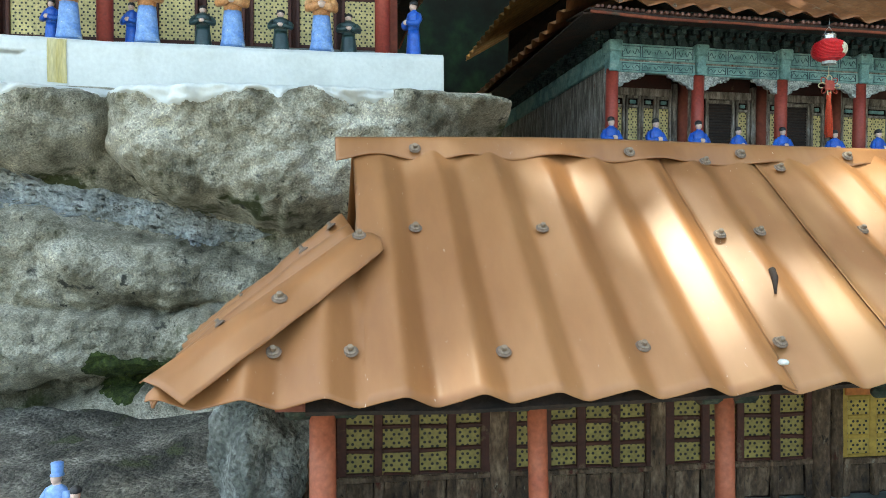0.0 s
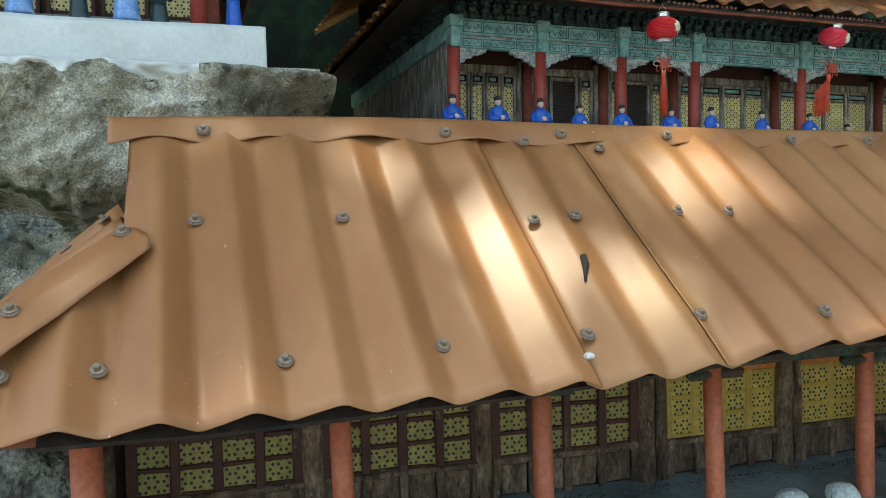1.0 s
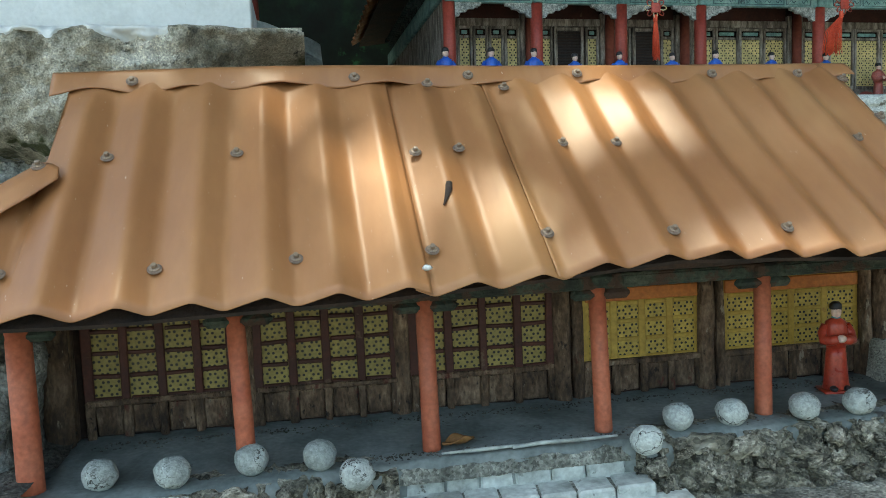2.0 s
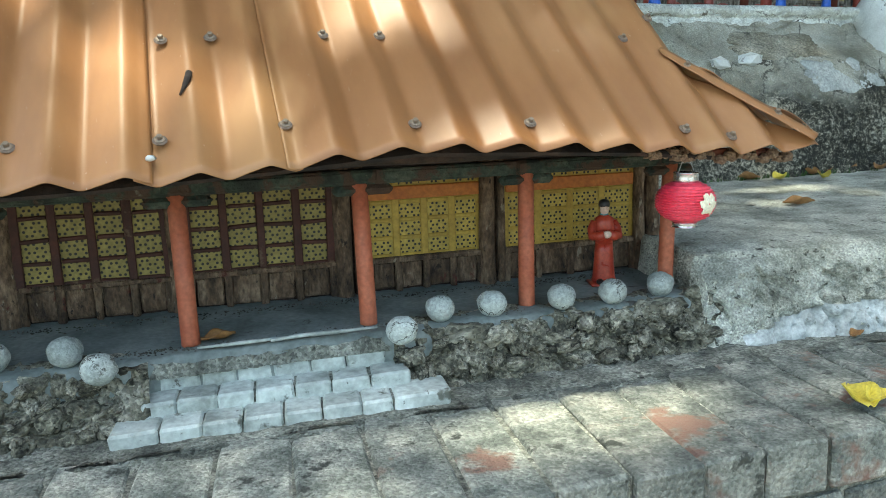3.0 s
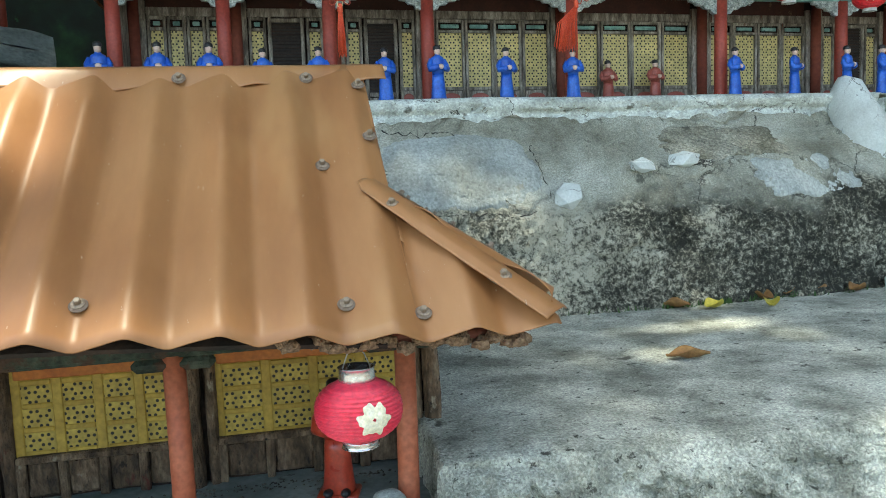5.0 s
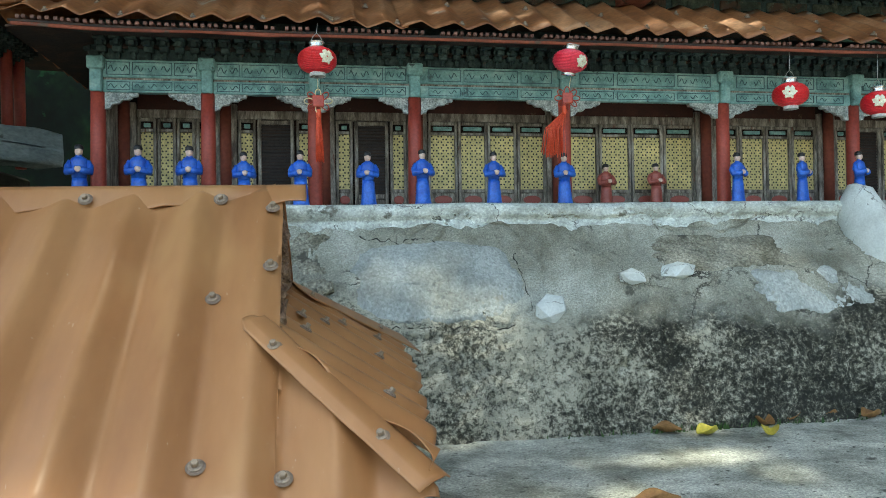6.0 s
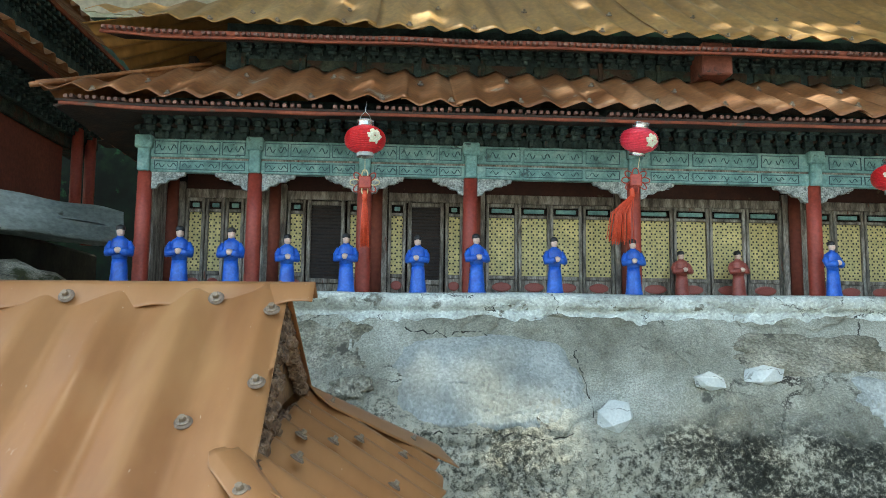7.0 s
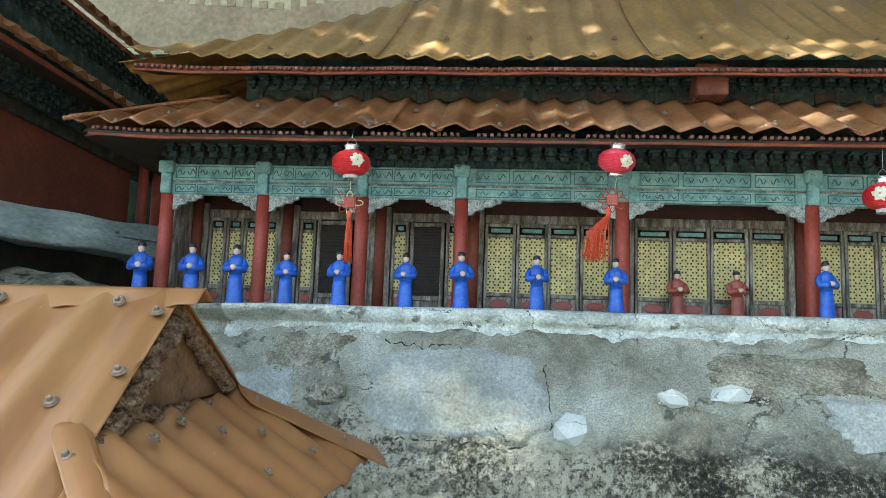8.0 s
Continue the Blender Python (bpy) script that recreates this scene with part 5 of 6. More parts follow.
            bmesh.ops.create_uvsphere(b, u_segments=10, v_segments=6, radius=0.0065 * s, matrix=Matrix.Translation(Vector((sg * 0.011, -0.018, 0.004)) * s) @ Matrix.Diagonal((1, 1.3, 0.7, 1)))
            for f in b.faces:
                if not f.tag:
                    f.material_index = 3
    for v in b.verts:
        v.co += 0.0006 * s * Vector(noise.noise_vector(v.co * 150))
    return mesh_of("figurine", b, [M[robe], M[top], M["skin"], M[hat], M[collar or top]], True)


def stand(me, label, x, y, z, turn=0, group="", s=1.0, wide=1.0):
    ob = new("figurine", me)
    ob.matrix_basis = pose(x, y, z, 0, 0, turn) @ Matrix.Diagonal((s * wide, s * wide, s, 1))
    return tagged(ob, label, "figurine", group)


blue = figurine(0.138, "blue", "blue", "blackhat")
rf = random.Random(5)
for x in (0.653, 0.785, 0.905, 1.03, 1.165, 1.33, 1.466, 1.648, 1.836, 2.32, 2.51, 2.682, 2.79, 2.896, 3.055):
    stand(blue, "glazed blue-robed figurine with a black cap on the terrace", x, 0.905 + rf.uniform(-0.008, 0.008), 0.5935 + 0.009 * (1.75 - x), (2 if x < 2 else 24) + rf.uniform(-12, 12), "blue figurines on the terrace", rf.uniform(0.97, 1.04) + 0.08 * smooth_step(1.1, 0.7, x), 0.93)
redf = figurine(0.128, "dullred", "dullred", "blackhat")
for x in (2.015, 2.165):
    stand(redf, "dull red figurine with a dark cap before the doors", x, 1.082, 0.591, 8, "red figurines by the doors")
giant = figurine(0.17, "paleblue", "orangecloth", "blackhat")
for x in (-0.672, -0.507, -0.321, -0.121):
    stand(giant, "figurine in orange jacket and spotted pale blue skirt", x - 0.012, 0.70, 0.853 - 0.012 * min(0, x), 0, "orange and blue figurines on the slab", wide=1.0)
dg = figurine(0.098, "darkgreen", "darkgreen", "blackhat")
for x in (-0.39, -0.215, -0.058):
    stand(dg, "dark green glazed figurine with a black hat", x - 0.012, 0.725, 0.853 - 0.012 * min(0, x), 0, "green figurines on the slab", wide=1.35)
stand(blue, "glazed blue-robed figurine at the slab's end", 0.084, 0.72, 0.85, -60, "blue figurines on the slab")
for x in (-0.745, -0.57):
    stand(blue, "glazed blue-robed figurine standing behind the others", x, 0.78, 0.862, -20, "blue figurines on the slab", 0.8)
stand(figurine(0.148, "redglaze", "redglaze", "blackhat", "tealcloth", base=True), "red-robed glazed figurine with teal collar on the platform", 1.095, -0.1, 0.005, -14, "", 1.0, 0.9)
stand(figurine(0.113, "blue", "paleblue", "paleblue", "skin", "tall"), "figurine in blue with a tall pale blue hat", -0.487, -0.03, 0.0, -30)
stand(figurine(0.10, "dullred", "redglaze", "blackhat", "tealcloth"), "red-robed figurine with a dark hat on the rock", -0.452, -0.07, 0.0, -20)


# ---- lanterns ----
def lantern(name, x, y, z, r, hh, silk, label, hang, tassel=0.0, emblem=0.0, bent=0.0, tilt=(0, 0)):
    th = thing(name, label, "lantern", (x, y, z), "red lanterns")
    R = Euler((radians(tilt[0]), radians(tilt[1]), 0)).to_matrix().to_4x4()
    b = bmesh.new()
    prof = []
    nr = 17
    for i in range(nr * 4 + 1):
        t = -1 + 2 * i / (nr * 4)
        rad = r * max(0.42, (1 - abs(t) ** 2.35) ** 0.5)
        prof.append((rad * (1 + 0.045 * math.cos(2 * math.pi * i / 4)), t * hh))
    lathe(b, prof, 32)
    part("body", b, M[silk], th, "ribbed red cloth globe", True, R)
    for zz, sg in ((hh, 1), (-hh, -0.55)):
        b = bmesh.new()
        q = r * 0.42
        lathe(b, [(q * 1.02, zz - 0.003 * sg), (q * 1.04, zz), (q * 1.0, zz + 0.004 * sg), (q * 1.0, zz + r * 0.24 * sg), (q * 1.06, zz + r * 0.26 * sg), (q * 0.85, zz + r * 0.26 * sg), (q * 0.8, zz + r * 0.1 * sg)], 24)
        part("collar", b, M["silver" if silk == "pinksilk" or sg > 0 else "whitewash"], th, "silver foil collar", True, R)
    b = bmesh.new()
    top = hh + r * 0.25
    tube(b, [(-r * 0.35, 0, top - 0.004), (-r * 0.2, 0, top + r * 0.3), (0, 0, top + r * 0.5)], 0.0007, 6)
    tube(b, [(r * 0.35, 0, top - 0.004), (r * 0.2, 0, top + r * 0.3), (0, 0, top + r * 0.5), (0.003, 0, hang - z)], 0.0007, 6)
    part("hanging_wire", b, M["wire"], th, "thin wire loop", True)
    # the emblem is a pale gold character, kept as a plain cut-out shape
    b = bmesh.new()
    e = r * 0.31
    def petal(a, q):
        k = q * e * (1.12 + 0.16 * math.cos(6 * a + 0.6) + 0.10 * math.cos(11 * a))
        ang, zz = radians(emblem) + k * math.cos(a) / r, k * math.sin(a)
        rad = r * (1 - (abs(zz) / hh) ** 2.35) ** 0.5 * 1.05
        return Vector((rad * math.sin(ang), -rad * math.cos(ang), zz))
    sheet(b, petal, span(0, 2 * math.pi, 60), span(0.12, 1, 4))
    thick(part("emblem", b, M["emblem"], th, "pale gold good-luck emblem", False, R), 0.0012)
    if tassel:
        b = bmesh.new()
        z0 = -hh - r * 0.26
        tube(b, [(0, 0, z0), (bent * 0.1, 0, z0 - 0.03)], 0.0009, 6)
        part("cord", b, M["gold"], th, "", True)
        kmat = M["gold"] if not bent else M["redglaze"]
        b = bmesh.new()
        zk = z0 - 0.052
        sheet(b, lambda u, v: Vector((bent * 0.2 + u, -0.004 - 0.002 * math.sin(u * 900) * math.sin(v * 900), zk + v)), span(-0.013, 0.013, 10), span(-0.013, 0.013, 10))
        knot = thick(part("knot", b, M["redglaze"], th, "looped gold and red cord knot", True), 0.004)
        for k in range(8):
            a = k * math.pi / 4
            c = Vector((bent * 0.2 + 0.021 * math.cos(a), -0.002, zk + 0.017 * math.sin(a)))
            d = Vector((math.cos(a), 0, math.sin(a)))
            e_ = Vector((-math.sin(a), 0, math.cos(a)))
            b = bmesh.new()
            tube(b, [c + d * 0.011 * math.cos(t) + e_ * 0.0065 * math.sin(t) + Vector((0, 0.002 * math.sin(t), 0)) for t in span(0, 2 * math.pi, 12)], 0.0014, 6)
            part("loop", b, kmat if k % 2 == 0 else M["redglaze"], knot, "", True)
        b = bmesh.new()
        rt = random.Random(3)
        z1 = z0 - 0.078
        lathe(b, [(0.004, z1 + 0.008), (0.006, z1 + 0.004), (0.006, z1 - 0.01), (0.005, z1 - 0.012)], 10, at=(bent * 0.35, 0, 0))
        for k in range(60):
            a, q = rt.uniform(0, 6.28), rt.uniform(0.2, 1.0)
            dx = bent * rt.uniform(0.1, 1.9)
            L = tassel * rt.uniform(0.85, 1.0)
            tube(b, [(bent * 0.35 + 0.004 * q * math.cos(a), 0.004 * q * math.sin(a), z1 - 0.008), (bent * 0.4 + dx * 0.4 + 0.008 * q * math.cos(a), 0.008 * q * math.sin(a), z1 - L * 0.45), (bent * 0.4 + dx * 0.5 + 0.010 * q * math.cos(a), 0.010 * q * math.sin(a), z1 - L)], 0.0010, 4)
        part("tassel", b, M["tassel"], th, "long orange-red silk tassel", True)
    return th


lantern("lantern", 1.213, 0.77, 0.924, 0.043, 0.031, "silk", "round red lantern with gold knot and tassel under the eave", 1.01, 0.115, 30)
lantern("lantern", 1.826, 0.80, 0.937, 0.042, 0.029, "pinksilk", "faded red lantern with a tangled tassel under the eave", 1.015, 0.12, 26, -0.055, (12, 6))
lantern("lantern", 2.41, 0.80, 0.856, 0.043, 0.031, "silk", "round red lantern hanging on a long wire", 1.02, 0, -35)
lantern("lantern", 2.66, 0.80, 0.835, 0.042, 0.031, "silk", "round red lantern hanging on a long wire", 1.02, 0, -35)
lantern("lantern", 1.106, -0.318, 0.175, 0.0425, 0.032, "pinksilk", "faded pinkish red lantern hung from the house eave", 0.262, 0, 14)


# ---- the palace on the terrace ----
palace = thing("palace", "miniature timber palace with red pillars, teal beams and two rusty roofs", "palace", (1.95, 1.1, 0.594))
PO = Matrix.Translation((-1.95, -1.1, -0.594))
palace.location.z, palace.rotation_euler.y = 0.5905, 0.0155
def pp(name, b, mt, label="", smooth=False):
    return part(name, b, M[mt], palace, label, smooth, PO)
PX = (0.677, 0.937, 1.199, 1.455, 1.857, 2.312, 2.708, 2.975, 3.24, 3.5)
YP, YW = 0.972, 1.135
for x in PX:
    b = bmesh.new()
    tube(b, [(x, YP, 0.59), (x, YP, 0.60), (x, YP, 0.74), (x, YP, 0.884)], [0.0195, 0.0185, 0.018, 0.0172], 20)
    pp("pillar", b, "pillar", "red painted round pillar", True)
    b = bmesh.new()
    tube(b, [(x + 0.025, YW - 0.02, 0.59), (x + 0.025, YW - 0.02, 0.90)], 0.015, 14)
    pp("inner_pillar", b, "redwall", "", True)
    b = bmesh.new()
    box(b, x - 0.014, x + 0.014, YP - 0.024, YP + 0.024, 0.876, 0.958, 0.003)
    box(b, x - 0.02, x + 0.02, YP - 0.03, YP + 0.03, 0.93, 0.962, 0.003)
    pp("post_head", b, "teal", "teal painted post head")
for a, c in zip(PX, PX[1:]):
    b = bmesh.new()
    box(b, a + 0.014, c - 0.014, YP - 0.014, YP + 0.014, 0.912, 0.956, 0.002)
    pp("upper_beam", b, "teal", "teal beam with painted cloud panels")
    b = bmesh.new()
    box(b, a + 0.014, c - 0.014, YP - 0.012, YP + 0.012, 0.876, 0.907, 0.002)
    pp("lower_beam", b, "teal", "teal beam with painted cloud panels")
    b = bmesh.new()
    box(b, a + 0.014, c - 0.014, YP - 0.008, YP + 0.008, 0.906, 0.913)
    pp("beam_fillet", b, "oldwood")
    # raised mouldings and painted scrolls on the beams
    L = c - a
    for z0, z1, yy in ((0.918, 0.950, YP - 0.0145), (0.881, 0.902, YP - 0.0125)):
        for f0, f1 in ((0.09, 0.30), (0.32, 0.68), (0.70, 0.91)):
            b = bmesh.new()
            x0, x1 = a + L * f0, a + L * f1
            for q in ((x0, x1, z0, z0 + 0.0016), (x0, x1, z1 - 0.0016, z1), (x0, x0 + 0.0016, z0, z1), (x1 - 0.0016, x1, z0, z1)):
                box(b, q[0], q[1], yy - 0.0015, yy + 0.001, q[2], q[3])
            zc, hz = (z0 + z1) / 2, (z1 - z0) * 0.26
            m = max(2, int((x1 - x0) / 0.03))
            for k in range(m):
                xc = x0 + (x1 - x0) * (k + 0.5) / m
                sg = 1 if k % 2 else -1
                tube(b, [(xc + 0.010 * t, yy - 0.0004, zc + sg * hz * math.sin(t * 3.6) * (1 - 0.3 * abs(t))) for t in span(-1, 1, 8)], 0.0012, 4)
            pp("painted_panel", b, "tealline", "dark blue scrolls and borders")
    # carved corbels either side
    for xa, sg in ((a + 0.017, 1), (c - 0.017, -1)):
        b = bmesh.new()
        W = min(0.085, L * 0.3)
        out = [(0, 0.876), (W, 0.876), (W * 0.97, 0.868), (W * 0.8, 0.866), (W * 0.72, 0.859), (W * 0.52, 0.858), (W * 0.42, 0.850), (W * 0.22, 0.848), (W * 0.15, 0.838), (0, 0.835)]
        va = [b.verts.new((xa + sg * u, YP - 0.007, z)) for u, z in out]
        vb = [b.verts.new((xa + sg * u, YP + 0.007, z)) for u, z in out]
        b.faces.new(va)
        b.faces.new(vb[::-1])
        for i in range(len(out)):
            b.faces.new((va[i], va[(i + 1) % len(out)], vb[(i + 1) % len(out)], vb[i]))
        for k in range(5):
            u = W * (0.12 + 0.17 * k)
            zc = 0.868 - 0.012 * (1 - k / 5)
            tube(b, [(xa + sg * (u + 0.005 * math.cos(t)), YP - 0.0085, zc + 0.005 * math.sin(t)) for t in span(0, 5.5, 8)], 0.0012, 4)
        pp("corbel", b, "corbel", "pale carved scroll corbel")
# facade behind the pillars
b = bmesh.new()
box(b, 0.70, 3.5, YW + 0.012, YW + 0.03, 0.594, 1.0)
pp("back_wall", b, "dark_shade_wood")
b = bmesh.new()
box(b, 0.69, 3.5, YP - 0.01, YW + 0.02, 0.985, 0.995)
pp("porch_ceiling", b, "dark_shade_wood")
def pbox(name, mt, x0, x1, z0, z1, out, deep=0.008, label="", bev=0.0015, seed=0.0):
    b = bmesh.new()
    box(b, x0, x1, YW - out, YW - out + deep, z0, z1, bev)
    if seed:
        for v in b.verts:
            v.co += 0.0014 * Vector(noise.noise_vector(v.co * 40 + Vector((seed, 0, 0))))
    return pp(name, b, mt, label)
for k, (a, c) in enumerate(zip(PX, PX[1:])):
    xa, xc = a + 0.055, c + 0.01
    door = k in (1, 2, 6)
    pbox("jamb", "oldwood", xa - 0.018, xa - 0.002, 0.594, 0.885, 0.014, 0.02, "silvered split timber", seed=k + 1)
    pbox("jamb", "oldwood", xc - 0.014, xc + 0.002, 0.594, 0.885, 0.014, 0.02, seed=k + 2)
    pbox("head_rail", "oldwood", xa, xc - 0.014, 0.845, 0.868, 0.010, 0.014, "", seed=k + 3)
    pbox("head_panel", "redwood", xa, xc - 0.014, 0.868, 0.985, 0.002, 0.01)
    n = 4 if not door else 5
    w = (xc - 0.014 - xa) / n
    if door:
        cuts = [xa, xa + (xc - 0.014 - xa) * 0.24, xa + (xc - 0.014 - xa) * 0.76, xc - 0.014]
    else:
        cuts = [xa + w * i for i in range(n + 1)]
    for i, (q0, q1) in enumerate(zip(cuts, cuts[1:])):
        mid = door and i == 1
        if mid:
            pbox("door_leaf", "grille", q0 + 0.012, q1 - 0.012, 0.64, 0.832, 0.001, 0.008, "dark slatted door leaf")
            for z in span(0.65, 0.825, 20):
                pbox("slat", "dark_shade_wood", q0 + 0.013, q1 - 0.013, z - 0.0016, z + 0.0016, 0.004, 0.004, bev=0)
            for q in (q0 + 0.004, q1 - 0.014):
                pbox("door_stile", "oldwood", q, q + 0.010, 0.60, 0.845, 0.010, 0.012, seed=i + k * 3 + q)
            pbox("door_rail", "oldwood", q0 + 0.012, q1 - 0.012, 0.832, 0.843, 0.009, 0.01, seed=k + 6)
            pbox("door_rail", "oldwood", q0 + 0.012, q1 - 0.012, 0.628, 0.640, 0.009, 0.01, seed=k + 7)
            pbox("door_panel", "oldwood", q0 + 0.012, q1 - 0.012, 0.602, 0.627, 0.004, 0.008, seed=k + 8)
            continue
        pbox("pierced_panel", "pierced_far", q0 + 0.008, q1 - 0.008, 0.655, 0.808, 0.0, 0.008, "cream yellow pierced panel")
        for q in (q0 + 0.001, q1 - 0.009):
            pbox("stile", "oldwood", q, q + 0.008, 0.60, 0.845, 0.008, 0.010, seed=i + k * 3 + q)
        for z0, z1 in ((0.808, 0.816), (0.836, 0.845), (0.645, 0.655), (0.600, 0.606)):
            pbox("rail", "oldwood", q0 + 0.009, q1 - 0.009, z0, z1, 0.007, 0.008, seed=i + k + z0)
        pbox("transom_bar", "teal", q0 + 0.016, q1 - 0.016, 0.821, 0.832, 0.004, 0.006)
        pbox("dado_panel", "oldwood", q0 + 0.009, q1 - 0.009, 0.606, 0.645, 0.003, 0.008, seed=i + k)
        b = bmesh.new()
        lathe(b, [(1.0, 0.0), (1.0, 0.5), (0.8, 1.0)], 16)
        pp("oval_boss", b, "dullred", "worn dark red oval").matrix_basis = PO @ Matrix.Translation(((q0 + q1) / 2, YW - 0.003, 0.6255)) @ Matrix.Rotation(math.pi / 2, 4, "X") @ Matrix.Diagonal(((q1 - q0) * 0.3, 0.012, 0.003, 1))
# silvered side wall and side beams
for y0, y1 in ((1.0, 1.32), (1.325, 1.65), (1.655, 2.0), (2.005, 2.3)):
    b = bmesh.new()
    box(b, 0.672, 0.69, y0, y1, 0.594, 0.90, 0.002)
    pp("side_board", b, "oldwood", "silvered grey side boarding")
    b = bmesh.new()
    box(b, 0.662, 0.692, y0, y1, 0.90, 0.956, 0.003)
    pp("side_beam", b, "teal")
b = bmesh.new()
box(b, 0.70, 3.5, 2.28, 2.30, 0.594, 1.7)
box(b, 0.70, 0.72, 1.2, 2.28, 0.95, 1.25)
pp("core_wall", b, "dark_shade_wood")
# bracket sets under the lower eave, and along the side
b = bmesh.new()
for k, (w, d, z0, z1) in enumerate(((0.005, 0.012, 0.0, 0.018), (0.011, 0.022, 0.016, 0.030), (0.007, 0.038, 0.028, 0.042), (0.014, 0.050, 0.040, 0.052), (0.008, 0.066, 0.05, 0.066))):
    box(b, -w, w, -d, 0.0, z0, z1, 0.0015)
for sg in (-1, 1):
    box(b, sg * 0.011 - 0.003, sg * 0.011 + 0.003, -0.028, -0.02, 0.03, 0.041)
    box(b, sg * 0.0135 - 0.003, sg * 0.0135 + 0.003, -0.056, -0.046, 0.052, 0.062)
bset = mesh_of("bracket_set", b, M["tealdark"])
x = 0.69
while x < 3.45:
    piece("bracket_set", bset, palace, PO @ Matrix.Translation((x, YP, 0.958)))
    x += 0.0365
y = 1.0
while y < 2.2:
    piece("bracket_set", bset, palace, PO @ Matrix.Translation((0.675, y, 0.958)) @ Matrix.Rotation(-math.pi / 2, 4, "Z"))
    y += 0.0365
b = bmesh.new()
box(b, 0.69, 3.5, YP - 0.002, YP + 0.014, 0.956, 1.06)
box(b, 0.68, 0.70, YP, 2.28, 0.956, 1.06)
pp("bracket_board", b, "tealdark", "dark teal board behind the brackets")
# roofs
def eave_lift(x, x0):
    return 0.012 * (1 - smooth_step(x0, x0 + 0.34, x)) ** 1.5
def low_fn(x, v, lift=0.0):
    v *= min(1.0, (x - 0.505) / 0.30)
    return Vector((x, 0.768 + 0.30 * v, 1.003 + 0.168 * v + eave_lift(x, 0.505) * (1 - v) + 0.004 * fbm(x, v, 0, 3))) + Vector((0, -0.48, 0.87)) * (0.95 * wave(x) - 0.005 + lift)
for x0, x1, lf in ((0.512, 1.30, 0.004), (1.285, 1.42, 0.0), (1.405, 2.35, 0.004), (2.33, 3.6, 0.0)):
    b = bmesh.new()
    sheet(b, lambda x, v: low_fn(x, v, lf), span(x0, x1, int((x1 - x0) / 0.006)), span(0, 1, 10))
    thick(pp("lower_roof_sheet", b, "rust", "rusty brown corrugated sheet", True), 0.0014)
b = bmesh.new()
sheet(b, lambda y, v: Vector((0.503 + 0.30 * v + 0.0 * y, 0.77 + max(0, y - 0.77) * 1.0 + 0.295 * v * (1 - smooth_step(0.77, 2.3, y)), 1.001 + 0.17 * v + 0.024 * (1 - v) * (1 - smooth_step(0.77, 1.1, y)))) + Vector((-0.48, 0, 0.87)) * 0.009 * math.cos(2 * math.pi * y / 0.084), span(0.77, 2.3, 200), span(0, 1, 8))
thick(pp("side_roof_sheet", b, "rust", "rusty brown corrugated sheet", True), 0.0014)
b = bmesh.new()
tube(b, [Vector((0.495 + 0.30 * u, 0.762 + 0.30 * u, 1.016 + 0.165 * u)) for u in span(0, 1, 10)], 0.006, 8)
pp("hip_strip", b, "rust", "", True)
def fascia_run(y, z, x0, x1, mt, h, name):
    b = bmesh.new()
    sheet(b, lambda x, v: Vector((x, y, z - h * v + 0.8 * eave_lift(x, x0 - 0.05) + 0.003 * fbm(x, 0, z, 5))), span(x0, x1, 120), [0, 1])
    thick(pp(name, b, mt, "thin painted eave board", True), 0.006)
fascia_run(0.79, 0.985, 0.545, 3.55, "fascia", 0.010, "eave_board")
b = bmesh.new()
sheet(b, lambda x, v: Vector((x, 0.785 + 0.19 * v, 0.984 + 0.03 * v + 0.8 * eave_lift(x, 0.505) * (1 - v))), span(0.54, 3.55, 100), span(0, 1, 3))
thick(pp("eave_soffit", b, "dark_shade_wood", "", False), 0.005)
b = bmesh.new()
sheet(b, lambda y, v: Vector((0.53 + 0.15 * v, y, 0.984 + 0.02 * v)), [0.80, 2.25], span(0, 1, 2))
thick(pp("eave_soffit", b, "dark_shade_wood", "", False), 0.005)
b = bmesh.new()
box(b, -0.0042, 0.0042, -0.012, 0.03, -0.004, 0.004, 0.001)
dent = mesh_of("rafter_end", b, M["rafter"])
rd = random.Random(2)
for i in range(190):
    x = 0.56 + i * 0.0157 + rd.uniform(-0.002, 0.002)
    if rd.random() < 0.12:
        continue
    piece("rafter_end", dent, palace, PO @ Matrix.Translation((x, 0.792, 0.9925 + 0.8 * eave_lift(x, 0.505) + rd.uniform(-0.001, 0.001))))
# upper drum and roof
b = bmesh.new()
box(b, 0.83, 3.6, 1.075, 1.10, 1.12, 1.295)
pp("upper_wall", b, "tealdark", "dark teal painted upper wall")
for x in span(0.87, 3.5, 17):
    b = bmesh.new()
    box(b, x, x + 0.012, 1.064, 1.075, 1.15, 1.215, 0.002)
    pp("upper_post", b, "greenbeam")
for a in span(0.89, 3.4, 17):
    b = bmesh.new()
    box(b, a, a + 0.128, 1.068, 1.076, 1.172, 1.20, 0.002)
    pp("upper_panel", b, "greenbeam", "faded dark green painted panel")
x = 0.85
while x < 3.5:
    piece("bracket_set", bset, palace, PO @ Matrix.Translation((x, 1.076, 1.204)) @ Matrix.Diagonal((1, 1, 0.62, 1)))
    x += 0.036
b = bmesh.new()
box(b, 2.045, 2.125, 0.985, 1.07, 1.165, 1.25, 0.004)
pp("box_strut", b, "redbrown", "flaking red-brown box strut between the roofs")
def up_fn(x, v, lift=0.0):
    v *= min(1.0, (x - 0.52) / 0.85)
    z = 1.238 + 0.50 * v + 0.12 * v * v + 1.5 * eave_lift(x, 0.52) * (1 - v) ** 2
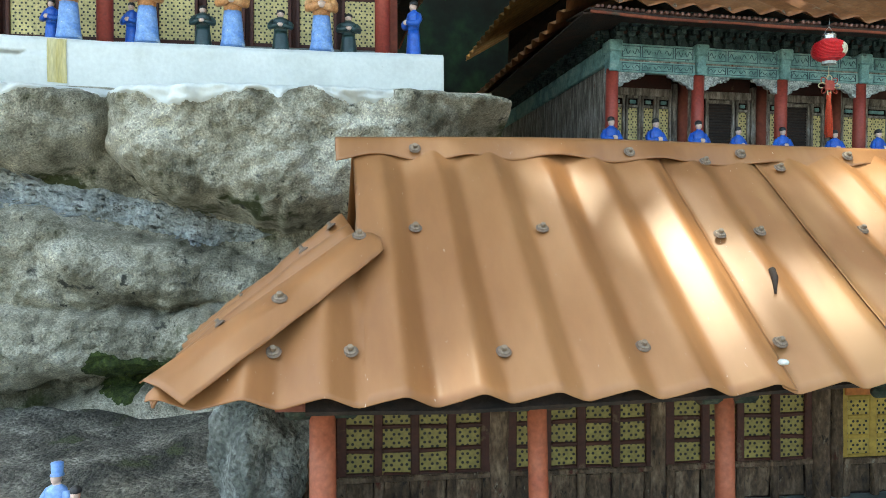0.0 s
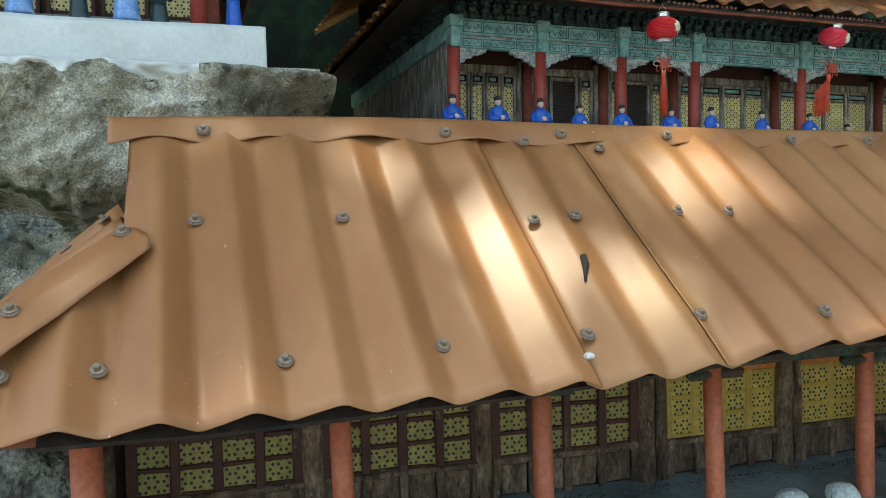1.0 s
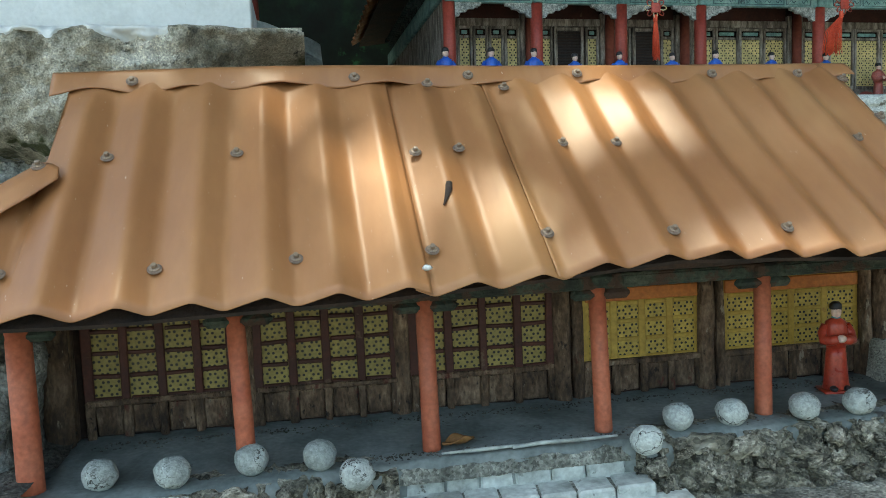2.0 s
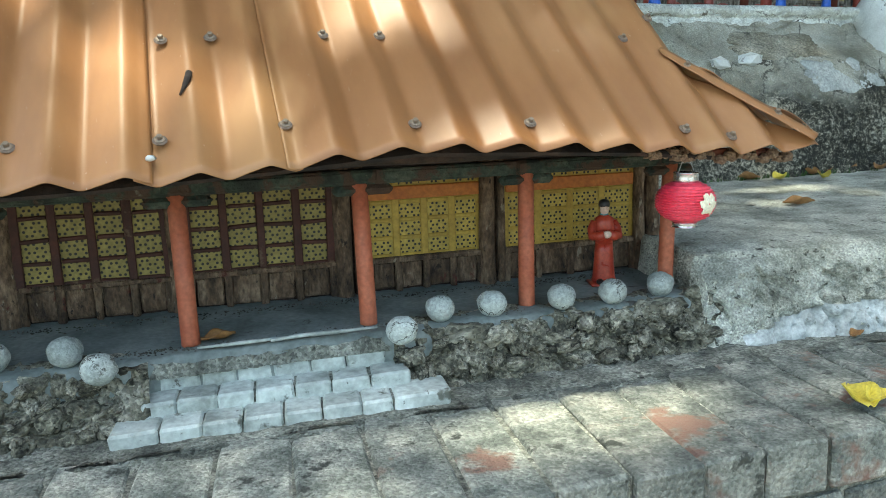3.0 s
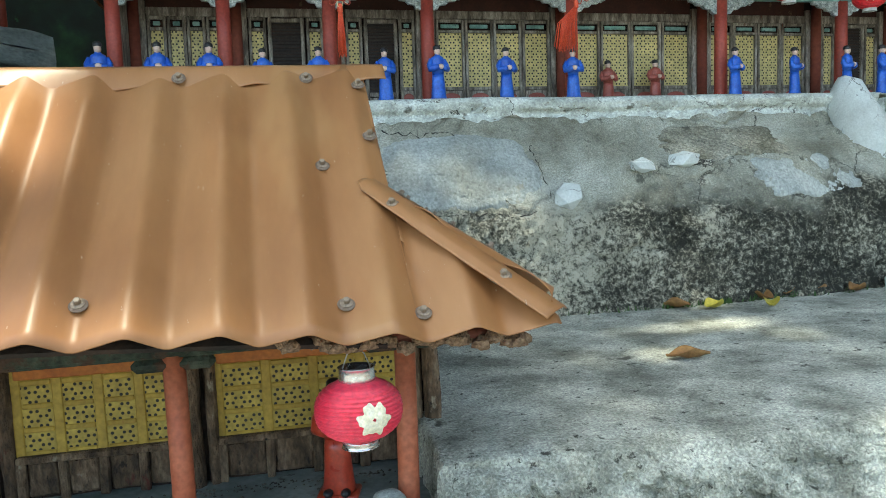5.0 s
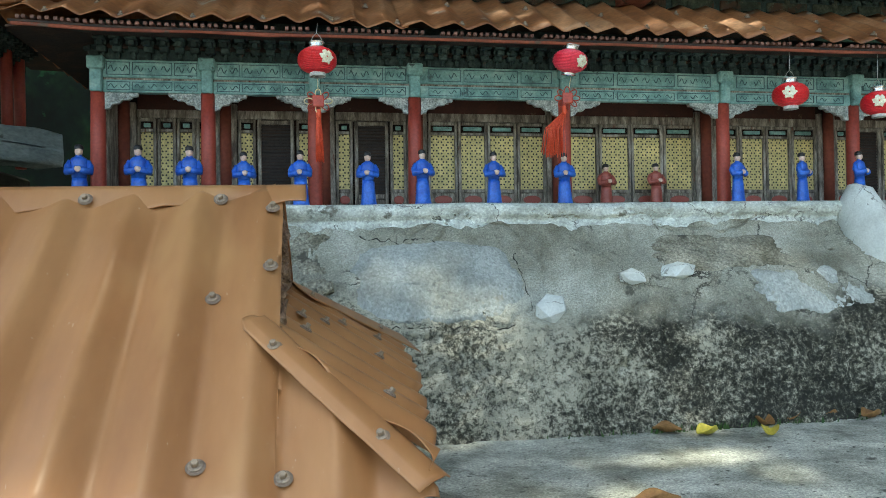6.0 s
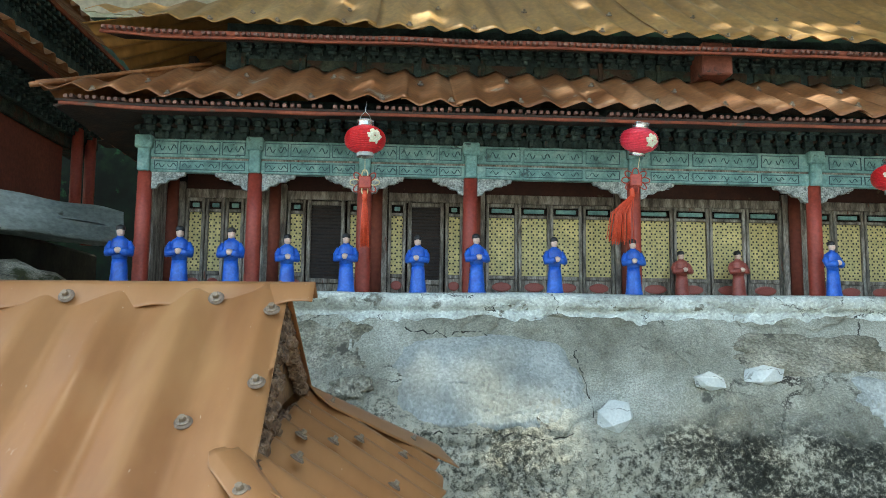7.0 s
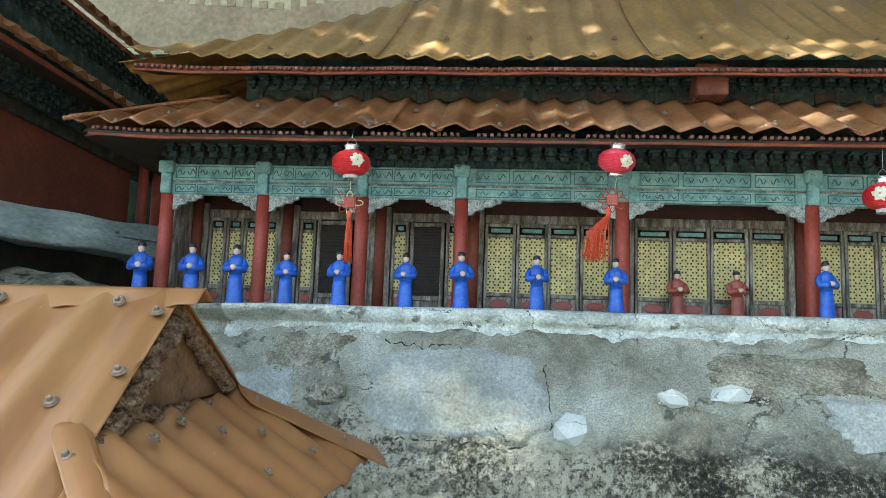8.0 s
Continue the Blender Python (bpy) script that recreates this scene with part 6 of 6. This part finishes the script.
    return Vector((x, 0.925 + 0.85 * v, z + 0.004 * fbm(x, v, 5, 3))) + Vector((0, -0.53, 0.85)) * (0.8 * wave(x + 0.018) - 0.004 + lift)
for x0, x1, lf in ((0.53, 1.22, 0.004), (1.20, 1.95, 0.0), (1.93, 2.7, 0.004), (2.68, 3.7, 0.0)):
    b = bmesh.new()
    sheet(b, lambda x, v: up_fn(x, v, lf), span(x0, x1, int((x1 - x0) / 0.0065)), span(0, 1, 16))
    thick(pp("upper_roof_sheet", b, "rust2", "faded brown corrugated sheet", True), 0.0014)
b = bmesh.new()
sheet(b, lambda y, v: Vector((0.52 + 0.85 * v, y + (1.775 - y) * v * (1 - smooth_step(1.775, 2.4, y)), 1.232 + 0.50 * v + 0.12 * v * v)) + Vector((-0.5, 0, 0.85)) * 0.008 * math.cos(2 * math.pi * y / 0.081), span(0.93, 2.4, 180), span(0, 1, 8))
thick(pp("side_roof_sheet", b, "rust2", "", True), 0.0014)
fascia_run(0.952, 1.222, 0.56, 3.6, "fascia", 0.013, "eave_board")
fascia_run(0.945, 1.206, 0.56, 3.6, "fascia", 0.006, "eave_board")
for i in range(190):
    x = 0.57 + i * 0.0157 + rd.uniform(-0.002, 0.002)
    if rd.random() < 0.08:
        continue
    piece("rafter_end", dent, palace, PO @ Matrix.Translation((x, 0.948, 1.2135 + 0.8 * eave_lift(x, 0.51))))
b = bmesh.new()
sheet(b, lambda x, v: Vector((x, 0.955 + 0.13 * v, 1.205 + 0.045 * v + 0.8 * eave_lift(x, 0.5) * (1 - v))), span(0.57, 3.6, 80), span(0, 1, 3))
thick(pp("eave_soffit", b, "dark_shade_wood", "", False), 0.005)
for x, v in [(0.62 + 0.155 * i, 0.08) for i in range(19)] + [(0.70 + 0.21 * i, 0.62) for i in range(14)]:
    p = low_fn(x, v, 0.004)
    piece("roof_screw", screw, palace, PO @ Matrix.Translation(p) @ Vector((0, -0.48, 0.87)).to_track_quat("Z", "Y").to_matrix().to_4x4())
for x, v in [(0.66 + 0.16 * i, 0.035) for i in range(18)] + [(0.9 + 0.24 * i, 0.3) for i in range(11)]:
    p = up_fn(x, v, 0.004)
    piece("roof_screw", screw, palace, PO @ Matrix.Translation(p) @ Vector((0, -0.53, 0.85)).to_track_quat("Z", "Y").to_matrix().to_4x4())

# ---- the second palace, on the slab ----
lp = thing("red_palace", "miniature palace with brick-red walls and rusty eaves", "palace", (-0.6, 1.3, 0.855))
LO = Matrix.Translation((0.6, -1.3, -0.855))
def lpart(name, b, mt, label="", smooth=False):
    return part(name, b, M[mt], lp, label, smooth, LO)
b = bmesh.new()
box(b, 0.03, 0.06, 0.86, 1.95, 0.858, 1.30)
lpart("end_wall", b, "redwall", "plain brick-red end wall")
b = bmesh.new()
box(b, -1.7, 0.03, 0.86, 0.88, 0.862, 1.30)
lpart("front_wall", b, "redwood", "dark red front wall")
for i in range(15):
    x0 = -1.65 + i * 0.112
    b = bmesh.new()
    box(b, x0 + 0.008, x0 + 0.092, 0.850, 0.858, 0.905, 1.02, 0.001)
    lpart("pierced_panel", b, "pierced_far", "cream yellow pierced window")
    for q in ((x0, x0 + 0.008, 0.86, 1.05), (x0 + 0.092, x0 + 0.10, 0.86, 1.05)):
        b = bmesh.new()
        box(b, q[0], q[1], 0.842, 0.86, q[2], q[3], 0.001)
        lpart("stile", b, "redwood")
    b = bmesh.new()
    box(b, x0, x0 + 0.10, 0.845, 0.86, 0.895, 0.905, 0.001)
    lpart("rail", b, "redwood")
b = bmesh.new()
box(b, -1.7, 0.02, 0.83, 0.85, 0.858, 0.893, 0.003)
lpart("dado", b, "slabgrey", "grey stone dado")
for x in (-1.25, -0.62, 0.012):
    b = bmesh.new()
    tube(b, [(x, 0.745, 0.85), (x, 0.745, 1.25)], 0.0185, 18)
    lpart("pillar", b, "pillar", "red painted round pillar", True)
for y in (1.98, 2.1):
    b = bmesh.new()
    tube(b, [(0.10, y, 0.85), (0.10, y, 1.32)], 0.02, 14)
    lpart("pillar", b, "pillar", "", True)
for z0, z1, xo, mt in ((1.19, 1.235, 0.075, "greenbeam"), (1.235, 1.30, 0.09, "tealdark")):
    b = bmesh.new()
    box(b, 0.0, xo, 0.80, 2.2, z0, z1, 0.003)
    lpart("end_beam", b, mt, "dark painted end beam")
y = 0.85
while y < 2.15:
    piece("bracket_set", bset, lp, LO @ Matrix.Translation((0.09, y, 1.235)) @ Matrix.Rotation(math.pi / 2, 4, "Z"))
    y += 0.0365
def lroof(xe, ze, rise, y0, y1, nm, soffit=0.2):
    b = bmesh.new()
    sheet(b, lambda y, v: Vector((xe - 0.30 * v, y, ze + rise * v + 0.05 * smooth_step(1.7, 2.25, y) * (1 - v))) + Vector((0.45, 0, 0.88)) * 0.010 * math.cos(2 * math.pi * y / 0.082), span(y0, y1, 200), span(0, 1, 8))
    thick(lpart(nm, b, "rust", "rusty corrugated sheet", True), 0.0014)
    b = bmesh.new()
    box(b, xe - 0.035, xe - 0.028, y0 + 0.02, y1 - 0.02, ze - 0.035, ze - 0.02)
    lpart("eave_board", b, "fascia")
    b = bmesh.new()
    sheet(b, lambda y, v: Vector((xe - 0.03 - soffit * v, y, ze - 0.03 + 0.01 * v)), [y0 + 0.02, y1 - 0.02], [0, 1])
    thick(lpart("eave_soffit", b, "dark_shade_wood"), 0.005)
    b = bmesh.new()
    sheet(b, lambda x, v: Vector((x, y0 - 0.24 + 0.28 * v, ze + rise * v)) + Vector((0, -0.45, 0.88)) * 0.010 * math.cos(2 * math.pi * x / 0.082), span(-1.7, xe, 200), span(0, 1, 8))
    thick(lpart(nm, b, "rust", "", True), 0.0014)
lroof(0.26, 1.33, 0.16, 0.78, 2.45, "lower_roof_sheet")
b = bmesh.new()
box(b, -1.7, 0.12, 0.95, 2.3, 1.40, 1.60)
lpart("upper_wall", b, "tealdark")
lroof(0.22, 1.585, 0.22, 0.9, 2.4, "upper_roof_sheet", 0.07)
y = 0.97
while y < 2.28:
    piece("bracket_set", bset, lp, LO @ Matrix.Translation((0.12, y, 1.485)) @ Matrix.Rotation(math.pi / 2, 4, "Z"))
    y += 0.0365
# ---- rocks, stairs, leaves ----
def boulderlet(name, seed, sx, sy, sz, at, label, mt="whiterock", rough=0.35, rot=0):
    b = stone_mesh(seed, sx * 1.1, sy, sz * 1.15, rough + 0.25, 1)
    bmesh.ops.subdivide_edges(b, edges=b.edges[:], cuts=2, use_grid_fill=True)
    for v in b.verts:
        v.co += 0.06 * min(sx, sz) * Vector(noise.noise_vector(v.co * (1.2 / min(sx, sz))))
    return solo(name, b, M[mt], label, "rock", at=pose(*at, 0, rot, 0))
boulderlet("white_stone", 31, 0.036, 0.022, 0.030, (1.71, 0.648, 0.345), "whitewashed stone set in the plaster wall", rot=-15)
boulderlet("white_stone", 32, 0.034, 0.02, 0.019, (1.918, 0.683, 0.405), "whitewashed stone set in the plaster wall")
boulderlet("white_stone", 33, 0.040, 0.02, 0.021, (2.042, 0.705, 0.417), "whitewashed stone set in the plaster wall")
b = bmesh.new()
tube(b, [(2.70, 0.73, 0.27), (2.69, 0.73, 0.31), (2.665, 0.75, 0.38), (2.625, 0.78, 0.47), (2.60, 0.80, 0.55), (2.588, 0.81, 0.60), (2.583, 0.812, 0.622)], [0.03, 0.062, 0.078, 0.075, 0.058, 0.035, 0.012], 26)
for v in b.verts:
    v.co += 0.012 * Vector(noise.noise_vector(v.co * 16)) + 0.004 * Vector(noise.noise_vector(v.co * 55))
solo("standing_stone", b, M["whiterock"], "tall white pointed stone leaning against the wall", "rock", smooth=True)
boulderlet("mossy_rock", 51, 0.12, 0.07, 0.10, (2.83, 0.63, 0.16), "dark mossy rock below the stair", "shelf", 0.2)
boulderlet("white_stone", 36, 0.07, 0.05, 0.05, (2.98, 0.84, 0.57), "pale rounded stone at the stair head", rot=20)
# stone stair rising to the terrace
stair = thing("stone_stair", "narrow stair of pale grey stone courses rising to the terrace", "stair", (2.95, 0.8, 0.07))
TO = Matrix.Translation((-2.95, -0.8, -0.07))
rz = random.Random(6)
for k in range(6):
    z0, y0 = 0.30 + 0.045 * k, 0.67 + 0.035 * k
    x = 2.70
    while x < 3.3:
        w = rz.uniform(0.045, 0.08)
        b = bmesh.new()
        box(b, x + 0.001, x + w - 0.001, y0 + rz.uniform(-0.005, 0.005), y0 + 0.16, z0, z0 + 0.044, 0.006)
        for v in b.verts:
            v.co += 0.0035 * Vector(noise.noise_vector(v.co * 40))
        part("stair_stone", b, M["stepstone"], stair, at=TO)
        x += w
b = bmesh.new()
sheet(b, lambda x, z: Vector((x, 0.66 + 0.03 * fbm(x, z, 0, 6) + 0.04 * groove(x - 2.86, 0.1) * groove(z - 0.2, 0.08), z)), span(2.5, 3.5, 60), span(0.05, 0.31, 20))
part("stair_foot", b, M["rock"], stair, "dark mossy stone below the stair", True, TO)
rnd = thing("round_steps", "three round grey stone steps on the ledge", "steps", (2.655, 0.42, 0.07))
for k, r in enumerate((0.21, 0.165, 0.12)):
    n = int(2 * math.pi * r / 0.075)
    for i in range(n):
        b = bmesh.new()
        a0, a1 = 2 * math.pi * i / n + 0.012, 2 * math.pi * (i + 1) / n - 0.012
        vs = []
        for zz in (0.034 * k, 0.034 * k + 0.032):
            vs.append([b.verts.new(((r if q else r - 0.07) * math.cos(a), (r if q else r - 0.07) * math.sin(a), zz)) for q, a in ((0, a0), (1, a0), (1, (a0 + a1) / 2), (1, a1), (0, a1))])
        b.faces.new(vs[0][::-1])
        b.faces.new(vs[1])
        for j in range(5):
            b.faces.new((vs[0][j], vs[0][(j + 1) % 5], vs[1][(j + 1) % 5], vs[1][j]))
        for v in b.verts:
            v.co += 0.003 * Vector(noise.noise_vector(v.co * 40))
        part("step_stone", b, M["stepstone"], rnd)
    b = bmesh.new()
    lathe(b, [(r - 0.06, 0.0), (r - 0.06, 0.034 * k + 0.030)], 24)
    part("step_core", b, M["mortar"], rnd)

def leaf(name, x, y, z, L, W, rot, mt, label, curl=0.25):
    b = bmesh.new()
    sheet(b, lambda u, v: Vector((L * (u - 0.5), W * v * math.sin(math.pi * min(0.98, max(0.03, u))) ** 0.7 * (1.1 - 0.3 * u), curl * L * (0.6 * (u - 0.5) ** 2 + 0.5 * v * v * math.sin(3 * u)) + 0.004 + 0.002 * math.sin(9 * u + 4 * v))), span(0, 1, 12), span(-1, 1, 6))
    ob = solo(name, b, M[mt], label, "leaf", "fallen leaves", smooth=True, at=pose(x, y, z, 0, 0, rot))
    return thick(ob, 0.0008)
leaf("fallen_leaf", 1.237, -0.532, -0.079, 0.075, 0.024, 68, "leafyellow", "curled yellow leaf lying on the bricks", 0.5)
leaf("fallen_leaf", 1.257, -0.545, -0.077, 0.05, 0.016, 20, "leafyellow", "torn half of a yellow leaf on the bricks", 0.6)
leaf("fallen_leaf", 1.71, 0.112, 0.072, 0.075, 0.017, -12, "leafbrown", "dry brown leaf lying on the ledge", 0.4)
for x, y, r, mt in ((2.0, 0.506, 20, "leafyellow"), (2.12, 0.469, 60, "leafyellow"), (1.93, 0.55, 150, "leafbrown"), (2.16, 0.56, 100, "leafbrown"), (2.33, 0.585, 10, "leafbrown"), (2.42, 0.56, 200, "leafbrown"), (2.25, 0.59, 40, "leafbrown")):
    leaf("fallen_leaf", x, y, 0.074, 0.06, 0.018, r, mt, "small dry leaf at the foot of the wall", 0.6)
leaf("fallen_leaf", 1.46, -0.31, -0.082, 0.04, 0.01, 20, "leafbrown", "small brown leaf on the bricks", 0.4)
leaf("fallen_leaf", 0.43, -0.175, 0.003, 0.05, 0.012, 15, "leafbrown", "brown leaf by the column foot", 0.4)
# twigs on the platform edge
b = bmesh.new()
tube(b, [(0.50, -0.210, 0.004), (0.54, -0.208, 0.006), (0.60, -0.215, 0.007), (0.655, -0.212, 0.006)], [0.002, 0.0032, 0.003, 0.0015], 7)
solo("twig", b, M["stepstone"], "pale dry twig on the platform edge", "twig", smooth=True)
b = bmesh.new()
tube(b, [(0.40, -0.200, 0.003), (0.46, -0.206, 0.005), (0.52, -0.203, 0.004)], [0.0015, 0.003, 0.002], 7)
solo("twig", b, M["stepstone"], "pale dry twig on the platform edge", "twig", smooth=True)
# crumbs of mortar and dirt along the foot of the facade and the platform edge
rc = random.Random(21)
crumb_v, crumb_f = [], []
for i in range(900):
    x = rc.uniform(-0.1, 1.2)
    if i % 3:
        y, z = -0.004 - 0.036 * x - abs(rc.gauss(0, 0.016)), 0.006
    else:
        x = rc.choice((rc.uniform(0.26, 0.40), rc.uniform(0.3, 0.7), rc.uniform(0.6, 1.15)))
        y, z = -0.188 + rc.gauss(0, 0.008), 0.002
    q, k = rc.uniform(0.0008, 0.0023), len(crumb_v)
    a = rc.uniform(0, 6.28)
    for d in range(4):
        crumb_v.append((x + q * 1.3 * math.cos(a + d * 1.57), y + q * math.sin(a + d * 1.57), z - 0.002))
    crumb_v.append((x + q * rc.uniform(-0.6, 0.6), y, z - 0.001 + 0.5 * q))
    crumb_f += [(k, k + 1, k + 4), (k + 1, k + 2, k + 4), (k + 2, k + 3, k + 4), (k + 3, k, k + 4)]
me = bpy.data.meshes.new("crumbs")
me.from_pydata(crumb_v, [], crumb_f)
me.materials.append(M["shelf"])
tagged(new("crumbs", me), "crumbs of mortar and dirt strewn on the platform", "debris", kind="stuff")
# small weed growing from the wall
b = bmesh.new()
rv = random.Random(4)
for i in range(26):
    p = wall_at(1.062, 0.445) + Vector((rv.gauss(0, 0.007), -0.004 - rv.uniform(0, 0.012), rv.gauss(0, 0.010)))
    u = Vector((rv.uniform(-1, 1), rv.uniform(-0.5, 0), rv.uniform(-0.3, 1))).normalized() * rv.uniform(0.004, 0.008)
    w = u.orthogonal().normalized() * 0.0025
    b.faces.new([b.verts.new(q) for q in (p, p + u * 0.5 + w, p + u, p + u * 0.5 - w)])
M["weed"] = material("bright_green_weed", [(0.06, 0.16, 0.02), (0.12, 0.26, 0.04)], 0.6, 40, 200, 0.1, 0.001)
solo("wall_weed", b, M["weed"], "small bright green weed in a crack of the wall", "weeds", kind="stuff")
# weeds at the wall foot
b = bmesh.new()
rw = random.Random(9)
for i in range(420):
    x = rw.gauss(2.05, 0.16)
    y = 0.575 + rw.uniform(-0.02, 0.015)
    h, a = rw.uniform(0.006, 0.022), rw.uniform(0, 6.28)
    p = Vector((x, y, 0.07))
    q = Vector((math.cos(a), math.sin(a), 0)) * 0.003
    b.faces.new([b.verts.new(p - q), b.verts.new(p + q), b.verts.new(p + Vector((q.y * 2, -0.004, h)))])
solo("weeds", b, M["leafgreen"], "small green weeds along the wall foot", "weeds", kind="stuff")

# ---- tree whose crown breaks the sun ----
tree = thing("tree", "broad leafy tree whose crown shades the models", "tree", (0.6, -4.6, -0.42))
b = bmesh.new()
tube(b, [(0, 0, 0), (0.02, 0.05, 0.8), (0.05, 0.25, 1.7), (0.05, 0.8, 2.6), (0.0, 1.8, 3.2)], [0.2, 0.16, 0.14, 0.11, 0.07], 14)
part("trunk", b, M["bark"], tree, "", True)
rt = random.Random(12)
for i in range(9):
    a = radians(-10 + i * 25)
    e = Vector((2.6 * math.cos(a) * rt.uniform(0.7, 1.1), 2.2 + 2.4 * math.sin(a), 3.35 + rt.uniform(-0.1, 0.3)))
    b = bmesh.new()
    p = Vector((0.03, 0.6 + 0.1 * i, 2.4 + 0.08 * i))
    tube(b, [p, p.lerp(e, 0.35) + Vector((0, 0, 0.18)), p.lerp(e, 0.7) + Vector((0, 0, 0.15)), e], [0.06, 0.045, 0.03, 0.012], 8)
    part("limb", b, M["bark"], tree, "", True)
GAPS = [(0.36, -0.12, 0.44, 0.032, 0.11), (0.30, -0.22, 0.36, 0.03, 0.10), (0.20, -0.03, 0.52, 0.03, 0.05), (0.62, -0.10, 0.46, 0.04, 0.09), (0.77, -0.06, 0.49, 0.045, 0.09), (0.69, -0.05, 0.50, 0.03, 0.06), (0.47, -0.25, 0.33, 0.03, 0.06), (0.02, -0.03, 0.52, 0.02, 0.04),
        (0.86, -0.43, -0.08, 0.17, 0.10), (1.02, -0.42, -0.08, 0.08, 0.05), (1.5, -0.1, 0.07, 0.11, 0.015), (1.62, 0.18, 0.07, 0.10, 0.02), (1.9, 0.35, 0.07, 0.14, 0.05), (1.56, 0.63, 0.28, 0.07, 0.03), (2.35, 0.93, 1.02, 0.10, 0.04), (2.5, 1.1, 1.35, 0.12, 0.03), (1.95, -0.3, 0.0, 0.2, 0.06)]
kx, ky = SUN_TO.x / SUN_TO.z, SUN_TO.y / SUN_TO.z
verts, faces = [], []
nl = 0
while nl < 13000:
    cx, cy, cz = rt.uniform(-1.6, 4.4), rt.uniform(-0.62, 2.2), rt.uniform(2.5, 3.3)
    for q in range(14):
        x, y, z = cx + rt.gauss(0, 0.16), cy + rt.gauss(0, 0.16), cz + rt.gauss(0, 0.08)
        keep = True
        for gx, gy, gz, rx, ry in GAPS:
            ex, ey = x - kx * (z - gz) - gx, y - ky * (z - gz) - gy
            if (ex / (rx + 0.02)) ** 2 + (ey / (ry + 0.02)) ** 2 < 1:
                keep = False
        if not keep:
            continue
        L, W = rt.uniform(0.07, 0.10), rt.uniform(0.035, 0.05)
        m = Euler((rt.gauss(0, 0.5), rt.gauss(0, 0.5), rt.uniform(0, 6.28))).to_matrix()
        k = len(verts)
        for p in ((-L, 0, 0), (-0.2 * L, -W, 0.006), (L, 0, -0.01), (-0.2 * L, W, 0.006)):
            v = m @ Vector(p)
            verts.append((x + v.x - 0.6, y + v.y + 4.6, z + v.z + 0.42))
        faces.append((k, k + 1, k + 2, k + 3))
        nl += 1
me = bpy.data.meshes.new("crown")
me.from_pydata(verts, [], faces)
me.materials.append(M["leafgreen"])
crown = new("crown", me)
crown.parent = tree

# ---- brick course along the bench edge ----
rb = random.Random(1)
kerb = thing("brick_edging", "row of worn mossy bricks laid on end along the bench edge", "brick edging", (0.8, -0.48, -0.14), kind="structure")
KO = Matrix.Translation((-0.8, 0.48, 0.14))
bricks = []
for k in range(6):
    b = bmesh.new()
    box(b, -0.0438, 0.0438, -0.135, 0.135, -0.04, 0.031, 0.004)
    for v in b.verts:
        v.co += 0.0035 * Vector(noise.noise_vector(v.co * 22 + Vector((k * 5, 0, 0))))
        v.co.x += 0.09 * v.co.y
    bricks.append(mesh_of("brick", b, M["brick"]))
for i in range(44):
    x = 1.007 + 0.0932 * (i - 21)
    piece("brick", bricks[i % 6], kerb, KO @ Matrix.Translation((x, -0.460 + rb.uniform(-0.005, 0.005), -0.117 + rb.uniform(-0.002, 0.002))) @ Matrix.Rotation(radians(rb.uniform(-1.0, 1.0)), 4, "Z"))
    piece("brick", bricks[(i + 3) % 6], kerb, KO @ Matrix.Translation((x + 0.03, -0.456 + rb.uniform(-0.005, 0.005), -0.197)) @ Matrix.Rotation(radians(rb.uniform(-1.0, 1.0)), 4, "Z"))
b = bmesh.new()
box(b, -1.6, 3.4, -0.584, -0.34, -0.44, -0.0905)
part("joint_mortar", b, M["mortar"], kerb, at=KO)
